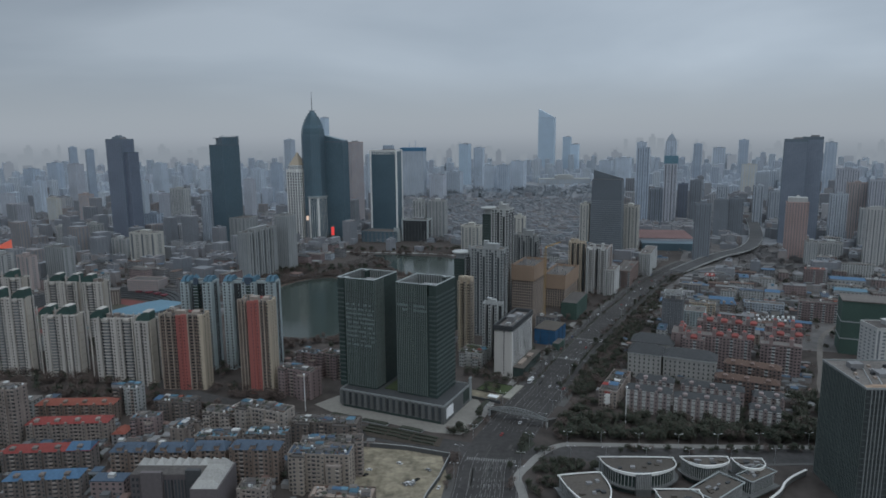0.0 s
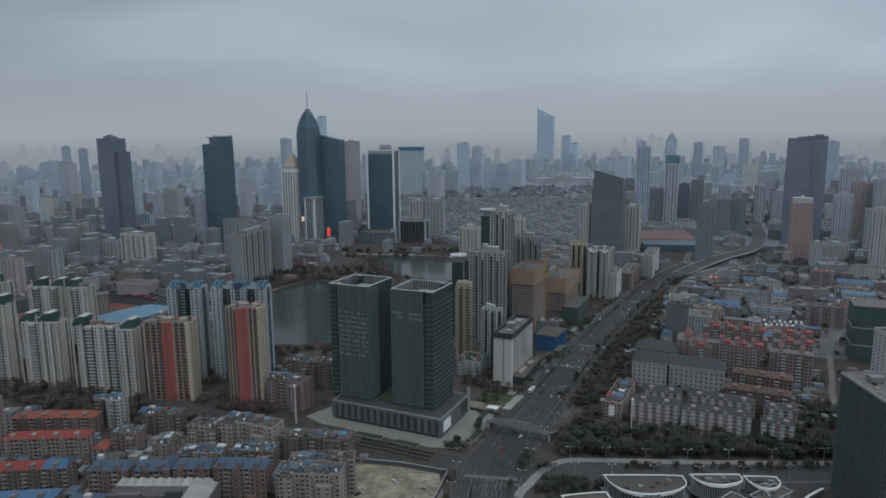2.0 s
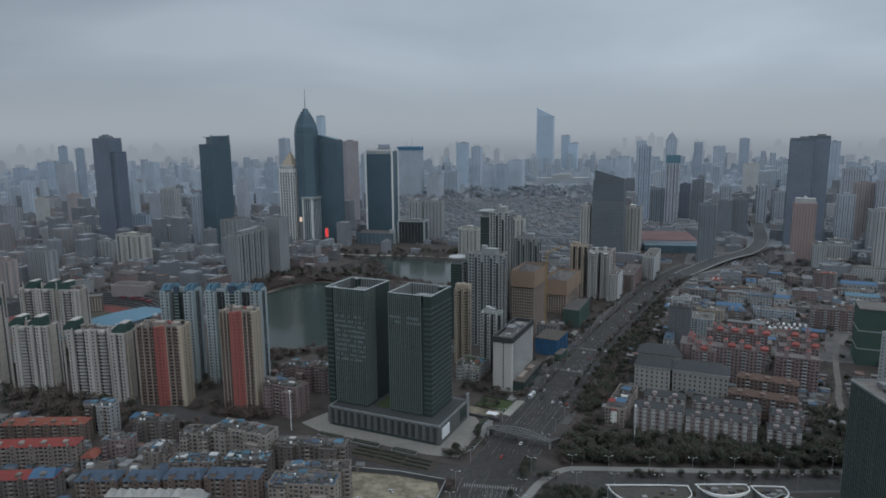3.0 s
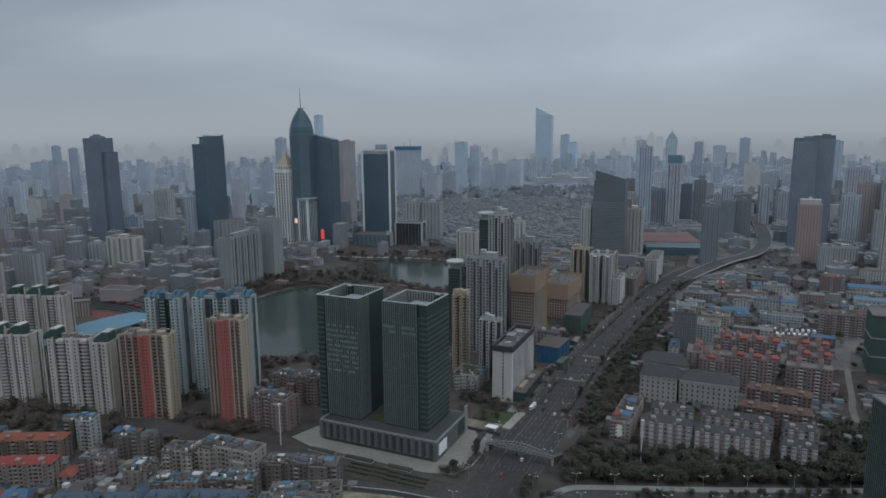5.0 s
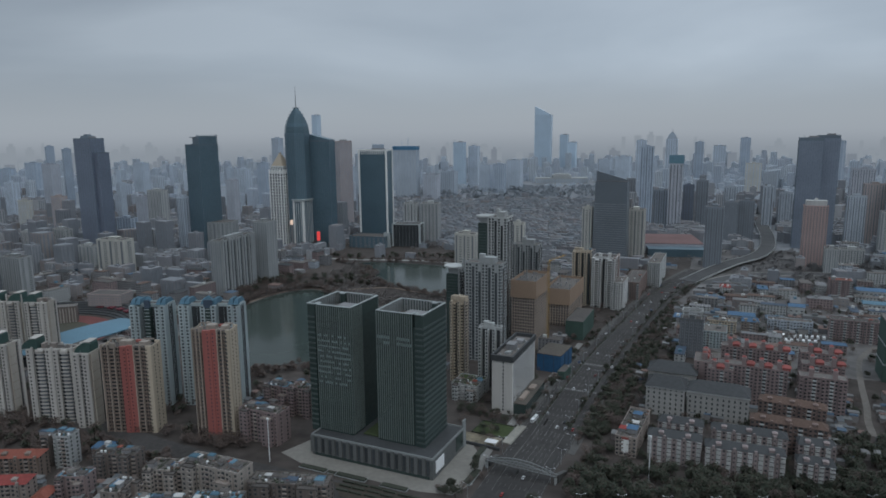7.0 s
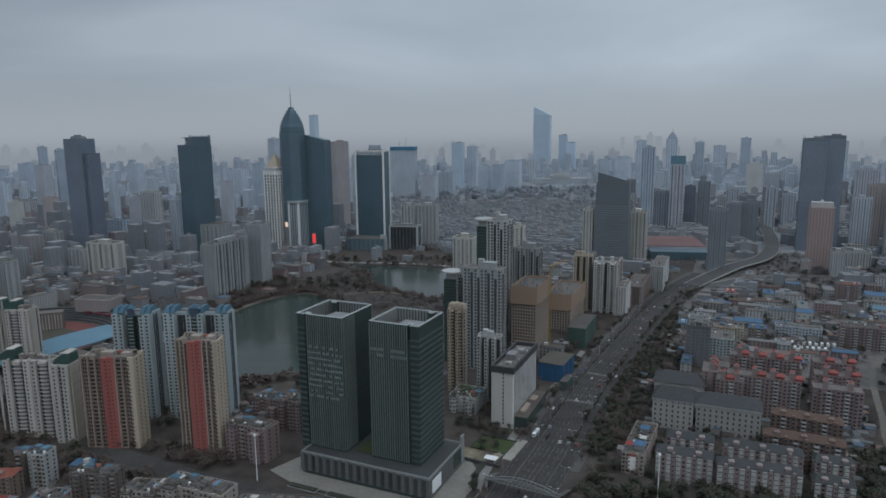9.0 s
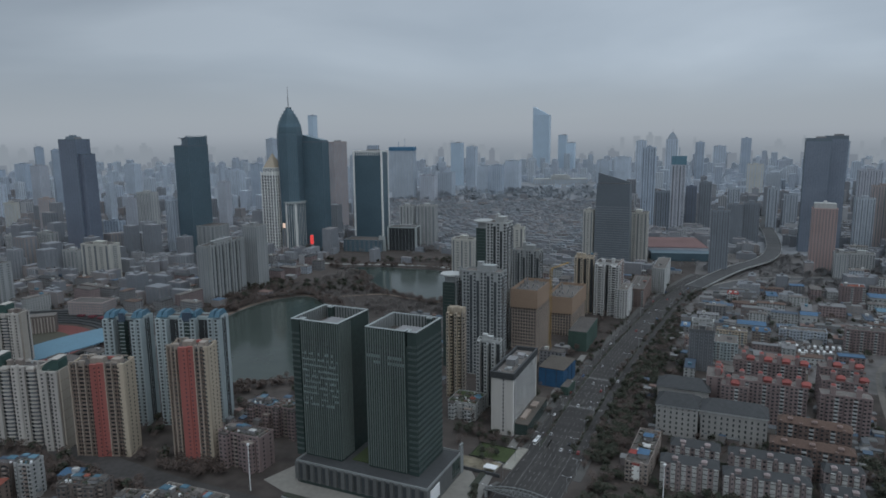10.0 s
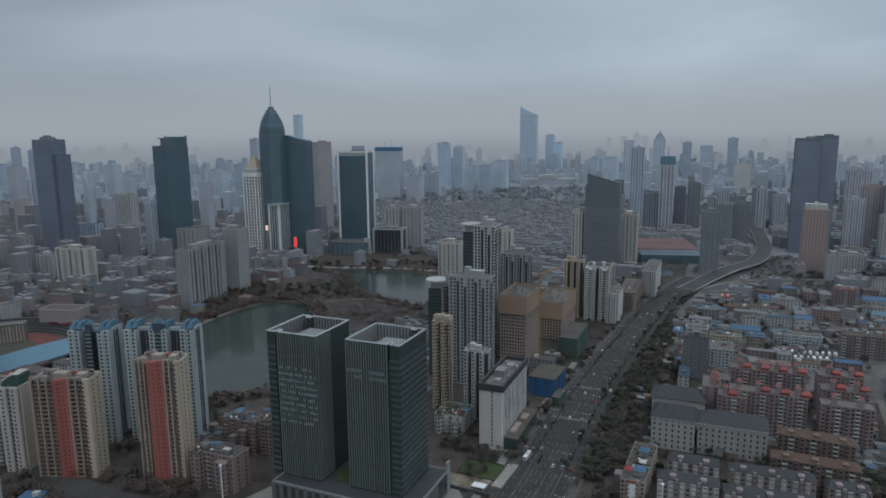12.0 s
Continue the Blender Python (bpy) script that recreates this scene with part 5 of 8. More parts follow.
def unfinished(x, y, w, d, h, yaw, label, wrap):
    b = thing("unfinished_tower", x, y, 0, yaw, label, "building under construction", "building site")
    claim(x, y, max(w, d) / 2 + 2)
    floors = int(h / 3.3)
    part("core", Shape().box(0, 0, 0, w - 3, d - 3, h - 1), RAWCONC, b)
    slabs, posts, dark = Shape(), Shape(), Shape()
    for k in range(floors):
        slabs.box(0, 0, k * 3.3 + 3, w, d, 0.9)
        n, m = 9, max(4, round(9 * d / w))
        for c in range(n):
            dark.box(-w / 2 + w * (c + 0.5) / n, 0, k * 3.3 + 0.4, w / n * 0.5, d - 2.6, 2.2)
        for c in range(m):
            dark.box(0, -d / 2 + d * (c + 0.5) / m, k * 3.3 + 0.4, w - 2.6, d / m * 0.5, 2.2)
    for c in range(10):
        for f in (-1, 1):
            posts.box(-w / 2 + w * c / 9 * 0.98 + 0.3, f * d / 2 * 0.98, 0, 1.1, 0.7, h)
            posts.box(f * w / 2 * 0.98, -d / 2 + d * c / 9 * 0.98 + 0.3, 0, 0.7, 1.1, h)
    part("slabwork", slabs, RAWCONC, b, "bare concrete floor slabs", "stuff")
    part("postwork", posts, RAWCONC, b, "bare concrete posts", "stuff")
    # solid dark boxes put the inner shade into the window openings
    part("void", dark, ROOFDARK, b, "dark boxes for the shade inside open window holes", "stuff")
    part("netting", Shape().ring(rect(w + 2.4, d + 2.4), rect(w + 1.8, d + 1.8), h - wrap, h + 2.5), NETTING, b, "tan safety netting round the top storeys")
    rods = Shape()
    rnd = random.Random(7)
    for k in range(26):
        rods.box(rnd.uniform(-0.45, 0.45) * w, rnd.uniform(-0.45, 0.45) * d, h, rnd.uniform(0.4, 1.6), rnd.uniform(0.4, 1.6), rnd.uniform(1.5, 4.5))
    part("formwork", rods, GREYW, b, "formwork and rods on the top slab", "stuff")
    part("top_slab", Shape().box(0, 0, h - 1, w, d, 0.5), ROOFPALE, b)
    return b


unfinished(103.8, 797.7, 25.1, 52.7, 74.9, -24, "raw concrete tower with tan netting round its top", 16)
unfinished(160.9, 905.9, 29.3, 74.3, 42.6, -24, "shorter raw concrete tower wrapped in tan netting", 17)


def crane(x, y, h, yaw, jib, label):
    b = thing("tower_crane", x, y, 0, yaw, label, "crane")
    m = Shape()
    for a, c in ((-1, -1), (1, -1), (1, 1), (-1, 1)):
        m.box(a, c, 0, 0.2, 0.2, h)
    for k in range(int(h / 3)):
        z = 3 * k
        m.tube((-1, -1, z), (1, -1, z + 3), 0.07, 4).tube((1, 1, z), (-1, 1, z + 3), 0.07, 4).tube((1, -1, z), (1, 1, z + 3), 0.07, 4).tube((-1, 1, z), (-1, -1, z + 3), 0.07, 4)
    part("mast", m, YELLOW, b)
    j = Shape()
    for a in (-0.8, 0.8):
        j.tube((0, a, h), (jib, a, h + jib * 0.25), 0.18, 4)
    j.tube((0, 0, h + 1.6), (jib, 0, h + jib * 0.25 + 0.5), 0.18, 4)
    for k in range(int(jib / 3)):
        t, u = k * 3 / jib, (k + 1) * 3 / jib
        j.tube((jib * t, -0.8, h + jib * 0.25 * t), (jib * u, 0.8, h + jib * 0.25 * u), 0.1, 4)
    part("jib", j, YELLOW, b)
    part("cab", Shape().box(1.5, 1.6, h - 1.5, 2, 1.6, 2.2), YELLOW, b)
    part("counterweight", Shape().box(-7, 0, h - 1, 3, 2, 2.5).box(-3.5, 0, h, 8, 1.4, 0.6), GREYW, b)
    return b


crane(117, 761, 100, 20, 20, "yellow tower crane beside the unfinished tower")
shed = thing("site_building", 118, 723, 0, -28, "blue sheeted site building at the building plot", "site building")
part("wall", Shape().box(-2, 6, 0, 24, 36, 17), mat("blue_site_sheeting", (0.03, 0.10, 0.20), 0.6, grain=0.3, vary=0.2), shed)
part("roof", Shape().box(-2, 6, 17, 24.5, 36.5, 0.5), TERRACE, shed)
part("ribwork", Shape().box(-7, -12.3, 0, 0.4, 0.4, 17).box(3, -12.3, 0, 0.4, 0.4, 17).box(10.2, 0, 0, 0.4, 0.4, 17).box(10.2, 12, 0, 0.4, 0.4, 17), ROOFNAVY, shed)
claim(shed.location.x, shed.location.y, 20)
for nm, args, m, lb in (("netted_structure", (167.7, 841.6, 19.7, 60.8, 21.0, -24), GREENNET, "low block under green safety netting"), ("site_hoarding", (123.8, 702.3, 7.4, 21.1, 7.3, -28), GREENNET, "green site hoarding beside the avenue")):
    b = thing(nm, args[0], args[1], 0, args[5], lb, "site structure")
    part("netting", Shape().box(0, 0, 0, args[2], args[3], args[4]), m, b)
    part("top", Shape().box(0, 0, args[4], args[2] - 1, args[3] - 1, 0.3), ROOF, b)
    claim(args[0], args[1], 15)

apartment(227.8, 968.4, 30.0, 44.6, 65.8, -24, WHITE, "white apartment tower at the end of the building site", 7, BROWN, "parapet", out=1.8, plan="pbpr")
apartment(196.6, 971.5, 23.1, 19.7, 72.2, -24, CREAM, "cream apartment tower behind the building site", 6, None, "parapet", out=1.8, plan="pr")
walkup(286.0, 1030.9, 22.2, 90.0, 23.9, -24, BROWN, "red-brown low block at the avenue", "flat", None, "low_block", "", 3, False, False, 0.4)
walkup(341.6, 1106.4, 17.7, 90.0, 35.2, -24, PALE, "pale slab building at the avenue", "flat", None, "low_block", "", 2, False, False, 0.3)
walkup(242.7, 954.0, 15.7, 39.0, 36.2, -24, WHITE, "small white block by the avenue", "flat", None, "low_block", "", 4, False, False, 0.3)
# dark tower with stepped slanting top
dk = 310.0, 1275.2, 61.2, 4.1, 140.6, -24
dko = office(*dk, mat("dark_grey_banded_glass", (0.125, 0.145, 0.165), 0.4, vary=0.15), mat("grey_floor_band", (0.19, 0.21, 0.225), 0.6), "dark grey office tower with level bands, slightly tapered", cols=9, band=1.2, fin=0.0, crown=0, taper=0.9, reach=0.74)
part("screen", Shape().prism(rect(dk[2] * 0.9, dk[3] * 0.9), 0.1, 0, tilt=lambda a, c: 10 - a * 0.28), MATS["dark_grey_banded_glass"], dko).location.z = dk[4]
part("mast", Shape().tube((-dk[2] * 0.42, 0, 0), (-dk[2] * 0.42, 0, 42), 0.5, 6, 0.2), GREYW, dko).location.z = dk[4]
block(363.3, 1298.8, 31.2, 26.2, 88.4, -24, IVORY, "pale twin apartment tower with roof houses", cols=5)
block(275.0, 1297.0, 16.9, 17.2, 92.8, -24, IVORY, "pale slim apartment tower", cols=3)

# planted beds and low walls on the square, garden by the hotel
for k, (x, y, w, d) in enumerate(((-84, 527, 22, 5), (-56, 514, 24, 5), (-26, 500, 20, 5), (-70, 520, 6, 3), (26, 512, 6, 22), (34, 548, 5, 24))):
    bed = thing("planter", x, y, 0.1, -25, "low stone-edged bed with dark clipped hedge", "planter", "plaza planters")
    part("kerb", Shape().ring(rect(w, d), rect(w - 0.8, d - 0.8), 0, 0.6), PIER, bed)
    part("hedge", Shape().box(0, 0, 0, w - 0.9, d - 0.9, 1.3, top=0.96), HEDGE, bed)
garden = thing("garden", 46, 580, 0, -28, "small lawn with pale terrace beside the hotel", "garden")
part("lawn", Shape().box(-2, 6, 0.02, 28, 22, 0.24), LAWN, garden)
part("border", Shape().ring(rect(29, 23, -2, 6), rect(27.4, 21.4, -2, 6), 0.02, 0.7), HEDGE, garden)
part("terrace", Shape().box(16, 4, 0.02, 7, 34, 0.9), mat("pale_terrace_paving", (0.26, 0.25, 0.22), 0.85), garden)
part("forecourt", Shape().box(-6, -16, 0.02, 32, 18, 0.20), SOIL, garden, "bare sandy forecourt")
part("low_wall", Shape().box(-4, -25.5, 0.02, 40, 1.0, 2.4), ROOFDARK, garden)
part("canopy", Shape().box(7, -20, 3.2, 9, 6, 0.5), WHITEMETAL, garden)
for q in (3.5, 10.5):
    part("post", Shape().box(q, -22, 0.1, 0.5, 0.5, 3.1), STEEL, garden)
# planted beds between the square and the road
bed = thing("planted_bed", 0, 0, 0, 0, "dark planted bed with clipped hedge rows before the square", "flower bed")
part("soil", Shape().prism([(-67, 508), (-60, 490), (-34, 478), (-4, 470), (-1, 484), (-36, 501)], 0.03, 0.22), mat("dark_bed_soil", (0.06, 0.05, 0.04), 0.95, vary=0.4), bed)
for qx, qy in ((-58, 502), (-49, 498), (-39, 494), (-30, 489), (-20, 484), (-11, 480)):
    for k in (-1, 0, 1):
        part("hedge", Shape().box(qx - 1.6 * k, qy - 5.0 * k, 0.2, 9.5, 1.8, 1.2, top=0.9, yaw=radians(-24)), HEDGE, bed)

# ------------------------------------------------------------------ east side of the avenue
for args, lb in (((193.5, 620.1, 30.0, 26.0, 24.0, -24), "white stone hall with dark hipped roof, small windows"), ((229.9, 603.9, 45.6, 22.0, 23.5, -24), "long white stone hall wing with dark hipped roof")):
    x, y, w, d, h, yaw = args
    b = thing("hall", x, y, 0, yaw, lb, "public building", "white stone halls")
    claim(x, y, max(w, d) / 2)
    part("wall", Shape().box(0, 0, 0, w, d, h), mat("white_stone_hall", (0.35, 0.345, 0.33), 0.8, streak=True, vary=0.15), b)
    part("cornice", Shape().ring(rect(w + 1.4, d + 1.4), rect(w - 1, d - 1), h - 1.0, h + 0.3), PALE, b)
    part("roof", Shape().hip(w, d, h + 0.3, 6.5, 1.0, 0.62), ROOFDARK, b)
    hwin = Shape().box(0, 0, 0, 1.2, 0.3, 1.9).mesh("window", GLASS)
    n = int(w / 4)
    for k in range(n):
        for fl in range(int(h / 4)):
            o = part("window", hwin, None, b)
            o.location = (-w / 2 + w * (k + 0.5) / n, -d / 2, 2 + 4 * fl)
back = thing("hall", 214, 664, 0, -24, "hall pavilion with a broad dark hipped roof", "public building", "white stone halls")
part("wall", Shape().box(0, 0, 0, 40, 22, 20), MATS["white_stone_hall"], back)
part("roof", Shape().hip(40, 22, 20, 7, 1.5, 0.6), ROOFDARK, back)
claim(back.location.x, back.location.y, 24)
gt = 264.3, 755.6, 22.7, 16.0, 40.4, -24
gto = block(*gt, mat("dark_grey_ribbed_facade", (0.135, 0.14, 0.147), 0.7, streak=True), "grey ribbed tower block with roof frames", "tower_block", 11)
for a, c, sx, sy, z in ((-9, -5, 0.6, 0.6, 9), (-3, -5, 0.6, 0.6, 11), (3, -5, 0.6, 0.6, 13), (9, -5, 0.6, 0.6, 15), (-9, 5, 0.6, 0.6, 9), (9, 5, 0.6, 0.6, 15)):
    part("roof_post", Shape().box(a, c, gt[4], sx, sy, z), PALE, gto)
part("roof_frame", parapet(20, 12, gt[4] + 7, 2.0, 0.8).box(0, -5, gt[4] + 4, 18, 0.8, 1.0), PALE, gto, "pale open roof frame")


def truck(x, y, yaw):
    b = thing("lorry", x, y, 0.05, yaw, "white box lorry parked in a yard", "lorry", "parked lorries")
    part("cargo_box", Shape().box(-0.9, 0, 0.9, 7.2, 2.5, 2.7), WHITEMETAL, b)
    part("cab", Shape().box(3.7, 0, 0.6, 1.9, 2.3, 2.3, top=0.9), BRIGHT, b)
    for a in (-2.6, 3.4):
        for f in (-1.05, 1.05):
            part("wheel", Shape().tube((a, f - 0.15, 0.5), (a, f + 0.15, 0.5), 0.5, 8), ROOFDARK, b)


for px_, py_, n_ in ((385, 816, 9), (379, 799, 7)):
    claim(px_ + 22, py_ - 4, 26)
    for k in range(n_):
        truck(px_ + 5.6 * k, py_ - 1.6 * k, 58 + 5 * (k % 3))
walkup(304.3, 792.3, 23.3, 30.0, 17.6, -24, TEAL, "low pale blue building with a flat roof", "flat", ROOFPALE, "low_block", "", 4, False, False, 0.3)
walkup(330.5, 838.0, 31.0, 14.0, 13.9, -24, CREAM, "low beige building with a flat roof", "flat", ROOFPALE, "low_block", "", 5, False, False, 0.5)
walkup(363.0, 838.0, 18.0, 15.0, 13.0, -24, OLDPALE, "small pale block with a blue sheet roof", "hip", ROOFBLUE, "low_block", "", 6, False, False, 0.5)
walkup(409.0, 838.0, 46.0, 15.0, 13.0, -24, STEELBLUE, "long grey-blue office slab with a flat roof", "flat", ROOFPALE, "low_block", "", 7, False, False, 0.2)
walkup(458.0, 797.0, 47.0, 15.0, 23.9, -24, PINK, "dull brown ribbed slab with a flat roof", "flat", ROOF, "low_block", "", 9, False, False, 0.2)
walkup(553.5, 986.0, 27.2, 16.0, 26.0, -20, PINK, "reddish slab with pale upright bands", "flat", ROOFRUST, "low_block", "", 10, False, False, 0.4)
walkup(409.5, 1016.0, 13.6, 13.0, 11.0, -24, WHITE, "small white house with a red roof", "hip", ROOFRED, "low_block", "", 11, False, False, 0.4)
for args, m in (((606.0, 992.0, 46.0, 24.0, 9.5, -24), ROOFBLUE), ((572.0, 927.0, 40.0, 20.0, 7.7, -24), ROOFSKY), ((372.0, 880.0, 30.0, 18.0, 9.0, -24), ROOFBLUE), ((452.0, 905.0, 18.0, 16.0, 12.0, -24), ROOFBLUE)):
    wx, wy, ww, wd, wh, wyaw = args
    ware = thing("warehouse", wx, wy, 0, wyaw, "low warehouse with a broad blue sheet roof", "warehouse", "blue-roofed sheds")
    claim(wx, wy, ww / 2)
    part("wall", Shape().box(0, 0, 0, ww, wd, wh), PALE, ware)
    part("roof", Shape().hip(ww, wd, wh, 2.4, 0.8, 0.95), m, ware)
    part("glazing", panes(Shape(), ww, wd, "FLR", 0, wh, 1, max(3, int(ww / 5)), 2.2, 1.6, sill=wh * 0.5), GLASS, ware, "", "stuff")


# red-roofed apartment rows
for args in ((270.8, 634.6, 54.2, 13, 33.0, -26), (295.8, 684.6, 55.6, 13, 32.0, -24), (314.6, 606.0, 34.0, 13, 33.0, -24), (332.5, 638.0, 32.4, 13, 32.0, -22), (349.5, 671.5, 32.6, 13, 31.0, -20), (240.6, 665.3, 25.5, 13, 29.6, 66), (246.0, 640.0, 20.0, 12, 29.0, -27)):
    x, y, w, d, h, yaw = args
    walkup(x, y, w, 13, h, yaw, PINK, "pinkish apartment row with bright red roof bits", "bits", ROOFRED, "apartment_row", "red-roofed rows", 2, False, False)
for args in ((274.6, 575.0, 46.3, 12, 24.0, -29), (256.5, 545.5, 50.0, 12, 22.0, -26)):
    x, y, w, d, h, yaw = args
    walkup(x, y, w, 12, h, yaw, BROWN, "brown apartment row with brown tiled roof", "hip", TILEBROWN, "apartment_row", "brown rows", 3, False, False)
# walk-up rows with white glazed balconies
for k, args in enumerate(((170.0, 533.0, 35.5, 12, 19.0, -22), (182.5, 556.0, 31.0, 12, 19.0, -23), (209.5, 511.4, 49.0, 12, 19.5, -20), (224.0, 536.8, 49.0, 12, 19.5, -22), (249.0, 496.0, 22.0, 12, 17.0, -22), (264.0, 522.0, 23.0, 12, 17.0, -20))):
    x, y, w, d, h, yaw = args
    walkup(x, y, w, 12, h, yaw, mat("pale_mauve_render", (0.285, 0.235, 0.23), 0.85, streak=True, vary=0.2), "grey-pink walk-up row with white glazed balconies", "hip", ROOFDARK, "walk_up_row", "glazed-balcony rows", k, True)
cnr = walkup(150.0, 564.0, 15.0, 55.0, 14.5, -27, OLDPALE, "pale corner block with blue and red roof sheds", "flat", ROOF, "walk_up_block", "walk-up blocks", 8, False, True, 0.8)
for qx, qy, sx, sy, sz, m in ((2.5, -16, 7, 8, 3.6, ROOFBLUE), (-4, -17, 5, 6, 2.8, ROOFRED), (1, 12, 6, 6, 3.2, ROOFBLUE)):
    hut = part("roof_hut", Shape().box(qx, qy, 14.6, sx, sy, sz), GREYW, cnr)
    part("hut_roof", Shape().hip(sx, sy, 14.6 + sz, 1.4, 0.5, 0.4, qx, qy), m, hut)
part("sign_panel", Shape().box(0, -27.7, 3, 6, 0.5, 10), BRIGHT, cnr, "white panel with a red head")
part("sign_head", Shape().box(0, -27.75, 13.0, 6, 0.6, 1.6), REDBITS, cnr)

# dark tower at the edge of the crossroads, with cladding still going up
rt = thing("office_tower", 271, 402, 0, -3, "dark glass tower with pale ribs, roof works unfinished", "office tower")
claim(271, 402, 34)
part("glass_body", Shape().box(0, 0, 0, 42, 51, 79), BLACKGLASS, rt)
for k in range(30):
    part("fin", Shape().box(-21.2, -25 + 1.72 * k, 0, 0.4, 0.3, 79), FIN, rt)
for k in range(6):
    part("fin", Shape().box(-18 + 2.2 * k, -25.7, 0, 0.5, 0.6, 79), PIER, rt)
for k in range(19):
    part("floor_band", Shape().ring(rect(42.3, 51.3), rect(41, 50), 4 + 3.9 * k, 4.5 + 3.9 * k), LOUVRE, rt)
part("coping", parapet(42.8, 51.8, 78.8, 1.4, 0.5), PIER, rt)
part("roof", Shape().box(0, 0, 79, 41, 50, 0.3), ROOFPALE, rt)
part("roof_frame", Shape().box(4, -2, 79.3, 14, 9, 2.6), GREYW, rt)
part("roof_frame", Shape().box(-8, 12, 79.3, 8, 6, 3.4), GREYW, rt)
for k in range(5):
    part("roof_pipe", Shape().tube((-14 + 6 * k, -18, 79.6), (-4 + 6 * k, 10, 79.6), 0.3, 5), STEEL, rt)
for k in range(14):
    part("roof_unit", Shape().box(-17 + 2.6 * k, -8 + 7 * (k % 4), 79.3, 1.2 + 0.5 * (k % 3), 2.4 - 0.5 * (k % 2), 1.0 + 0.4 * (k % 3)), (GREYW, RAWCONC, ROOFDARK)[k % 3], rt)
part("tarpaulin", Shape().box(-8, -22, 79.3, 24, 4, 1.2, top=0.6), NETTING, rt, "tan tarpaulin at the roof edge")
part("scaffold", Shape().box(14, -27, 20, 12, 1.6, 30), GREENNET, rt, "green netted scaffold on the facade")
gb = thing("netted_building", 446.5, 679.0, 0, -24, "building wrapped in dark green safety netting", "building under construction")
claim(gb.location.x, gb.location.y, 45)
part("netting", Shape().box(0, 0, 0, 62, 34, 56), GREENNET, gb)
part("scaffold", Shape().ring(rect(62.6, 34.6), rect(61, 33), 16, 17.2).ring(rect(62.6, 34.6), rect(61, 33), 34, 35.2), STEEL, gb, "pale scaffold rails", "stuff")
part("deck", Shape().box(0, 0, 56, 63, 35, 1.0), ROOFPALE, gb)

block(395.2, 575.0, 40.0, 26.0, 59.7, -3, WHITE, "white block with dark upright windows beside the netted building", "office_block", 9)

# shopping village with curved white rims
def pavilion(x, y, w, d, h, yaw, kind, seed):
    rnd = random.Random(seed)
    b = thing("shop_pavilion", x, y, 0, yaw, "curved shop pavilion with a white rim and ribbed walls" if kind == "bowl" else "angular shop pavilion with ribbed walls", "pavilion", "shop pavilions")
    claim(x, y, max(w, d) / 2)
    if kind == "bowl":
        line = smooth([(-w * 0.5, d * 0.44), (-w * 0.44, d * 0.5), (w * 0.42, d * 0.5), (w * 0.5, d * 0.38), (w * 0.48, d * 0.02), (w * 0.32, -d * 0.28), (w * 0.1, -d * 0.46), (-w * 0.12, -d * 0.5), (-w * 0.34, -d * 0.3), (-w * 0.46, d * 0.05)], 5, True)
    else:
        line = rect(w, d)

    def inset(k):
        return [(p[0] * (1 - 2 * k / w), p[1] * (1 - 2 * k / d)) for p in line]

    part("wall", Shape().prism(inset(1.8), 0, h - 1.4), DARKGLASS, b)
    part("roof", Shape().prism(inset(0.9), h - 1.4, h - 0.9), TERRACE, b)
    # rim: a thin lip behind, a broad band in front
    rim, n = Shape(), len(line)
    wide = [0.15 + (1.0 * max(0.0, 0.15 - p[1] / d) if kind == "bowl" else 0.0) for p in line]
    inner = [(p[0] * (1 - (0.8 + 1.6 * k) / w), p[1] * (1 - (0.8 + 1.6 * k) / d)) for p, k in zip(line, wide)]
    for q, lo in ((line, -1.0), (line, 1.0), (inner, 1.0), (inner, -1.0)):
        rim.v += [(p[0], p[1], h + lo * (0.2 + k)) for p, k in zip(q, wide)]
    for r in range(4):
        a, c = r * n, ((r + 1) % 4) * n
        rim.f += [(a + k, a + (k + 1) % n, c + (k + 1) % n, c + k) for k in range(n)]
    part("rim", rim, BRIGHT if kind == "bowl" else COPING, b, "white rim, broad in front and thin behind")
    ribs, wl_ = Shape(), inset(1.3)
    for i in range(n):
        p, q = wl_[i], wl_[(i + 1) % n]
        m = max(1, int(math.hypot(q[0] - p[0], q[1] - p[1]) / 1.4))
        for k in range(m):
            t = k / m
            ribs.box(p[0] + (q[0] - p[0]) * t, p[1] + (q[1] - p[1]) * t, 4.8, 0.4, 0.4, h - 6)
    part("ribwork", ribs, PALE, b, "pale upright wall ribs", "stuff")
    part("terrace", Shape().ring(inset(-1.6), inset(2.0), 4.0, 4.8), STONE, b)
    if kind == "bowl" and w > 40:
        part("gatehouse", Shape().box(-0.02 * w, -d * 0.46, 0, w * 0.2, 4.5, h + 0.6), STONE, b)
        gate = Shape()
        for k in range(9):
            gate.box(-0.02 * w - w * 0.09 + w * 0.18 * k / 8, -d * 0.46 - 2.3, 5, 0.45, 0.5, h - 5)
        part("gate_ribwork", gate, PALE, b, "pale ribs of the gatehouse", "stuff")
    for k in range(7):
        px, py = rnd.uniform(-0.3, 0.3) * w, rnd.uniform(-0.1, 0.3) * d
        part("roof_unit", Shape().box(px, py, h - 0.9, rnd.uniform(1.5, 4), rnd.uniform(1.2, 2.6), rnd.uniform(0.7, 1.6)), (GREYW, ROOFDARK, TERRACE)[k % 3], b)


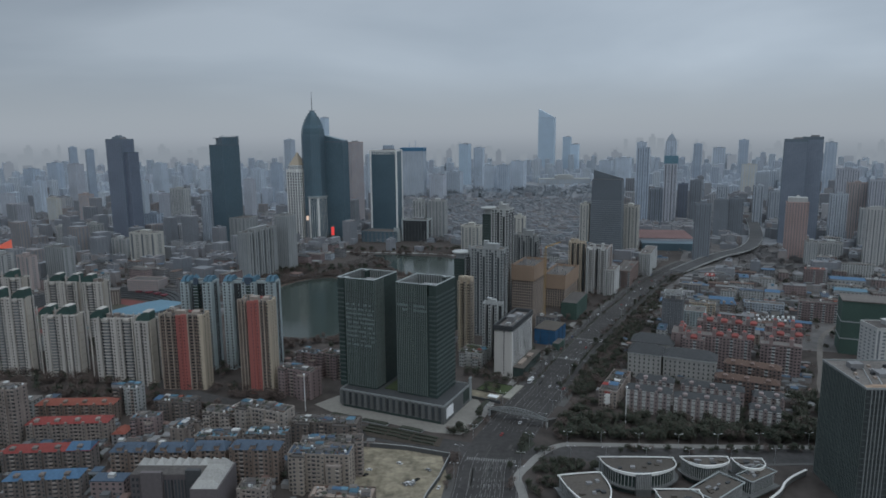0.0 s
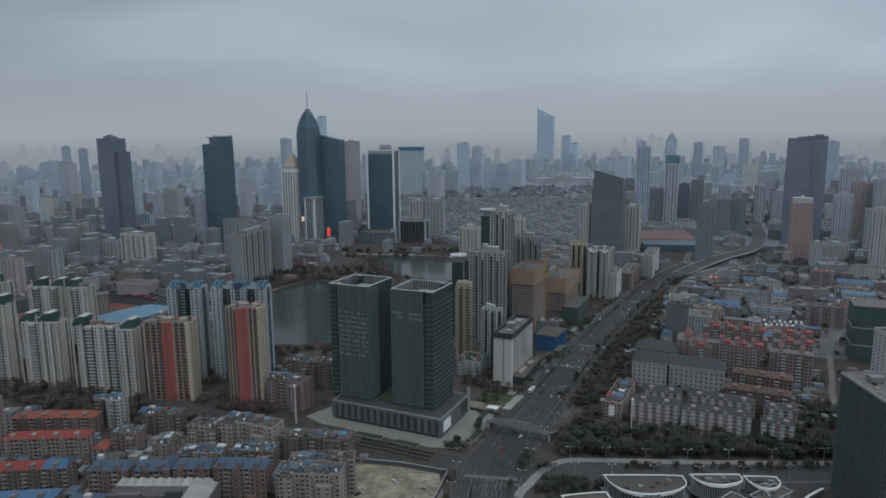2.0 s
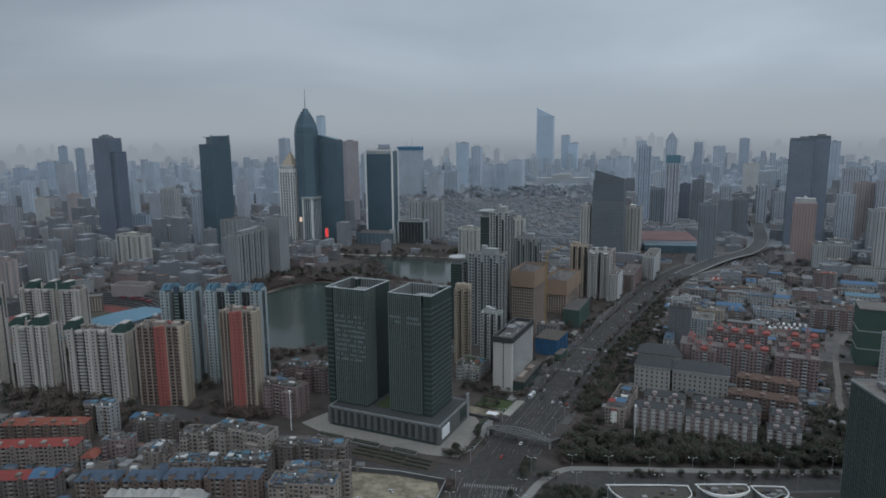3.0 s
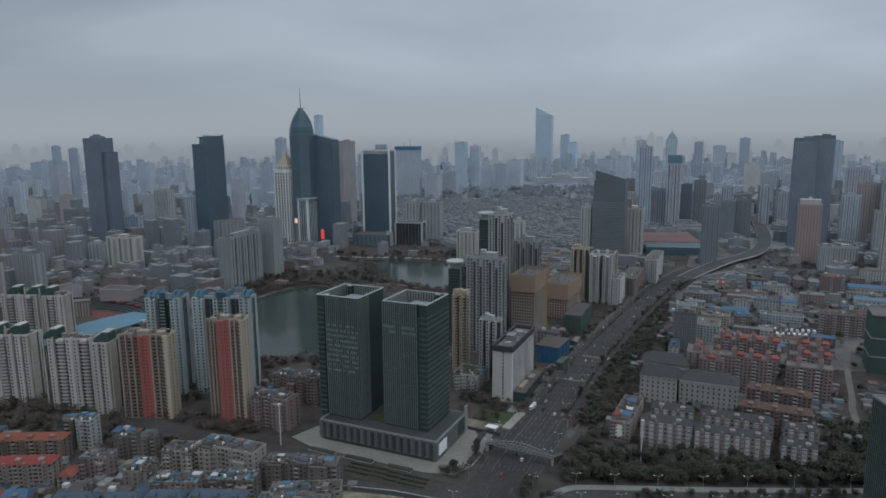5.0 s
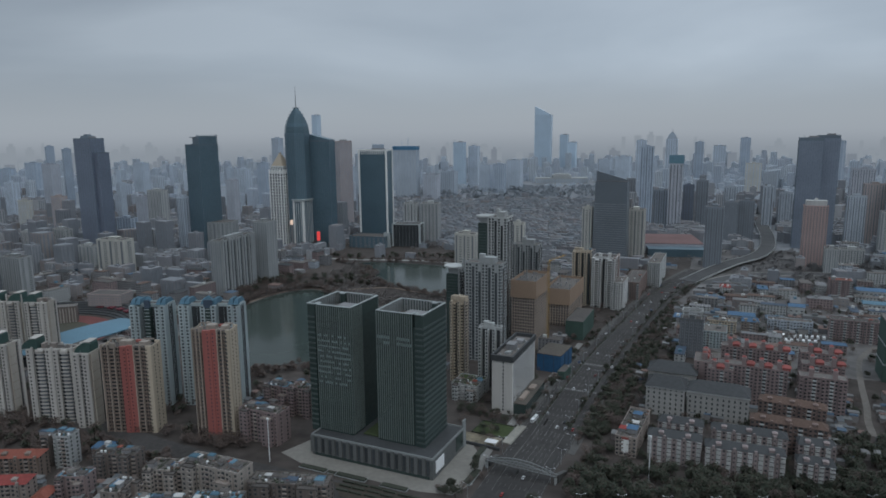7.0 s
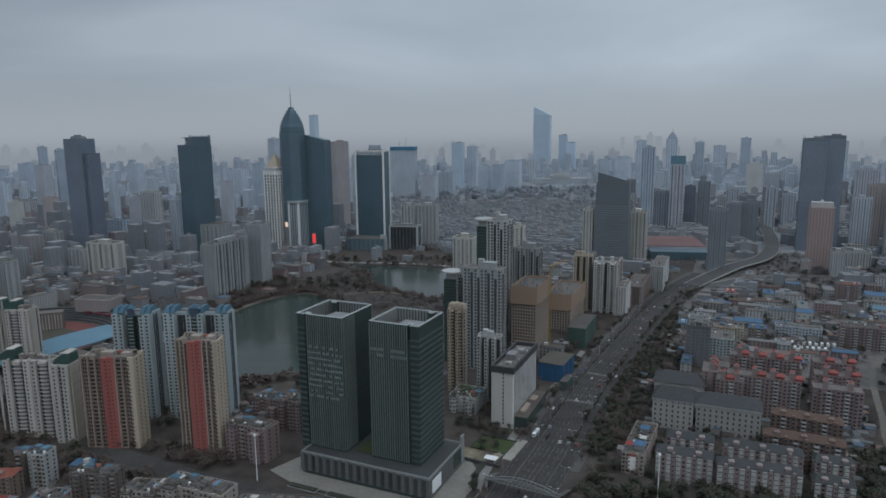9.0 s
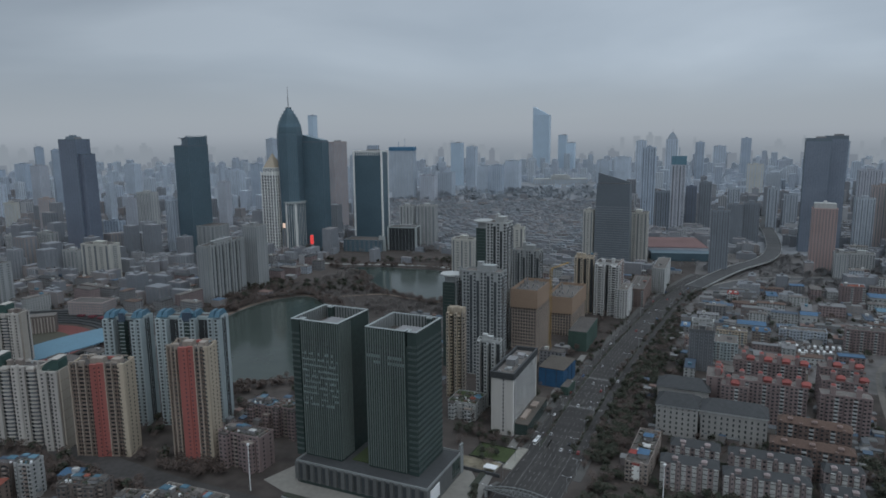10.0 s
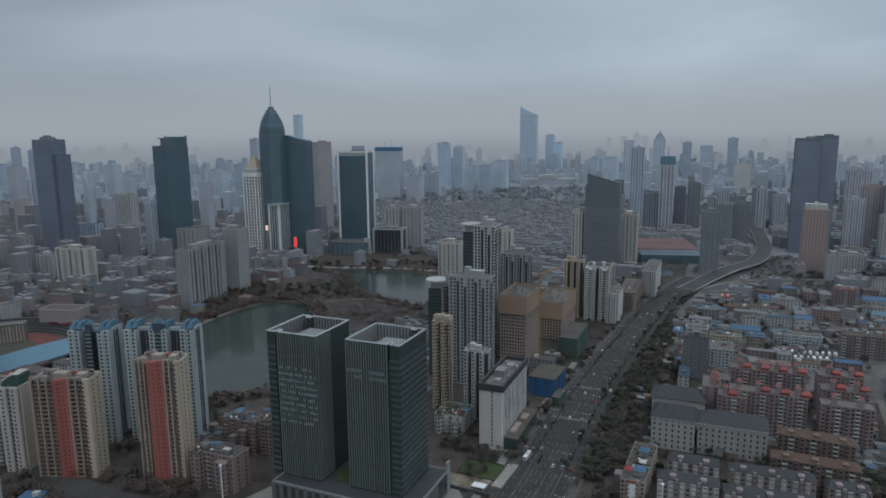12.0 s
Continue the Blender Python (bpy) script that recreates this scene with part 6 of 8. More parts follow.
for k, (x, y, w, d, yaw, kind) in enumerate(((128, 412, 49, 25, -2, "bowl"), (174, 417, 31, 15, -1, "bowl"), (201, 413, 20, 17, -4, "bowl"), (89, 383, 28, 40, 8, "bowl"), (141, 369, 27, 27, -2, "bowl"), (168, 386, 34, 18, 38, "box"), (199, 401, 26, 12, 32, "box"))):
    pavilion(x, y, w, d, 14, yaw, kind, k + 2)
fence = thing("site_wall", 0, 0, 0, 0, "curved low wall with a white coping", "wall")
YARDWALL = smooth([(200, 386), (214, 398), (221, 407), (230, 415), (244, 424)], 5)
part("wall", ribbon(Shape(), YARDWALL, -0.3, 0.3, 0, 3.6), STONE, fence)
part("coping", ribbon(Shape(), YARDWALL, -0.7, 0.7, 3.6, 4.1), BRIGHT, fence, "white coping")

# ------------------------------------------------------------------ old walk-up quarter in the foreground
row = 0
for args, wall, roof, tile, lb in (
    ((-297.7, 520.4, 62.2, 13, 17.0, 1), OLDBUFF, "hip", ROOFRUST, "buff walk-up block with orange tiled roof"),
    ((-284.5, 484.7, 60.1, 13, 17.0, 3), OLDPALE, "hip", ROOFRED, "pale walk-up block with faded red roof"),
    ((-273.3, 437.9, 59.6, 13, 17.5, 4), OLDGREY, "hip", ROOFRED, "grey walk-up block with red and blue roof sheets"),
    ((-255.0, 401.0, 46.0, 13, 17.0, 5), OLDGREY, "hip", ROOFBLUE, "grey walk-up block with blue sheet roof"),
    ((-325.8, 482.6, 16.3, 14, 44.8, -5), OLDPALE, "flat", None, "taller pale apartment block"),
    ((-362.5, 507.6, 23.4, 13, 37.2, -5), OLDPALE, "flat", None, "taller pale apartment block behind trees"),
    ((-259.5, 538.0, 11.5, 12, 23.5, -8), PALE, "flat", TEALROOF, "slim white block with a teal roof shed"),
    ((-272.5, 541.0, 7.0, 11, 22.0, -8), OLDGREY, "flat", None, "narrow grey block beside a white one"),
    ((-215.6, 522.3, 30.0, 12, 17.5, -5), OLDGREY, "flat", ROOFDARK, "dark grey slab with a bare roof"),
    ((-232.0, 497.0, 20.0, 12, 15.0, -3), PINK, "flat", ROOFSKY, "pinkish block with teal roof shed"),
    ((-196.0, 480.0, 20.0, 12, 15.5, 78), OLDPALE, "flat", None, "weathered narrow block between yards"),
    ((-210.5, 427.7, 25.5, 13, 22.0, -1), OLDBUFF, "shed", ROOFNAVY, "buff block with faded navy roof"),
    ((-182.4, 427.2, 21.5, 13, 22.0, -1), OLDBUFF, "shed", ROOFNAVY, "buff block with navy roof and dormers"),
    ((-158.4, 429.2, 23.0, 13, 22.0, -1), OLDBUFF, "shed", ROOFNAVY, "buff block under a navy roof"),
    ((-126.6, 425.4, 33.3, 13, 24.0, -4), OLDBUFF, "shed", ROOFNAVY, "tall buff block with navy roof"),
    ((-163.0, 458.0, 30.0, 14, 18.0, -2), OLDPALE, "flat", ROOFSKY, "low block with bright blue roof sheets"),
    ((-127.0, 456.0, 30.0, 14, 20.0, -4), OLDGREY, "flat", ROOFSKY, "grey block with blue sheds and planted roof"),
    ((-173.0, 500.0, 27.0, 15, 18.0, -10), OLDIVORY, "flat", None, "pale curved-front block with roof sheds"),
    ((-137.3, 488.1, 44.0, 15, 25.5, -22), OLDIVORY, "flat", None, "pale stepped block with balconies and roof terraces"),
    ((-81.2, 414.5, 40.3, 15, 25.8, -5), BUFF, "flat", ROOFNAVY, "brick-banded cream block with a blue-grey roof"),
    ((-77.0, 433.5, 41.4, 13, 24.0, 2), OLDPALE, "flat", None, "pale block with a cluttered roof"),
    ((-89.0, 480.0, 50.5, 15, 18.0, -7), OLDGREY, "flat", None, "grey block with rooftop plants"),
    ((-119.5, 392.0, 18.0, 14, 14.0, -1), OLDPALE, "flat", ROOFPALE, "low block with a pale roof and a blue shed"),
    ((-63.2, 385.0, 39.0, 14, 12.0, -5), OLDBUFF, "flat", RAWCONC, "low block with a bare tan roof"),
    ((-129.2, 576.5, 35.7, 15, 24.4, -24), PINK, "flat", None, "pinkish block near the lake"),
    ((-106.3, 624.5, 24.4, 15, 22.6, -24), PINK, "flat", None, "pinkish stepped block near the lake"),
    ((-131.2, 644.0, 25.7, 15, 17.4, -24), PINK, "flat", TEALROOF, "pinkish low block with teal roof near the lake"),
):
    row += 1
    x, y, w, d, h, yaw = args
    wb = walkup(x, y, w, d, h, yaw, wall, lb, roof, tile, seed=row, glazed=False)
    if "blue roof sheets" in lb and roof == "hip":
        part("roof_sheet", Shape().hip(15, 12.4, h + 0.5, 3.8, 0.7, 0.8, w / 2 - 8), ROOFBLUE, wb, "blue sheet over the end of the roof")
# modern block with a white folded roof
fold = thing("school_block", -167, 398, 0, -1, "mauve-grey block with white folded roof edges", "school building")
claim(fold.location.x, fold.location.y, 36)
MAUVECLAD = mat("mauve_grey_cladding", (0.118, 0.104, 0.106), 0.8, grain=0.5, vary=0.2)
part("wall", Shape().box(0, 0, 0, 56, 20, 23), MAUVECLAD, fold)
part("wing", Shape().box(24, -9, 0, 17, 34, 22.5), MAUVECLAD, fold)
part("stair_tower", Shape().box(-14, -10.5, 0, 13, 3, 25.5), MAUVECLAD, fold)
part("stair_tower", Shape().box(12, -10.5, 0, 9, 3, 27), ROOFDARK, fold)
part("roof", Shape().box(0, 0, 23, 55.6, 19.6, 0.3), ROOF, fold)
foldmetal = mat("weathered_white_sheet", (0.33, 0.325, 0.31), 0.6, grain=0.8, vary=0.25)
for k in range(10):
    part("roof_fold", Shape().hip(5.2, 8, 23.3, 3.6, 0.2, 0.02, -25.5 + 5.6 * k, 6.0), foldmetal, fold, "white folded roof bay")
for k in range(5):
    part("roof_fold", Shape().hip(15, 5.6, 22.8, 4.2, 0.3, 0.6, 24, -23 + 6.6 * k), foldmetal, fold, "white folded roof bay")
for k in range(8):
    part("tall_window", Shape().box(-5 + 2.1 * k - 1, -10, 3, 1.2, 0.4, 17), GLASS, fold)
for k in range(4):
    for f in range(5):
        part("window", Shape().box(-26 + 2.6 * k, -10, 3 + 4 * f, 1.4, 0.4, 2.0), GLASS, fold)

# ------------------------------------------------------------------ towers across the lake and beyond
slt = office(-646.0, 1371.0, 43.0, 30.0, 222.0, -24, SHADEGLASS, FARRIB, "tall slate blue glass tower with a lower shoulder", cols=7, fin=0.3, crown=2)
part("shoulder", Shape().box(25.5, 2, 0, 15, 25, 196), SHADEGLASS, slt)
part("shoulder_roof", parapet(15.2, 25.2, 196, 1.4, 0.6, 25.5, 2), FARRIB, slt)
part("plant_room", Shape().box(-2, 0, 222, 22, 16, 6, top=0.85).box(-2, 0, 228, 10, 8, 2.5), FARRIB, slt)
tq = -445.4, 1397.3, 32.8, 50.9, 208.7, -24
tqo = office(*tq, BLUEGLASS, FARRIB, "dark teal glass tower with a slanting open crown", cols=8, fin=0.3, crown=2)
tw, td = tq[2], tq[3]
crownwork = Shape()
for k in range(9):
    a = tw * (0.02 + 0.06 * k)
    z = 3 + 15 * min(1.0, (k / 6) ** 0.8)
    for c in (-td * 0.48, td * 0.48):
        crownwork.box(a, c, 0, 0.7, 0.7, z)
for c in (-td * 0.48, td * 0.48):
    for k in range(3):
        crownwork.box(tw * (0.36 - 0.02 * k), c, 4 + 4.6 * k, tw * (0.3 - 0.06 * k), 0.6, 0.6)
for k in range(10):
    crownwork.box(tw * 0.49, -td * 0.48 + td * 0.96 * k / 9, 0, 0.7, 0.7, 18)
part("crown_frame", crownwork, FARRIB, tqo, "slanting open lattice of the crown").location.z = tq[4] + 1
part("crown_glass", Shape().prism(rect(tw * 0.30, td * 0.9, tw * 0.34), 0, 0, tilt=lambda a, c: 3 + (a - tw * 0.19) * 1.3), BLUEGLASS, tqo).location.z = tq[4] + 1
part("core", Shape().box(-tw * 0.2, 0, 0, tw * 0.34, td * 0.4, 13).box(-tw * 0.24, 0, 13, tw * 0.56, td * 0.5, 1.2), FARRIB, tqo).location.z = tq[4] + 1
# white tower with a pyramid
wp = -311.9, 1464.7, 7.3, 65.1, 154.6, -24
wx, wy, wh = wp[0], wp[1], wp[4]
pyr = thing("pyramid_tower", wx, wy, 0, -24, "white office tower with window grid and a pyramid roof", "office tower")
claim(wx, wy, 40)
ws = 33
part("wall", Shape().box(0, 0, 0, ws, ws, wh), BRIGHT, pyr)
part("upper_wall", Shape().box(0, 0, wh, ws * 0.86, ws * 0.86, 10), BRIGHT, pyr)
pg = Shape()
for face in "FR":
    panes(pg, ws, ws, face, 6, 6, int(wh / 6) - 1, 5, ws / 5 * 0.62, 4.4)
for face in "BL":
    panes(pg, ws, ws, face, 6, 6, int(wh / 6) - 1, 8, ws / 8 * 0.34, 2.6)
part("glazing", pg, NEARPANE, pyr, "dark windows in a grid", "stuff")
for k in range(6):
    q = -ws / 2 + ws * k / 5
    part("pier", Shape().box(q, -ws / 2 - 0.4, 0, 1.7, 1.2, wh + 3), BRIGHT, pyr)
    part("pier", Shape().box(ws / 2 + 0.4, q, 0, 1.2, 1.7, wh + 3), BRIGHT, pyr)
part("upper_glazing", panes(Shape(), ws * 0.86, ws * 0.86, "FR", wh, 10, 1, 7, 2.0, 7.5, sill=1.2), NEARPANE, pyr, "tall dark windows under the roof", "stuff")
part("pyramid_roof", Shape().box(0, 0, wh + 10, ws * 0.80, ws * 0.80, 27, top=0.03), CREAM, pyr, "pale stone pyramid")
b = -263.3, 1458.6, 21.4, 52.1, 94.7, -24
bo = office(*b, BLUEGLASS, BRIGHT, "white-framed office block with glass front and roof slab", cols=4, fin=0.9, crown=3, edge=BRIGHT)
part("slab", Shape().box(0, 0, 0, b[2] + 6, b[3] + 6, 3).box(0, 0, 3, 10, 10, 6), COPING, bo, "pale overhanging roof slab").location.z = b[4] + 1
scr = thing("advert_screen", -234, 1431, 0, -3, "lit red advertising screen on a facade", "screen")
part("panel", Shape().box(0, -6, 17, 6.4, 0.6, 18), REDSCREEN, scr)
part("post", Shape().box(0, -5, 0, 6, 1, 37), GREYW, scr)
scr = thing("advert_screen", -286.5, 1431, 0, -3, "lit pale advertising screen on a facade", "screen")
part("panel", Shape().box(0, -6, 49.5, 5.2, 0.6, 9.5), PALESCREEN, scr)
part("post", Shape().box(0, -5, 0, 4, 1, 58), GREYW, scr)
# spire tower
sx, sy, sw, sd, shh, syaw = -275.8, 1462.0, 41.0, 17.7, 229.3, -24
sp = thing("spire_tower", sx, sy, 0, syaw, "blue glass skyscraper with a pointed stepped crown and spire", "skyscraper")
claim(sx, sy, 45)
sw *= 1.12
octo = [(sw / 2 * math.cos(math.pi / 8 + k * math.pi / 4) * 1.08, sw / 2 * math.sin(math.pi / 8 + k * math.pi / 4) * 1.08) for k in range(8)]
part("glass_body", Shape().prism(octo, 0, shh), BLUEGLASS, sp)
sw_ribs = Shape()
for k in range(8):
    p, q = octo[k], octo[(k + 1) % 8]
    for t in range(5):
        sw_ribs.box(p[0] + (q[0] - p[0]) * t / 5, p[1] + (q[1] - p[1]) * t / 5, 0, 0.5, 0.5, shh)
part("ribwork", sw_ribs, FARRIB, sp, "upright facade ribs", "stuff")
z, q = shh, 1.0
for k in range(8):
    nq = math.cos((k + 1) / 8 * math.pi / 2 * 0.93)
    part("crown_step", Shape().prism([(p[0] * q, p[1] * q) for p in octo], z + 0.05, z + 5.6, scale=(nq / q) ** 0.35).prism([(p[0] * q * 0.97, p[1] * q * 0.97) for p in octo], z + 5.6, z + 6.2), BLUEGLASS, sp)
    z, q = z + 6.2, nq * 0.985
part("spire", Shape().tube((0, 0, z - 1), (0, 0, z + 40), 1.3, 8, 0.35), STEEL, sp, "thin steel spire")
slab_top = -228.6, 1460.7, 48.3, 17.5, 212.4, -24
slo = office(*slab_top, BLUEGLASS, FARRIB, "broad blue glass slab tower beside the spire", cols=10, fin=0.3, crown=3)
part("crown_slope", Shape().prism(rect(slab_top[2], slab_top[3]), 0.4, 0, tilt=lambda a, c: 9 - a * 0.22), BLUEGLASS, slo).location.z = slab_top[4]
office(-221.3, 1725.0, 15.4, 56.2, 207.8, -24, MAUVE, ROSE, "pinkish slim office tower with upright ribs", cols=6, fin=0.8, crown=2)
gw = -126.8, 1539.3, 59.9, 29.1, 190.6, -14
gwo = office(gw[0], gw[1], gw[2], 40, gw[4], gw[5], BLUEGLASS, BRIGHT, "blue glass tower with white corner piers and crown teeth", cols=14, fin=0.0, crown=3, edge=BRIGHT)
for k in range(13):
    part("tooth", Shape().box(-gw[2] / 2 + gw[2] * (k + 0.5) / 13, -20.6, -7, 1.6, 0.8, 7), BRIGHT, gwo).location.z = gw[4]
part("beam", Shape().box(0, -20.6, 0, gw[2], 1.0, 3), BRIGHT, gwo).location.z = gw[4]
part("plant_room", Shape().box(6, 0, 1, 22, 14, 12), SLATE, gwo).location.z = gw[4]
# low waterfront buildings
block(-132.1, 1455.2, 76.1, 49.8, 21.9, -14, BLUEGLASS, "low blue-fronted waterfront building", "waterfront_block", 8, strip=False, cap=False)
office(-56.4, 1454.9, 56.3, 30.3, 45.3, -14, GLASS, COPING, "dark glass box with a pale frame by the lake", cols=8, fin=0.2, crown=2, edge=COPING)
wall = thing("sloped_sign_wall", -99, 1437, 0, -14, "pale sloping slab wall by the water", "wall")
part("slab", Shape().box(0, 0, 0, 16, 6, 30, top=0.75), COPING, wall)
for args, m, cols in (((-51.1, 1512.2, 27.7, 23.1, 81.3, -14), PALE, 4), ((-10.5, 1511.5, 38.3, 24.1, 81.1, -14), PALE, 5), ((-104.1, 2470.5, 84.5, 41.2, 53.0, -14), BROWN, 7)):
    block(*args, m, "pale apartment tower behind the waterfront", cols=cols, group="waterfront apartments")
nbo = office(-102.6, 2426.2, 82.9, 38.3, 167.1, -14, STEELBLUE, SLATE, "grey tower under construction with blue netting on top", cols=8, fin=1.2, crown=1)
nb = -102.6, 2426.2, 82.9, 38.3, 167.1, -14
part("netting", Shape().box(0, 0, 0.5, nb[2] + 2, nb[3] + 2, 12), mat("blue_netting", (0.07, 0.17, 0.27), 0.9), nbo).location.z = nb[4]
part("hoist_mast", Shape().tube((8, 0, 12), (8, 0, 40), 0.8, 4).tube((-14, 0, 12), (-14, 0, 30), 0.8, 4), SLATE, nbo).location.z = nb[4]
# middle distance, west
block(-424.0, 1392.0, 68.0, 40.0, 62.0, -10, MIDGREY, "broad grey block with a flat roof", "slab_block", 8, cap=False)
block(-299.5, 1081.0, 18.0, 86.0, 79.0, -18, MIDGREY, "grey apartment slab with upright ribs", cols=5)
block(-268.0, 1142.0, 26.8, 24.0, 94.0, -24, MIDGREY, "dark mauve apartment tower", cols=7)
block(-538.0, 1213.0, 54.0, 24.0, 57.0, -15, IVORY, "cream twin-bodied apartment tower", cols=5)
block(-602.0, 1250.0, 31.0, 16.0, 41.0, -15, PALE, "low grey apartment tower with windows", cols=4)
block(-481.6, 1381.7, 15.7, 20.0, 110.4, -24, BLUEGREY, "grey-blue office block by the teal tower", cols=4)
block(-624.8, 1447.3, 39.0, 12.6, 63.5, -24, SLATE, "slate blue office block with plain front", cols=5, strip=False)
block(-606.8, 1048.1, 42.9, 12.5, 58.3, -24, MIDGREY, "grey ribbed office block", cols=9)
block(-620.4, 988.2, 28.4, 10.0, 55.4, -24, ROSE, "mauve tower with blank side wall", cols=3)
block(-659.9, 991.5, 33.3, 12.0, 58.0, -24, PALE, "grey ribbed apartment tower beside the sports ground", cols=5)

# plainer towers of the middle distance
block(-802.3, 1409.4, 24.6, 11.4, 43.1, -24, PALE, "pale grey tower of the middle distance", cols=5, group="distant towers")
block(-771.1, 1408.2, 25.8, 11.7, 45.4, -24, PALE, "pale grey tower of the middle distance", cols=6, group="distant towers")
block(-727.6, 1395.7, 38.1, 15.0, 49.6, -24, PALE, "pale grey tower of the middle distance", cols=8, group="distant towers")
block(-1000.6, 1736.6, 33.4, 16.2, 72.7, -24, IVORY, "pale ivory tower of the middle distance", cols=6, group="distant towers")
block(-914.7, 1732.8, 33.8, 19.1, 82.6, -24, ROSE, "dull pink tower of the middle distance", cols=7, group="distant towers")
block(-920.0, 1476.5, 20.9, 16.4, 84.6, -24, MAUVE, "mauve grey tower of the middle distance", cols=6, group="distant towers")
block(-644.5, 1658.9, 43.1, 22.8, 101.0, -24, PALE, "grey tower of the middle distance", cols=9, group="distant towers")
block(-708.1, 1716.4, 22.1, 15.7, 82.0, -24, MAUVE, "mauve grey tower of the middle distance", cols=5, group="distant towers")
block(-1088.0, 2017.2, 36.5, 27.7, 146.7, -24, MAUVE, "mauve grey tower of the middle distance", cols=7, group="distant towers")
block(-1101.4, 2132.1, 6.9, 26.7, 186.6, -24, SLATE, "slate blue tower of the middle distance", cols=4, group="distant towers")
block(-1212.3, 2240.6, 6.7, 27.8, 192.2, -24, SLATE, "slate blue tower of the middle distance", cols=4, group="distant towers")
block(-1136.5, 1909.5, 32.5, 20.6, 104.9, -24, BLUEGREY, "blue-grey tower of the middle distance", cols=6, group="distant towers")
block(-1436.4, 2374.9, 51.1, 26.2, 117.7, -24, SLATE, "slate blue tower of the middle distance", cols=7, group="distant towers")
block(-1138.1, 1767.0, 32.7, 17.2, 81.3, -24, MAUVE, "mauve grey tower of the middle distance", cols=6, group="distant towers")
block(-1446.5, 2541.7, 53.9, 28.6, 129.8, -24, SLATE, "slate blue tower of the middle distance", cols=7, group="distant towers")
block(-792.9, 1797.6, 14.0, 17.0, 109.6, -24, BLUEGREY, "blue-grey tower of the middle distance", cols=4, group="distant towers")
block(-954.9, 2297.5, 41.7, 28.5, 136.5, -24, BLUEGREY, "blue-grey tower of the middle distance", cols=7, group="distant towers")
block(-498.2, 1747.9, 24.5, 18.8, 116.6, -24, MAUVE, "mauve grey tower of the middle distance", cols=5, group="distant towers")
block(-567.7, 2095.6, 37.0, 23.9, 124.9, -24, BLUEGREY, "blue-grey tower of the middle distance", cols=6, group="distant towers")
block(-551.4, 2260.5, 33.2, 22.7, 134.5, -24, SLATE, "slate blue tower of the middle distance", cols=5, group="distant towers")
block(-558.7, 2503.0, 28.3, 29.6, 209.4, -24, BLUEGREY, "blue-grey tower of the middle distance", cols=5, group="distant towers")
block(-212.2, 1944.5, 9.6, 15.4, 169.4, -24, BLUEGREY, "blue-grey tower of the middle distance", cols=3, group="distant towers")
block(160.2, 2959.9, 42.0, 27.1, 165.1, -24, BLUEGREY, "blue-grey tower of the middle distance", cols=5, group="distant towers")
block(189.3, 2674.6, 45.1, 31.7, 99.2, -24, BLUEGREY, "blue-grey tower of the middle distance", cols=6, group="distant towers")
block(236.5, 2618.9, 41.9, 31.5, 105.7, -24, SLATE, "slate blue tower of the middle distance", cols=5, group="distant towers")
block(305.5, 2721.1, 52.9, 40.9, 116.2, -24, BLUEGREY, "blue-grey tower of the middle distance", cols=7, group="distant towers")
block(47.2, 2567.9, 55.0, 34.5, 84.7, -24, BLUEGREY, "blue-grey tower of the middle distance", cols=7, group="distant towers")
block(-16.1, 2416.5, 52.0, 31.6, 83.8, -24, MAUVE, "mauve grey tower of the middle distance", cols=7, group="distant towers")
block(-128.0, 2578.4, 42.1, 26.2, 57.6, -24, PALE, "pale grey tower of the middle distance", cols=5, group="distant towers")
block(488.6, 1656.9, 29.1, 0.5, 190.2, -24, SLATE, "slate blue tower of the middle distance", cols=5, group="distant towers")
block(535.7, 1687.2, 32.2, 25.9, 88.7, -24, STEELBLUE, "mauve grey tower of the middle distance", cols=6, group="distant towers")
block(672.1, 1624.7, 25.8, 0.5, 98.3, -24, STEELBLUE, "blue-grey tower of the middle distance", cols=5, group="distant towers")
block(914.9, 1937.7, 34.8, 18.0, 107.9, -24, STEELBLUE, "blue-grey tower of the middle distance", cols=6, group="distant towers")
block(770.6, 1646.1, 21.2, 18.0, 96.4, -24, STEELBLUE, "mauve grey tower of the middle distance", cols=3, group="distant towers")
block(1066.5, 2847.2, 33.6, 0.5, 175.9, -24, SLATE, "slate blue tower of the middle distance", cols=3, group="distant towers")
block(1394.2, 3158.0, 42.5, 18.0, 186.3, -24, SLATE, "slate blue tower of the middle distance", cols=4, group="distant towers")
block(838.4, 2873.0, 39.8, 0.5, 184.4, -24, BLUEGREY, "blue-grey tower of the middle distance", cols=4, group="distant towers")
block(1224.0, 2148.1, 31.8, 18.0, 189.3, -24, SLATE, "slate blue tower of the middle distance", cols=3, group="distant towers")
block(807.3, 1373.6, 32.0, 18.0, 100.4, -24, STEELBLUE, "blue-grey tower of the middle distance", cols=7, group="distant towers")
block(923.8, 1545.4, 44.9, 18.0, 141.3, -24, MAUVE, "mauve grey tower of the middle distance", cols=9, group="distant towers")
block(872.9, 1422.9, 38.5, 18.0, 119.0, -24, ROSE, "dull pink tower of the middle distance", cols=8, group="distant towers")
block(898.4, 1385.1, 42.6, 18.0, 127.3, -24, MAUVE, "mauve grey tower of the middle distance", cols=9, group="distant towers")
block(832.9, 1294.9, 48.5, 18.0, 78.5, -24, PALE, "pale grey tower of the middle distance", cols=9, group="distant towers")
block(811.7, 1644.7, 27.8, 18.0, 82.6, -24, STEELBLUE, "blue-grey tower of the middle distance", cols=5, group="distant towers")
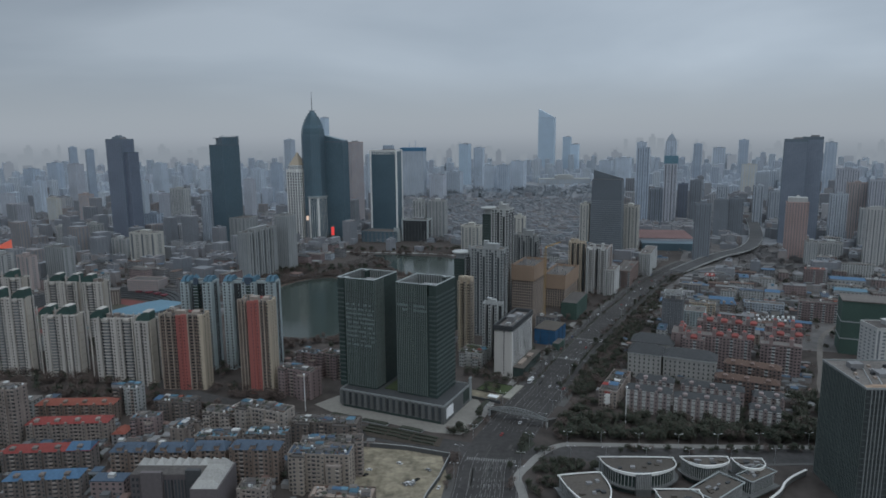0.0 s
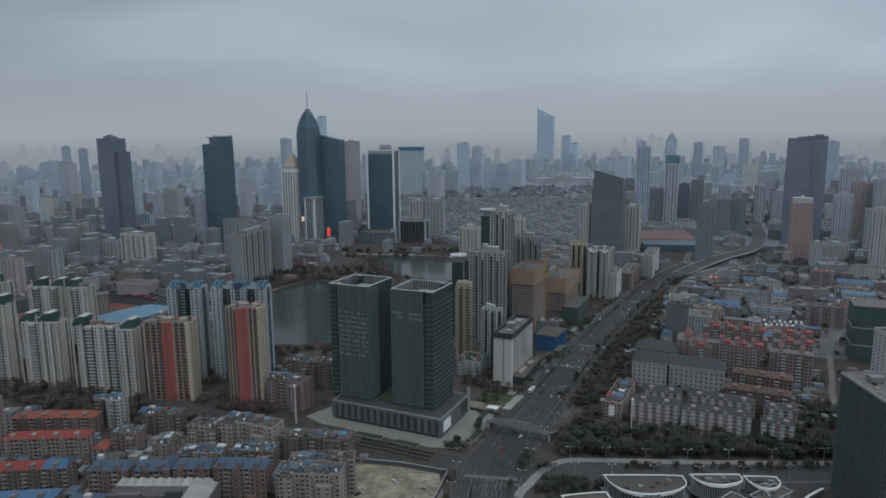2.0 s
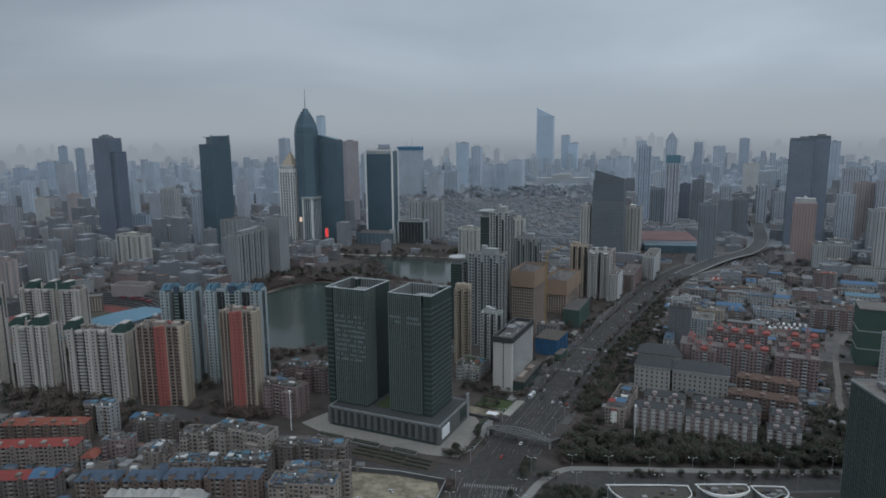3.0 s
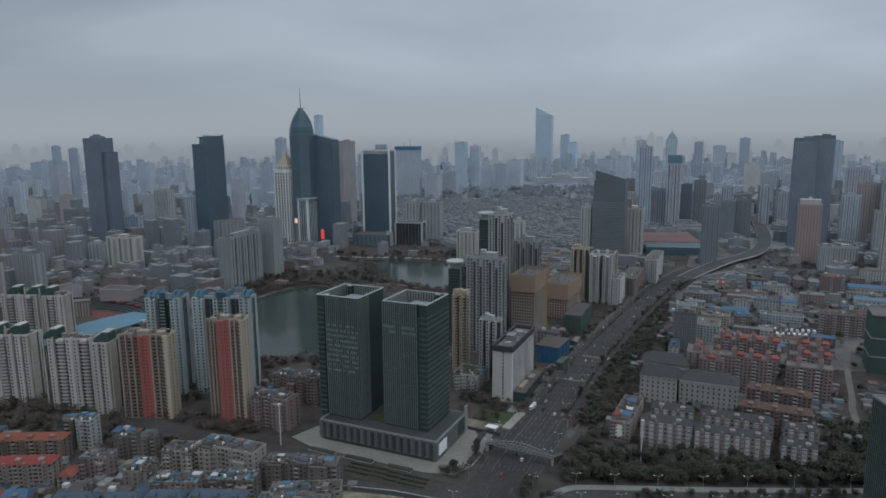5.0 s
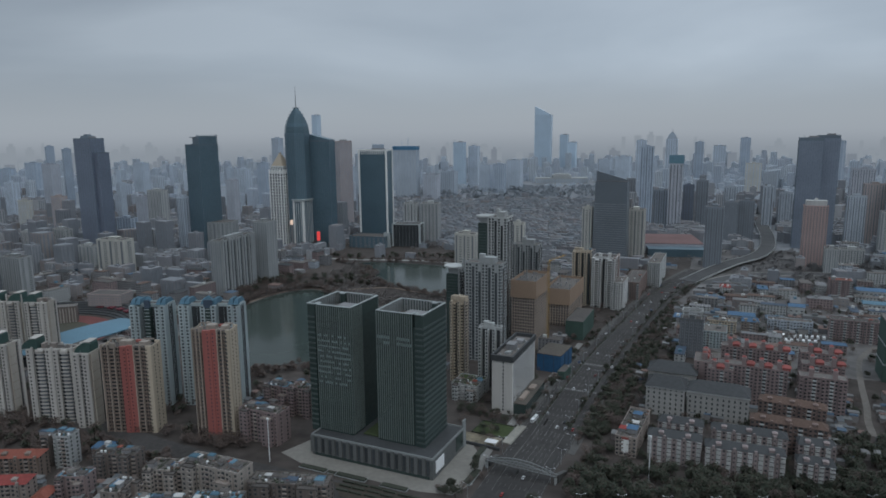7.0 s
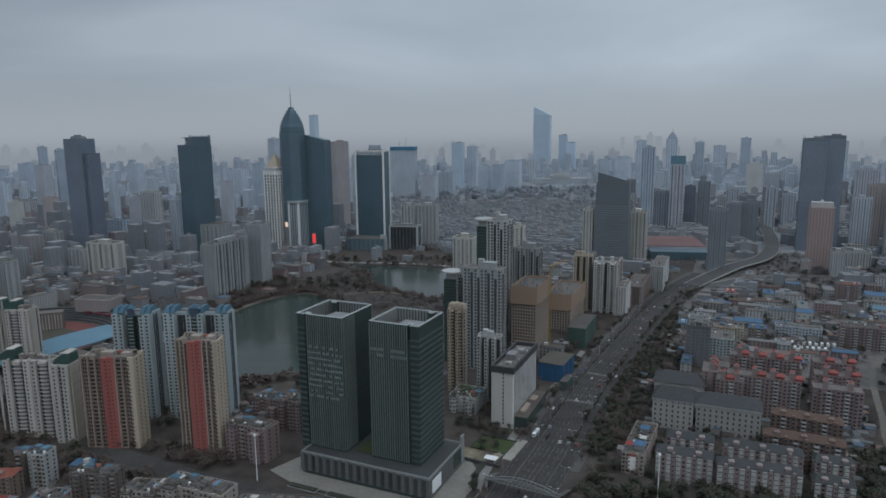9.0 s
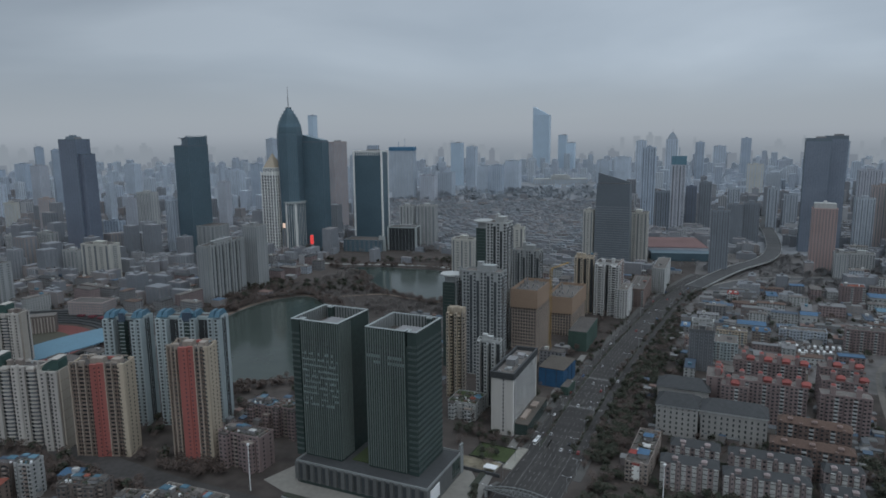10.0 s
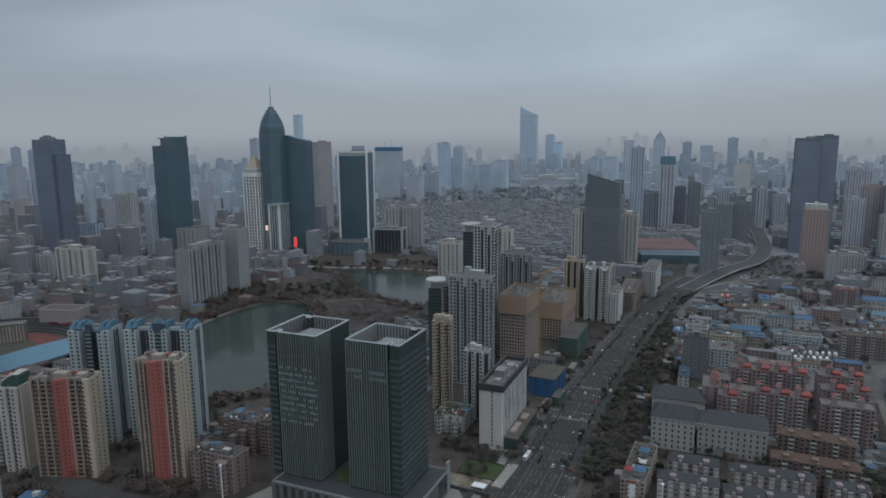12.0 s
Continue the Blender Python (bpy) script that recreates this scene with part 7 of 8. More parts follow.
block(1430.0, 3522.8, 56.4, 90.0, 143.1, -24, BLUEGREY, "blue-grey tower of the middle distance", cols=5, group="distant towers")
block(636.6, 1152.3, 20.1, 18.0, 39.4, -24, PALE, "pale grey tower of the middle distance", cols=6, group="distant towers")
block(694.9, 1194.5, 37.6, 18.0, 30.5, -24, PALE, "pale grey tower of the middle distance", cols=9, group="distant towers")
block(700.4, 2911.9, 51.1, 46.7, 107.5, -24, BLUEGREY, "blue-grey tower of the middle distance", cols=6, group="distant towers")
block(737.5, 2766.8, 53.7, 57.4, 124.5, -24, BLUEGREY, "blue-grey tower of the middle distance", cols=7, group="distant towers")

for args, m, lb, cols in (((466.0, 1203.0, 27.9, 20.0, 102.3, -24), MIDSLATE, "blue-grey ribbed apartment tower beside the avenue", 7), ((598.0, 1445.0, 28.0, 20.0, 83.5, -24), MIDSLATE, "blue-grey apartment tower behind the flyover", 6), ((633.0, 1452.0, 30.0, 20.0, 85.7, -24), MIDSLATE, "grey apartment tower behind the flyover", 7), ((592.0, 1664.0, 24.0, 20.0, 101.0, -24), SHADEGLASS, "dark slate tower of the middle distance", 4), ((623.0, 1662.0, 27.0, 20.0, 110.0, -24), MIDSLATE, "grey tower beside a dark slate one", 5), ((663.0, 1211.0, 32.5, 16.0, 25.8, -24), WHITE, "low white block with dark windows", 8), ((716.0, 1229.0, 34.0, 16.0, 22.2, -24), PALE, "low pale block with dark windows", 8), ((738.0, 1139.0, 34.0, 18.0, 97.3, -24), WHITE, "white apartment tower with upright bands", 7), ((1102.0, 2438.0, 50.0, 30.0, 109.0, -24), IVORY, "pale ivory tower of the middle distance", 5)):
    block(*args, m, lb, cols=cols, group="distant towers")

# high-rises on the eastern skyline
office(714.6, 1380.5, 41.5, 18.0, 206.7, -24, HAZEGLASS, FARRIB, "big slate blue twin-leaf office tower", cols=10, fin=0.3, crown=6)
office(754.5, 1392.1, 38.0, 18.0, 210.7, -24, HAZEGLASS, FARRIB, "second leaf of the slate blue office tower", cols=9, fin=0.3, crown=6)
pk = 633.0, 1201.0, 36.0, 20.0, 103.0, -24
pko = block(*pk, mat("pink_stone_cladding", (0.43, 0.315, 0.295), 0.8, streak=True, vary=0.12), "pinkish stone tower with a white crown", cols=8, strip=False)
part("crown", Shape().box(0, 0, 0, pk[2] * 0.86, pk[3] * 0.86, 8).box(0, 0, 8, 7, 7, 4, top=0.4), WHITE, pko).location.z = pk[4] + 1
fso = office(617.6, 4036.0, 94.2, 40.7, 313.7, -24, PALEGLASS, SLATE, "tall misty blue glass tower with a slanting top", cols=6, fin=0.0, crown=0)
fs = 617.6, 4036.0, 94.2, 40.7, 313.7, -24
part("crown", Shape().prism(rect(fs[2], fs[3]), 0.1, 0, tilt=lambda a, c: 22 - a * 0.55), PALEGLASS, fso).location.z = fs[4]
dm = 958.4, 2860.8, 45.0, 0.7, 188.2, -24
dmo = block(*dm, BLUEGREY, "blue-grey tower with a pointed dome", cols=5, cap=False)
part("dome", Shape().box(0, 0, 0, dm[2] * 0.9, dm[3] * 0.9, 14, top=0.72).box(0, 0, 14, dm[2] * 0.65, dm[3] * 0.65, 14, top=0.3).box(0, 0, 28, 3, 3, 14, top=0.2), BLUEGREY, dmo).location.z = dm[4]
tn = 548.7, 1632.9, 29.2, 0.5, 151.4, -24
tno = block(*tn, MAUVE, "slim unfinished tower with blue-green netting on top", cols=4, cap=False)
part("netting", Shape().box(0, 0, 0.2, tn[2] + 3, tn[3] + 3, 20), mat("blue_green_netting", (0.14, 0.25, 0.31), 0.9), tno).location.z = tn[4]
part("hoist_mast", Shape().tube((0, 0, 20), (0, 0, 40), 0.8, 4), SLATE, tno).location.z = tn[4]
# long columned hall on the far axis
hl = thing("columned_hall", 543, 3029, 0, -4, "long pale columned public hall far off", "public building")
part("wall", Shape().box(0, 0, 0, 225, 40, 26).box(0, 0, 26, 80, 44, 12).box(0, -4, 38, 60, 30, 5), PALE, hl)
# darker panels on the front wall draw the shade between columns
part("colonnade", panes(Shape(), 225, 41, "F", 0, 26, 1, 26, 4, 18, sill=3, proud=0.6), SLATE, hl, "slate panels for the shade between columns", "stuff")
for k in range(10):
    claim(hl.location.x - 330 + 60 * k, hl.location.y - 60, 70)
    claim(hl.location.x - 520 + 62 * k, hl.location.y - 430, 150)
# broad red-roofed market hall
mh = thing("market_hall", 442, 1395, 0, -10, "broad low hall with a dull red flat roof", "market hall")
claim(442, 1395, 85)
claim(400, 1320, 50)
claim(470, 1320, 50)
claim(420, 1260, 40)
part("wall", Shape().box(0, 0, 0, 136, 120, 18), MAUVE, mh)
part("roof", Shape().box(0, 0, 18, 137, 121, 1), mat("dull_red_flat_roof", (0.17, 0.10, 0.095), 0.9, vary=0.3), mh)
part("annex", Shape().box(20, -78, 0, 110, 34, 14), BLUEGLASS, mh)
# red tent roof of a hall in the west
tr = thing("tent_roof_hall", -853, 1322, 0, -24, "round hall with a bright red tent roof", "hall")
part("wall", Shape().tube((0, 0, 0), (0, 0, 16), 26, 20), PALE, tr)
part("roof", Shape().tube((0, 0, 16), (0, 0, 26), 30, 20, 8).tube((0, 0, 26), (0, 0, 30), 8, 20, 1), mat("bright_red_tent", (0.62, 0.10, 0.055), 0.7), tr)
claim(tr.location.x, tr.location.y, 34)
# stadium with a pale blue canopy
st = thing("stadium", -470, 850, 0, 0, "sports ground with a pale blue curved canopy over the stand", "stadium")
claim(-470, 850, 125)
oval = [(96 * math.cos(2 * math.pi * k / 48), 96 * math.sin(2 * math.pi * k / 48)) for k in range(48)]
part("track", Shape().prism([(p[0] * 0.92, p[1] * 0.92) for p in oval], 0.02, 0.15), mat("dull_red_running_track", (0.15, 0.05, 0.045), 0.9), st)
part("pitch", Shape().prism([(p[0] * 0.66, p[1] * 0.66) for p in oval], 0.02, 0.3), mat("dull_winter_pitch", (0.075, 0.072, 0.055), 0.95, grain=0.3, vary=0.3), st)
arc = [(math.cos(radians(a)), math.sin(radians(a))) for a in range(-66, 9, 5)]
can = Shape()
for k, p in enumerate(arc):
    t = k / (len(arc) - 1)
    lift = 15 + 7 * math.sin(math.pi * t)
    ro, ri = 130 + 12 * math.sin(math.pi * t), 102
    can.v += [(p[0] * ro, p[1] * ro, lift), (p[0] * ri, p[1] * ri, lift + 4), (p[0] * ro, p[1] * ro, lift - 1), (p[0] * ri, p[1] * ri, lift + 3)]
for k in range(len(arc) - 1):
    i = 4 * k
    can.f += [(i, i + 1, i + 5, i + 4), (i + 2, i + 6, i + 7, i + 3), (i, i + 4, i + 6, i + 2), (i + 1, i + 3, i + 7, i + 5)]
part("canopy", can, ROOFSKY, st, "pale blue sheet canopy")
for k in range(6):
    part("terrace_step", Shape().ring([(p[0] * (1.3 - 0.05 * k), p[1] * (1.3 - 0.05 * k)) for p in oval], [(p[0] * (1.25 - 0.05 * k), p[1] * (1.25 - 0.05 * k)) for p in oval], 0, 10 - 1.7 * k), ROOFDARK, st)
for a in range(48, 84, 9):
    part("seat_bank", Shape().box(112 * math.cos(radians(a)), 112 * math.sin(radians(a)), 6, 9, 9, 2, yaw=radians(a + 90)), mat("dull_red_stand_seats", (0.13, 0.035, 0.045), 0.8), st, "dull red seats of the far stand")
arc = [(p[0] * 120, p[1] * 120) for p in arc]
for p in arc[1::3]:
    part("canopy_post", Shape().tube((p[0], p[1], 0), (p[0], p[1], 15), 0.5, 6), WHITEMETAL, st)
block(-434.0, 970.0, 48.3, 26.0, 22.5, -10, ROSE, "long low hall behind the sports ground", "low_hall", 12, strip=False, cap=False)
col = thing("colonnade_building", -471.0, 907.0, 0, 20, "low pale building with tall piers beside the sports ground", "school building")
claim(-471, 907, 26)
part("wall", Shape().box(0, 0, 0, 46, 14, 20), OLDGREY, col)
part("roof", Shape().box(0, 0, 20, 47, 15, 0.8), ROOFPALE, col)
for k in range(14):
    part("pier", Shape().box(-21.5 + 3.3 * k, -7.3, 0, 1.2, 1.2, 18.5), OLDIVORY, col)
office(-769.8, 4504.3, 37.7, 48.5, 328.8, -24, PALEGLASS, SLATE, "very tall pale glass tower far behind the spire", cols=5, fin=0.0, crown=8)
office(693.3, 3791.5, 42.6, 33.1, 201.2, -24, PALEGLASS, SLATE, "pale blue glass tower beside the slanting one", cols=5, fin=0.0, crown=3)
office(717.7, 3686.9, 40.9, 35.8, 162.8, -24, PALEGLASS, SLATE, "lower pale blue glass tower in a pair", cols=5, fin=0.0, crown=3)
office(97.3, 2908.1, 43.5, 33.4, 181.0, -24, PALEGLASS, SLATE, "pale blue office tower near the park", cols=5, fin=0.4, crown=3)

# ------------------------------------------------------------------ trees


def crown_mesh(seed, r, h, n, size, material):
    rnd = random.Random(seed)
    s = Shape()
    lobes = [(rnd.uniform(-0.5, 0.5) * r, rnd.uniform(-0.5, 0.5) * r, h * rnd.uniform(0.45, 0.8), r * rnd.uniform(0.45, 0.7)) for _ in range(6)]
    for k in range(n):
        lx, ly, lz, lr = lobes[k % 6]
        d = Vector((rnd.gauss(0, 1), rnd.gauss(0, 1), rnd.gauss(0, 0.8))).normalized() * lr * rnd.uniform(0.6, 1.05)
        p = Vector((lx, ly, lz)) + d
        a = Vector((rnd.gauss(0, 1), rnd.gauss(0, 1), rnd.gauss(0, 0.45))).normalized() * size * rnd.uniform(0.6, 1.2)
        b = a.cross(Vector((rnd.gauss(0, 0.5), rnd.gauss(0, 0.5), 1.0))).normalized() * size * rnd.uniform(0.5, 1.0)
        i = len(s.v)
        s.v += [tuple(p - a - b * 0.3), tuple(p + b), tuple(p + a + b * 0.2), tuple(p - b)]
        s.f.append((i, i + 1, i + 2, i + 3))
    return s.mesh("crown", material)


def trunk_mesh(seed, h, r):
    rnd = random.Random(seed)
    s = Shape().tube((0, 0, 0), (0, 0, h * 0.45), 0.28, 6, 0.18)
    for k in range(5):
        a = rnd.uniform(0, 6.28)
        s.tube((0, 0, h * (0.3 + 0.03 * k)), (r * 0.5 * math.cos(a), r * 0.5 * math.sin(a), h * rnd.uniform(0.6, 0.8)), 0.12, 5, 0.04)
    return s.mesh("trunk", BARK)


TREES = []
for k in range(8):
    green = k < 4
    r, h = random.Random(k).uniform(3.2, 4.6), random.Random(k + 9).uniform(7.5, 10.5)
    m = crown_mesh(k, r, h, 560 if green else 300, 0.52 if green else 0.38, LEAFDARK if green else LEAFBROWN)
    TREES.append((trunk_mesh(k, h, r), m, green))


FINETREES = []
for k in range(8):
    green = k < 4
    FINETREES.append(crown_mesh(k + 70, random.Random(k).uniform(3.4, 4.8), random.Random(k + 9).uniform(7.0, 9.5), 330 if green else 260, 0.62 if green else 0.40, LEAFDARK if green else LEAFBROWN))
LOWTREES = []
for k in range(8):
    green = k < 4
    LOWTREES.append(crown_mesh(k + 40, random.Random(k).uniform(3.4, 4.8), random.Random(k + 9).uniform(7.0, 9.5), 110 if green else 135, 1.15 if green else 0.58, LEAFDARK if green else LEAFBROWN))


def woods(n, cx, cy, rx, ry, yaw, share, size=1.0, seed=1, room=0.0, label="bare brown and dark green trees in a thick belt", free_of=True, leaf=None, fine=False):
    """A belt of trees too many to count, joined in one mesh for the twigs and one for the leaves."""
    rnd = random.Random(seed)
    c, s = math.cos(radians(yaw)), math.sin(radians(yaw))
    both = {True: Shape(), False: Shape()}
    for k in range(n * 3):
        a, b = rnd.uniform(-rx, rx), rnd.uniform(-ry, ry)
        x, y = cx + a * c - b * s, cy + a * s + b * c
        if any((x - q[0]) ** 2 + (y - q[1]) ** 2 < (room + q[2]) ** 2 for q in TAKEN[:HARD]) and free_of:
            continue
        if wet(x, y):
            continue
        n -= 1
        if n < 0:
            break
        green = rnd.random() < share
        me = (FINETREES if fine else LOWTREES)[rnd.randrange(4) + (0 if green else 4)]
        sh = both[green]
        z = size * rnd.uniform(0.75, 1.25)
        t = rnd.uniform(0, 6.28)
        ct, st_ = math.cos(t) * z, math.sin(t) * z
        i = len(sh.v)
        sh.v += [(x + p.co.x * ct - p.co.y * st_, y + p.co.x * st_ + p.co.y * ct, p.co.z * z) for p in me.vertices]
        sh.f += [tuple(i + q for q in f.vertices) for f in me.polygons]
    w = thing("woods", 0, 0, 0, 0, label, "trees", kind="stuff")
    for green, sh in both.items():
        if sh.v:
            part("foliage", sh, leaf or (LEAFDARK if green else LEAFBROWN), w, "", "stuff")


def tree(x, y, green=True, size=1.0, seed=0):
    rnd = random.Random(seed * 17 + int(x * 3 + y * 5))
    trunk, crown, g = TREES[rnd.randrange(4) + (0 if green else 4)]
    t = new("tree")
    t.matrix_world = pose(x, y, 0, 0, 0, rnd.uniform(0, 360))
    s = size * rnd.uniform(0.75, 1.25)
    t.scale = (s, s, s * rnd.uniform(0.85, 1.15))
    tagged(t, "dark evergreen street tree with a rounded uneven crown" if green else "bare brownish winter tree with thin twigs", "tree", "evergreen trees" if green else "bare trees")
    for nm, me in (("trunk", trunk), ("crown", crown)):
        o = new(nm, me)
        o.parent = t


rnd = random.Random(11)
# along the avenue
line = AVENUE
for i in range(24, len(line) - 8):
    (x0, y0), (x1, y1) = line[i], line[i + 1]
    seg = math.hypot(x1 - x0, y1 - y0)
    ux, uy = (x1 - x0) / seg, (y1 - y0) / seg
    for k in range(int(seg / 9)):
        for s in (-24, 24, 13):
            if rnd.random() < (0.75 if s == 24 else 0.4):
                px, py = x0 + ux * (9 * k + rnd.uniform(-2, 2)), y0 + uy * (9 * k + rnd.uniform(-2, 2))
                tree(px + uy * s, py - ux * s, rnd.random() < (0.5 if s != 13 else 0.25), 0.8, i)
# grove at the crossroads
def grove(n, cx, cy, rx, ry, yaw, share, size=1.0, seed=1, room=2.0):
    rnd = random.Random(seed)
    c, s = math.cos(radians(yaw)), math.sin(radians(yaw))
    done = 0
    for k in range(n * 4):
        a, b = rnd.uniform(-rx, rx), rnd.uniform(-ry, ry)
        x, y = cx + a * c - b * s, cy + a * s + b * c
        if free(x, y, room):
            tree(x, y, rnd.random() < share, size, k)
            done += 1
        if done >= n:
            break


grove(60, 180, 490, 98, 17, -4, 0.9, 1.05, 2)
grove(16, 108, 508, 22, 26, -20, 0.85, 1.05, 3)
grove(10, 300, 520, 14, 40, -24, 0.95, 1.1, 4, 1)
grove(14, 10, 494, 36, 6, -22, 0.7, 0.7, 9, 0)
woods(260, 225, 540, 120, 60, -27, 0.5, 0.8, 51, fine=True)
woods(60, 74, 430, 14, 26, -10, 0.7, 0.6, 52, fine=True)
woods(60, 120, 440, 40, 8, 0, 0.8, 0.6, 53, fine=True)
woods(200, 185, 494, 108, 20, -3, 0.85, 1.05, 22, fine=True)
woods(120, 150, 640, 30, 190, -29, 0.6, 0.85, 21, fine=True)
woods(40, 305, 520, 22, 50, -24, 0.9, 1.1, 24, fine=True)
woods(420, -290, 590, 190, 34, -22, 0.10, 0.95, 25)
woods(160, -330, 640, 120, 60, -22, 0.25, 0.9, 41)
woods(40, 46, 628, 22, 20, -26, 0.5, 0.75, 42, fine=True)
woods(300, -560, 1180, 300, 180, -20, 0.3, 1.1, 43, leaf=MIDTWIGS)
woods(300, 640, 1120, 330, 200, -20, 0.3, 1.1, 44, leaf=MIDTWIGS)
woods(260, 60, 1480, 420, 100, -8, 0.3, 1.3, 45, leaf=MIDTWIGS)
woods(60, -150, 612, 34, 60, -22, 0.2, 0.9, 26)
woods(60, -115, 690, 80, 18, 20, 0.4, 0.9, 27)
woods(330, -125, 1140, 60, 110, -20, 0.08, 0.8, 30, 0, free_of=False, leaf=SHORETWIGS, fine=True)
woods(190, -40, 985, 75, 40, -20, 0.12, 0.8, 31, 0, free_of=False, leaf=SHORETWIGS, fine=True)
woods(120, -250, 1080, 60, 60, -20, 0.15, 1.0, 29, 0)
woods(110, -190, 1130, 100, 34, -10, 0.4, 1.1, 32)
woods(260, -300, 450, 190, 80, -22, 0.35, 0.7, 33, 0)
woods(30, 32, 385, 28, 30, 0, 0.2, 0.8, 34, 0)
woods(110, -80, 1325, 220, 18, -4, 0.6, 1.0, 35, 1)
woods(120, 330, 640, 90, 150, -24, 0.7, 0.8, 36, 1, fine=True)
woods(520, 440, 930, 210, 190, -24, 0.25, 0.85, 37, 1)
woods(220, -480, 930, 240, 230, -24, 0.4, 0.9, 38, 1)
woods(330, 190, 2080, 330, 150, -6, 0.2, 1.7, 71, 0, "winter park among old houses, haze-grey crowns", leaf=PARKTWIGS)
woods(240, 110, 1700, 260, 130, -6, 0.2, 1.2, 72, 0, "bare trees among old houses, haze-grey twigs", leaf=PARKTWIGS)
woods(520, 300, 2560, 430, 230, -6, 0.2, 2.3, 39, 0, "broad winter park far off, haze-grey crowns", leaf=GREYTWIGS)
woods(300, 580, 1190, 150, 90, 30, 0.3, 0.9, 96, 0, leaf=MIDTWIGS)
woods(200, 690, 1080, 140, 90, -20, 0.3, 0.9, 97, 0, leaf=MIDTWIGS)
woods(170, 140, 1560, 190, 130, -6, 0.2, 1.0, 98, 0, "bare trees among old houses, haze-grey twigs", leaf=PARKTWIGS)
woods(46, 196, 458, 74, 3, -1.1, 0.7, 0.62, 81, 0, free_of=False, fine=True)
grove(16, -30, 505, 60, 5, -25, 0.4, 0.55, 82, -60)
woods(120, 110, 640, 60, 180, -30, 0.5, 0.8, 40, 1, fine=True)

def belt(n, line, i0, i1, s0, s1, share, size, seed, label):
    """A strip of small trees and shrubs beside the avenue, too many to count."""
    rnd = random.Random(seed)
    both = {True: Shape(), False: Shape()}
    for k in range(n):
        i = rnd.randrange(i0, i1)
        (x0, y0), (x1, y1) = line[i], line[i + 1]
        seg, u, off = math.hypot(x1 - x0, y1 - y0), rnd.random(), rnd.uniform(s0, s1)
        x, y = x0 + (x1 - x0) * u + (y1 - y0) / seg * off, y0 + (y1 - y0) * u - (x1 - x0) / seg * off
        if any((x - q[0]) ** 2 + (y - q[1]) ** 2 < (0.7 * q[2]) ** 2 for q in TAKEN[HARD:]):
            continue
        green = rnd.random() < share
        me, sh = FINETREES[rnd.randrange(4) + (0 if green else 4)], both[green]
        z, t = size * rnd.uniform(0.6, 1.3), rnd.uniform(0, 6.28)
        ct, st_, i = math.cos(t) * z, math.sin(t) * z, len(sh.v)
        sh.v += [(x + q.co.x * ct - q.co.y * st_, y + q.co.x * st_ + q.co.y * ct, q.co.z * z * 0.9) for q in me.vertices]
        sh.f += [tuple(i + q for q in f.vertices) for f in me.polygons]
    w = thing("woods", 0, 0, 0, 0, label, "trees", kind="stuff")
    for green, sh in both.items():
        part("foliage", sh, LEAFDARK if green else LEAFBROWN, w, "", "stuff")


belt(420, AVENUE, 25, 52, 23, 46, 0.62, 0.75, 91, "dark shrubs and russet trees along the east side of the avenue")
belt(150, AVENUE, 27, 60, 22, 30, 0.45, 0.6, 92, "street trees along the east kerb of the avenue")
belt(150, AVENUE, 26, 60, -32, -22, 0.35, 0.6, 93, "russet street trees along the west kerb of the avenue")
belt(130, AVENUE, 27, 58, 11.8, 14.0, 0.5, 0.32, 94, "low shrubs in the planted strip of the avenue")
belt(110, AVENUE, 27, 58, -14.0, -11.8, 0.4, 0.32, 95, "low shrubs in the planted strip of the avenue")

# single trees at the crossroads
solo("verge", Shape().prism([(58, 458), (68, 474), (63, 486), (51, 459)], 0.05, 0.24), HEDGE, "planted traffic island at the crossroads", "verge", "structure")
for x, y, green in ((14, 487, 1), (19, 496, 0), (24, 504, 0), (28, 518, 1), (30, 529, 1), (33, 511, 0), (59, 471, 1), (62, 477, 1), (56, 462, 1), (45, 434, 1), (62, 429, 1), (6, 446, 0), (5, 451, 0), (9, 451, 0), (4, 427, 0), (1, 410, 0), (2, 419, 1), (45, 414, 0), (42, 407, 0), (67, 458, 1), (72, 456, 1), (78, 458, 0), (81, 436, 1), (85, 433, 1), (74, 433, 1), (94, 436, 1), (54, 409, 1), (57, 404, 1), (61, 400, 0)):
    tree(x, y, bool(green), 0.8, 3)

# trees round the lake
rnd = random.Random(77)
for cx, cy, shore in SHORES:
    ring = Shape()
    for x, y in shore:
        for k in range(3):
            t = rnd.uniform(6, 26)
            r = math.hypot(x - cx, y - cy)
            px, py = x + (x - cx) / r * t + rnd.uniform(-5, 5), y + (y - cy) / r * t + rnd.uniform(-5, 5)
            if wet(px, py):
                continue
            me = LOWTREES[rnd.randrange(4) + (4 if rnd.random() < 0.75 else 0)]
            z, i = rnd.uniform(0.7, 1.2), len(ring.v)
            ring.v += [(px + p.co.x * z, py + p.co.y * z, p.co.z * z) for p in me.vertices]
            ring.f += [tuple(i + q for q in f.vertices) for f in me.polygons]
    w = thing("woods", 0, 0, 0, 0, "bare brown trees along the lake bank", "trees", kind="stuff")
    part("foliage", ring, LEAFBROWN, w, "", "stuff")

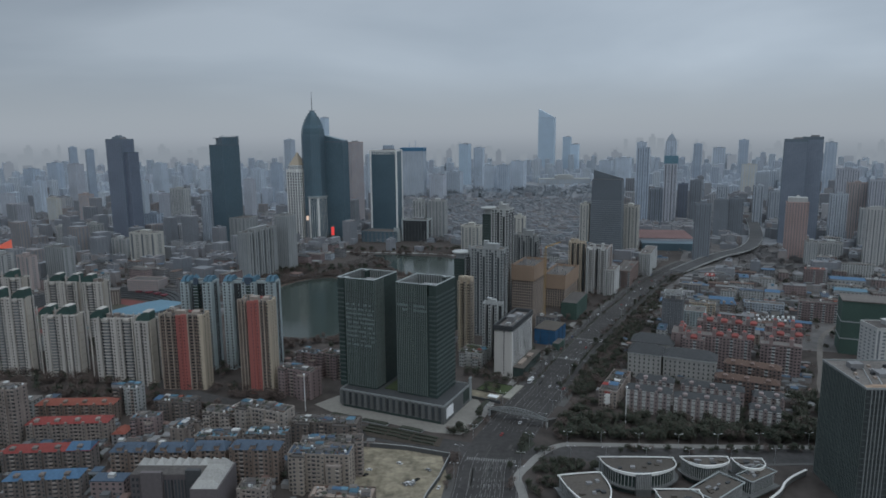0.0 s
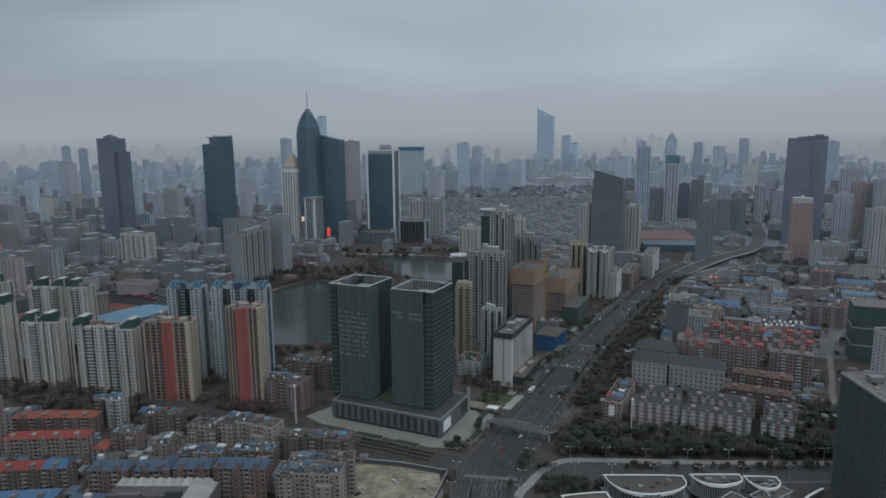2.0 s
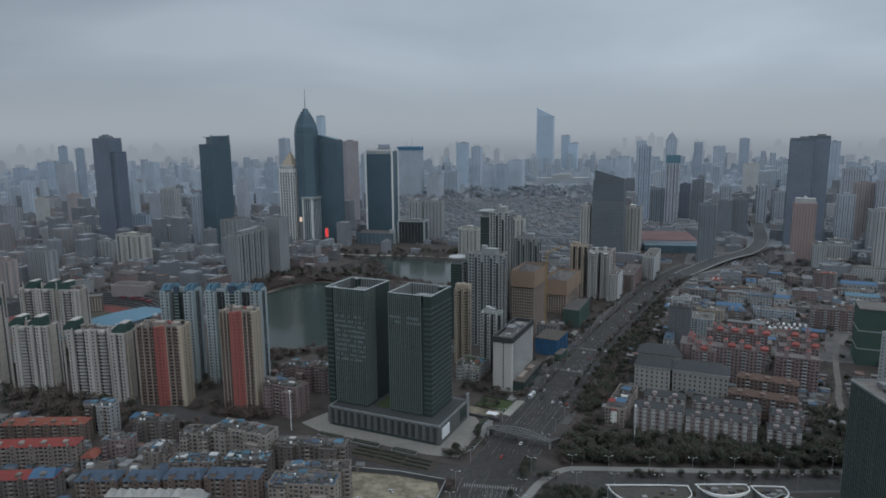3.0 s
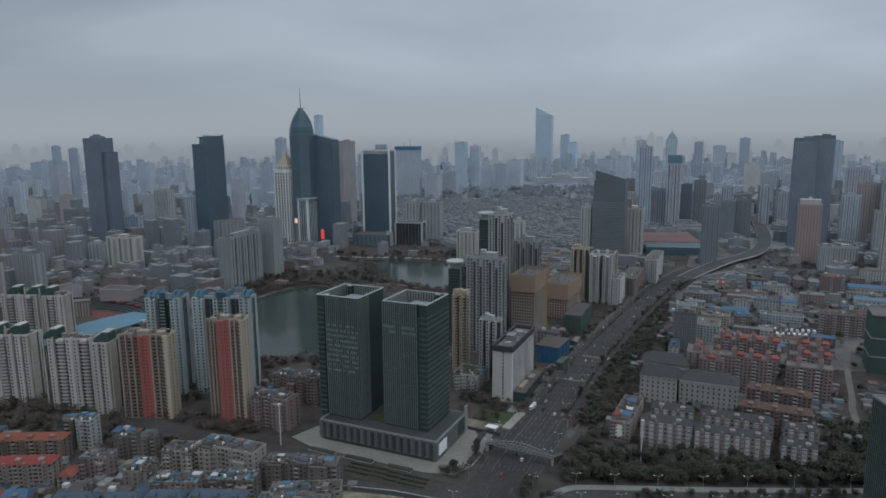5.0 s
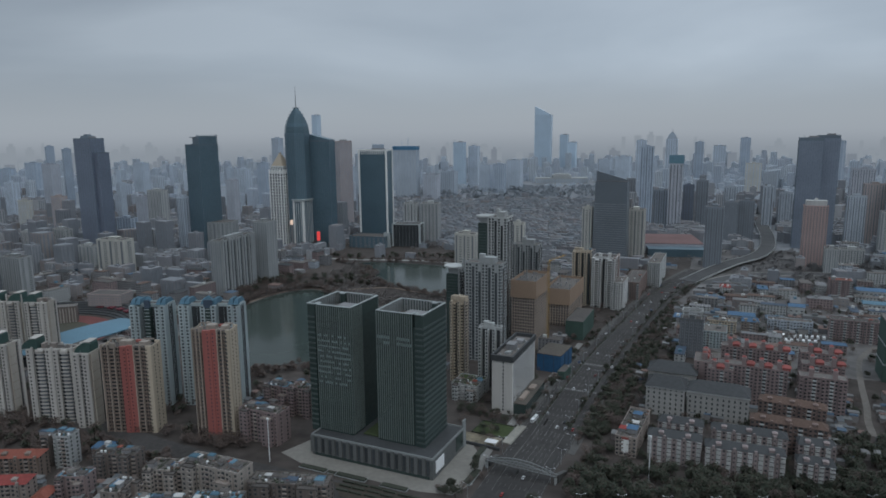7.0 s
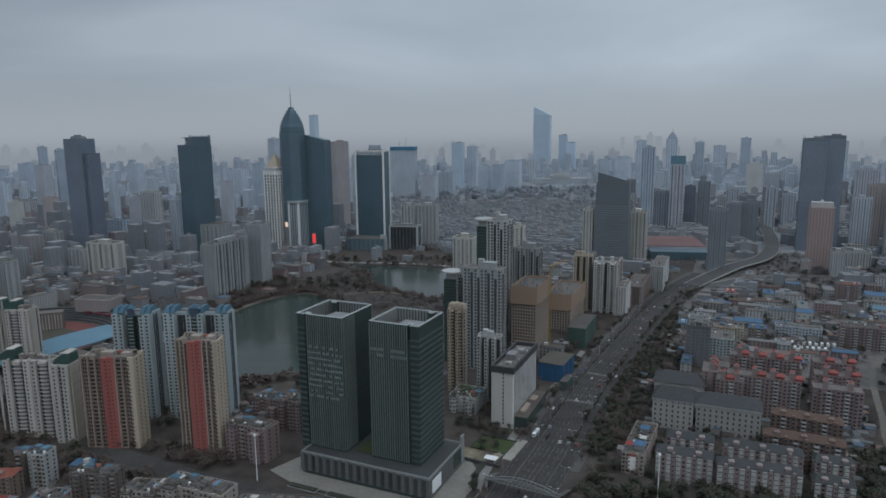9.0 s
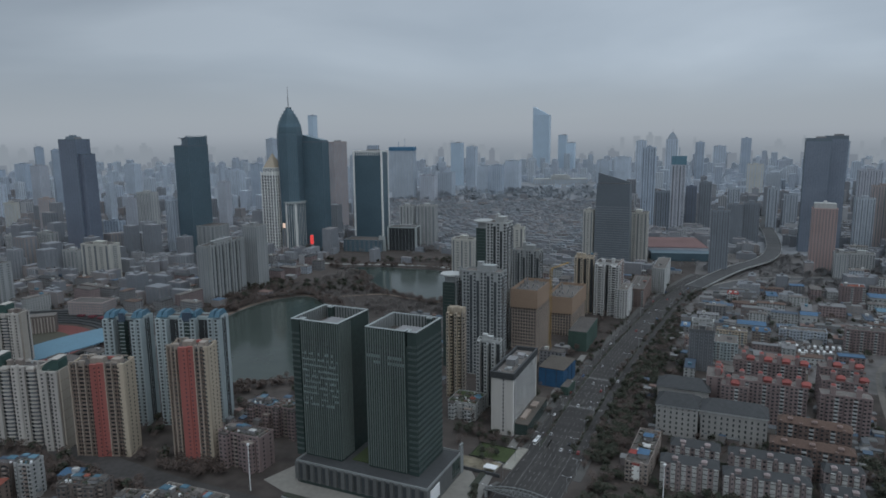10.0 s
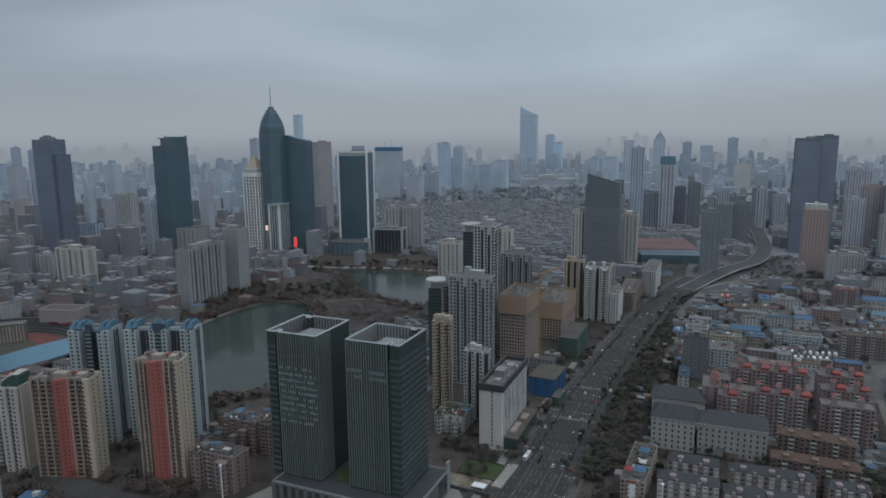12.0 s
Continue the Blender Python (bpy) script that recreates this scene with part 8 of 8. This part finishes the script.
# ------------------------------------------------------------------ street furniture and traffic
LAMPS = (Shape().tube((0, 0, 0), (0, 0, 11), 0.14, 6, 0.09).mesh("pole", STEEL), Shape().tube((0, 0, 10.8), (2.4, 0, 11.6), 0.08, 5).tube((0, 0, 10.8), (-2.4, 0, 11.6), 0.08, 5).mesh("arm", STEEL), Shape().box(2.6, 0, 11.5, 1.0, 0.4, 0.2).mesh("lamp_head", WHITEMETAL), Shape().box(-2.6, 0, 11.5, 1.0, 0.4, 0.2).mesh("lamp_head", WHITEMETAL))


def lamp(x, y, yaw):
    b = thing("street_lamp", x, y, 0, yaw, "grey steel double-arm street lamp beside the road", "street lamp", "street lamps")
    for nm, me in zip(("pole", "arm", "lamp_head", "lamp_head"), LAMPS):
        part(nm, me, None, b)


for i in range(8, 58, 3):
    (x0, y0), (x1, y1) = AVENUE[i], AVENUE[i + 1]
    k = math.hypot(x1 - x0, y1 - y0)
    yaw = math.degrees(math.atan2(y1 - y0, x1 - x0)) + 90
    for s in (-12.9, 12.9) if i > 25 else (-22, 22):
        lamp(x0 + (y1 - y0) / k * s, y0 - (x1 - x0) / k * s, yaw)
for i in range(30, 48, 2):
    for s in (-12, 12):
        p = offset(CROSS, s)[i]
        lamp(p[0], p[1], 0)
for x, y in ((143, 503), (-117, 538)):
    b = thing("high_mast", x, y, 0, 0, "tall slim white mast", "mast", "white masts")
    part("pole", Shape().tube((0, 0, 0), (0, 0, 32), 0.42, 8, 0.26), WHITEMETAL, b)
    part("head", Shape().tube((0, 0, 32), (0, 0, 33), 0.9, 8), WHITEMETAL, b)

# arched steel footbridge over the avenue
fb = thing("footbridge", 59.0, 514, 0, -29, "white steel footbridge with arched truss over the avenue", "footbridge")
part("deck", Shape().box(0, 0, 5.6, 52, 4.2, 0.6), PAVING, fb)
for f in (-2, 2):
    t = Shape()
    for k in range(16):
        a, c = -24 + 3 * k, -21 + 3 * k
        za, zc = 6 + 4.4 * (1 - (a / 24) ** 2), 6 + 4.4 * (1 - (c / 24) ** 2)
        t.tube((a, f, za), (c, f, zc), 0.28, 5).tube((a, f, 6.2), (c, f, zc), 0.14, 4).tube((c, f, 6.2), (c, f, zc), 0.14, 4)
    t.tube((-26, f, 6.2), (26, f, 6.2), 0.22, 5)
    part("truss", t, PIER, fb, "arched pale steel truss")
for a in (-25, 25):
    part("pier", Shape().box(a, 0, 0, 1.2, 2.4, 5.6), PALE, fb)
    part("stair", Shape().prism([(a - 1.6, 2), (a + 1.6, 2), (a + 1.6, 20), (a - 1.6, 20)], 0, 0, tilt=lambda p, q: 0.4 + (20 - q) / 18 * 5.6), PAVING, fb)

CARPAINT = [mat("white_car_paint", (0.62, 0.63, 0.64), 0.3, vary=0.03), mat("black_car_paint", (0.02, 0.02, 0.022), 0.25, vary=0.03), mat("silver_car_paint", (0.38, 0.39, 0.40), 0.3, 0.4, vary=0.03), mat("red_car_paint", (0.30, 0.03, 0.03), 0.3, vary=0.03), mat("blue_car_paint", (0.04, 0.09, 0.22), 0.3, vary=0.03)]
TYRE = Shape().tube((0, -0.11, 0), (0, 0.11, 0), 0.33, 10).mesh("wheel", mat("tyre_rubber", (0.02, 0.02, 0.02), 0.9))


def body_shape():
    s = Shape()
    s.box(0, 0, 0.3, 4.4, 1.8, 0.55, top=0.97)
    return s


CARBODY = [body_shape().mesh("body", m) for m in CARPAINT]
CARTOP = [Shape().box(-0.2, 0, 1.36, 1.9, 1.42, 0.12, top=0.9).mesh("roof_panel", m) for m in CARPAINT]
CARGLASS = Shape().box(-0.2, 0, 0.84, 2.7, 1.62, 0.53, top=0.8).mesh("windows", GLASS)
words = ("white", "black", "silver grey", "dull red", "dark blue")


def car(x, y, yaw, c):
    b = thing("car", x, y, 0.06, yaw, words[c] + " saloon car standing on the asphalt", "car", "cars")
    part("body", CARBODY[c], None, b)
    part("glazing", CARGLASS, None, b)
    part("roof_panel", CARTOP[c], None, b)
    for a in (-1.35, 1.35):
        for f in (-0.8, 0.8):
            o = part("wheel", TYRE, None, b)
            o.location = (a, f, 0.33)


rnd = random.Random(21)
for i in range(14, 60):
    for s in (-10, -7, -3.4, 3.4, 7, 10, -17, 16):
        if rnd.random() < 0.09 and not 26 > i > 20:
            (x0, y0), (x1, y1) = AVENUE[i], AVENUE[i + 1]
            k = math.hypot(x1 - x0, y1 - y0)
            yaw = math.degrees(math.atan2(y1 - y0, x1 - x0)) + (180 if s < 0 else 0)
            car(x0 + (y1 - y0) / k * s, y0 - (x1 - x0) / k * s, yaw, rnd.choice((0, 0, 1, 2, 0, 3, 4, 2)))
# parked cars on the building plot and in yards
for k in range(26):
    car(rnd.uniform(300, 335) if k < 14 else rnd.uniform(-60, -4), rnd.uniform(690, 720) if k < 14 else rnd.uniform(400, 446), rnd.uniform(0, 360), rnd.choice((0, 1, 2, 0)))
bus = thing("bus", 81, 602, 0.06, 62, "white city bus on the side lane", "bus")
part("body", Shape().box(0, 0, 0.45, 11.5, 2.5, 2.5), WHITEMETAL, bus)
part("glazing", Shape().box(0, 0, 1.5, 11.0, 2.54, 0.9).box(0, 0, 1.4, 11.54, 2.2, 1.1), GLASS, bus)
part("roof_unit", Shape().box(1, 0, 2.95, 4, 1.6, 0.3), PALE, bus)
for a in (-3.6, 3.4):
    for f in (-1.1, 1.1):
        o = part("wheel", TYRE, None, bus)
        o.location = (a, f, 0.45)
        o.scale = (1.4, 1.6, 1.4)

# ------------------------------------------------------------------ fill of smaller houses
GRID = radians(-24)


def town(n, x0, x1, y0, y1, hs, sizes, seed, walls, roofs, label, room=1.0, yaw0=-24):
    """Separate small houses scattered on the street grid of a quarter."""
    rnd = random.Random(seed)
    for k in range(n * 5):
        x, y = rnd.uniform(x0, x1), rnd.uniform(y0, y1)
        w, d, h = rnd.uniform(*sizes), rnd.uniform(9, 14), rnd.uniform(*hs)
        if not free(x, y, max(w, d) / 2 * room) or n <= 0:
            continue
        n -= 1
        claim(x, y, max(w, d) / 2 * 0.8)
        yaw = yaw0 + rnd.choice((0, 0, 0, 90)) + rnd.uniform(-3, 3)
        b = thing("house", x, y, 0, yaw, label, "house", "small houses")
        part("wall", Shape().box(0, 0, 0, w, d, h), rnd.choice(walls), b)
        g = Shape()
        floors = max(1, round(h / 3))
        panes(g, w, d, "FBLR", 0, h / floors, floors, max(2, int(w / 3.6)), 1.7, 1.4)
        part("glazing", g, GLASS, b, "", "stuff")
        r = rnd.choice(roofs)
        if r in (ROOFRED, ROOFRUST, ROOFDARK):
            part("roof", Shape().hip(w, d, h, 2.8, 0.5, 0.7), r, b)
        else:
            part("roof", Shape().box(0, 0, h, w + 0.4, d + 0.4, 0.5), r, b)
            if rnd.random() < 0.7:
                part("roof_shed", Shape().box(rnd.uniform(-0.3, 0.3) * w, 0, h + 0.5, 4, 3.5, 2.4), rnd.choice((PALE, ROOFSKY, GREYW, WHITE)), b)


OLD = (GREYW, BUFF, PINK, PALE, GREYW)
town(40, -380, -60, 330, 560, (6, 15), (12, 22), 1, OLD, (ROOF, ROOFPALE, TILEBROWN, ROOFNAVY, ROOF, ROOFBLUE, ROOFRUST), "small grey walk-up house with cluttered flat roof", 0.8, -2)
town(26, 280, 520, 520, 760, (5, 14), (14, 34), 2, OLD, (ROOF, ROOFPALE, ROOFBLUE, ROOF, ROOFDARK), "low grey house in a yard", 0.9)
town(46, 240, 640, 720, 1080, (5, 14), (16, 40), 3, (GREYW, PINK, PALE, PALE), (ROOFGREY, ROOFPALE, ROOFBLUE, ROOFPALE, ROOFGREY, ROOFNAVY, TILEBROWN, TILEBROWN, ROOFPALE), "low house of the eastern quarter with flat roof", 0.8)
town(70, -760, -300, 690, 1150, (8, 26), (16, 40), 4, (GREYW, PINK, PALE, GREYW), (ROOF, ROOFPALE, ROOF, ROOFDARK, TILEBROWN), "grey apartment house of the western quarter", 0.8)
town(20, -300, -100, 1080, 1290, (8, 24), (16, 36), 6, (GREYW, PINK, STEELBLUE), (ROOF, ROOFPALE, ROOFDARK), "grey house behind the lake", 0.9)
town(24, 20, 300, 760, 1250, (8, 30), (16, 34), 7, (GREYW, PINK, PALE, BUFF), (ROOF, ROOFPALE, ROOFDARK), "grey house between the towers", 0.9)
town(34, 480, 1000, 980, 1320, (7, 24), (18, 46), 8, (GREYW, STEELBLUE, PALE, PINK), (ROOFGREY, ROOFPALE, ROOFBLUE), "grey house beyond the flyover", 0.9)


def sprawl(name, n, seed, ymin, ymax, spread, hs, tall, wallm, roofm, label, left=None):
    """Uncountable far houses as one sheet of many small bodies."""
    rnd = random.Random(seed)
    walls, roofs, strips = Shape(), Shape(), Shape()
    for k in range(n * 3):
        y = ymin + (ymax - ymin) * rnd.random() ** 0.8
        x = rnd.uniform(-spread if left is None else left, spread) * y
        w, d = rnd.uniform(12, 34), rnd.uniform(9, 15)
        low = -0.06 < x / y < 0.24 and y < 3000
        if low and y < 2450 and wallm is FARWALL:
            continue
        if low:
            c_, s_ = math.cos(GRID), math.sin(GRID)
            u, v = x * c_ + y * s_, -x * s_ + y * c_
            v = round(v / 19) * 19 + rnd.uniform(-1.5, 1.5)
            x, y = u * c_ - v * s_, u * s_ + v * c_
        if not free(x, y, w * 0.5):
            continue
        n -= 1
        if n < 0:
            break
        patch = noise.noise(Vector((x * 0.0025, y * 0.0025, seed)))
        h = rnd.uniform(*hs)
        yaw = GRID + rnd.choice((0, 0, 0, math.pi / 2)) + rnd.uniform(-0.06, 0.06)
        if low:
            yaw = GRID + rnd.uniform(-0.03, 0.03)
            w, d, h = rnd.uniform(12, 30), rnd.uniform(8, 10), min(h, rnd.uniform(7, 15))
        elif (y > 1650 or x < 0) and rnd.random() < tall * (1 + 2.2 * patch):
            h, w, d = h * rnd.uniform(2.0, 3.6), rnd.uniform(18, 30), rnd.uniform(16, 24)
            cy_, sy_ = math.cos(yaw), math.sin(yaw)
            for q in range(4):
                u = (q - 1.5) / 4 * w
                strips.box(x + u * cy_ + (d / 2) * sy_, y + u * sy_ - (d / 2) * cy_, 2, w * 0.1, 0.5, h - 4, yaw=yaw)
            for q in range(3):
                u = (q - 1) / 3 * d
                strips.box(x + w / 2 * cy_ - u * sy_, y + w / 2 * sy_ + u * cy_, 2, 0.5, d * 0.12, h - 4, yaw=yaw)
        if y < 1560 and h < 40:
            c_, s_ = math.cos(yaw), math.sin(yaw)
            fl = max(2, int(h / 3.4))
            for run, off, ux, uy, nx, ny in ((w, d / 2, c_, s_, s_, -c_), (d, w / 2, -s_, c_, c_, s_), (w, d / 2, c_, s_, -s_, c_)):
                if ny > 0.5:
                    continue
                m_ = max(2, int(run / 4.6))
                for q in range(m_):
                    u = (q + 0.5) / m_ * run - run / 2
                    for g_ in range(fl):
                        z = g_ * h / fl + 1.0
                        i_ = len(strips.v)
                        for e_, zz in ((-1.0, z), (1.0, z), (1.0, z + 1.6), (-1.0, z + 1.6)):
                            strips.v.append((x + (u + e_) * ux + (off + 0.06) * nx, y + (u + e_) * uy + (off + 0.06) * ny, zz))
                        strips.f.append((i_, i_ + 1, i_ + 2, i_ + 3))
        walls.box(x, y, 0, w, d, h, yaw=yaw)
        roofs.box(x, y, h, w * 0.97, d * 0.97, 0.6, yaw=yaw)
        if rnd.random() < 0.5:
            roofs.box(x, y, h + 0.6, w * 0.25, d * 0.4, 3, yaw=yaw)
    far = thing(name, 0, 0, 0, 0, label, "distant city", kind="stuff")
    part("walls", walls, wallm, far, "", "stuff")
    part("roofs", roofs, roofm, far, "", "stuff")
    if strips.v:
        part("window_strips", strips, HAZEPANE if ymin > 1750 else NEARPANE, far, "", "stuff")


sprawl("distant_city", 2600, 31, 1000, 2100, 0.72, (9, 24), 0.10, TOWNWALL, TOWNROOF, "dense grey low houses of the middle distance")
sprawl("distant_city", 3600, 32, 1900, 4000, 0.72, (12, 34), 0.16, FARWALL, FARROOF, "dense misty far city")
sprawl("old_quarter", 1300, 34, 1380, 2300, 0.26, (6, 14), 0.0, OLDWALLS, OLDROOFS, "dense patchwork of small grey old houses", -0.08)
sprawl("distant_city", 1500, 35, 1300, 2600, 0.75, (9, 22), 0.06, TOWNWALL, TOWNROOF, "grey low houses between far towers")
sprawl("old_town", 330, 33, 720, 1250, 0.66, (4, 10), 0.0, SHANTYWALL, SHANTY, "patchwork of low old houses and sheds")


def yards(n, cx, cy, rx, ry, yaw, seed):
    """Sheds, lean-tos and walls in the yards, too many to count."""
    rnd = random.Random(seed)
    walls, roofs = Shape(), Shape()
    c, s = math.cos(radians(yaw)), math.sin(radians(yaw))
    for k in range(n):
        a, b = rnd.uniform(-rx, rx), rnd.uniform(-ry, ry)
        x, y = cx + a * c - b * s, cy + a * s + b * c
        if any((x - q[0]) ** 2 + (y - q[1]) ** 2 < (4 + q[2]) ** 2 for q in TAKEN[:HARD]):
            continue
        w, d, h = rnd.uniform(3, 11), rnd.uniform(3, 7), rnd.uniform(2.4, 6.5)
        t = radians(yaw) + rnd.choice((0, math.pi / 2)) + rnd.uniform(-0.1, 0.1)
        walls.box(x, y, 0, w, d, h, yaw=t)
        roofs.box(x, y, h, w + 0.5, d + 0.5, rnd.uniform(0.3, 1.2), top=rnd.choice((1.0, 0.6, 0.9)), yaw=t)
    far = thing("yard_sheds", 0, 0, 0, 0, "jumble of small sheds and lean-to roofs in the yards", "sheds", kind="stuff")
    part("shed_walls", walls, SHANTYWALL, far, "", "stuff")
    part("shed_roofs", roofs, SHANTY, far, "", "stuff")


yards(420, -230, 455, 190, 100, -2, 61)
yards(160, 270, 600, 130, 90, -27, 62)
yards(330, 420, 880, 210, 190, -24, 63)
yards(120, 350, 560, 60, 60, -24, 64)
yards(60, -130, 640, 40, 50, -24, 65)
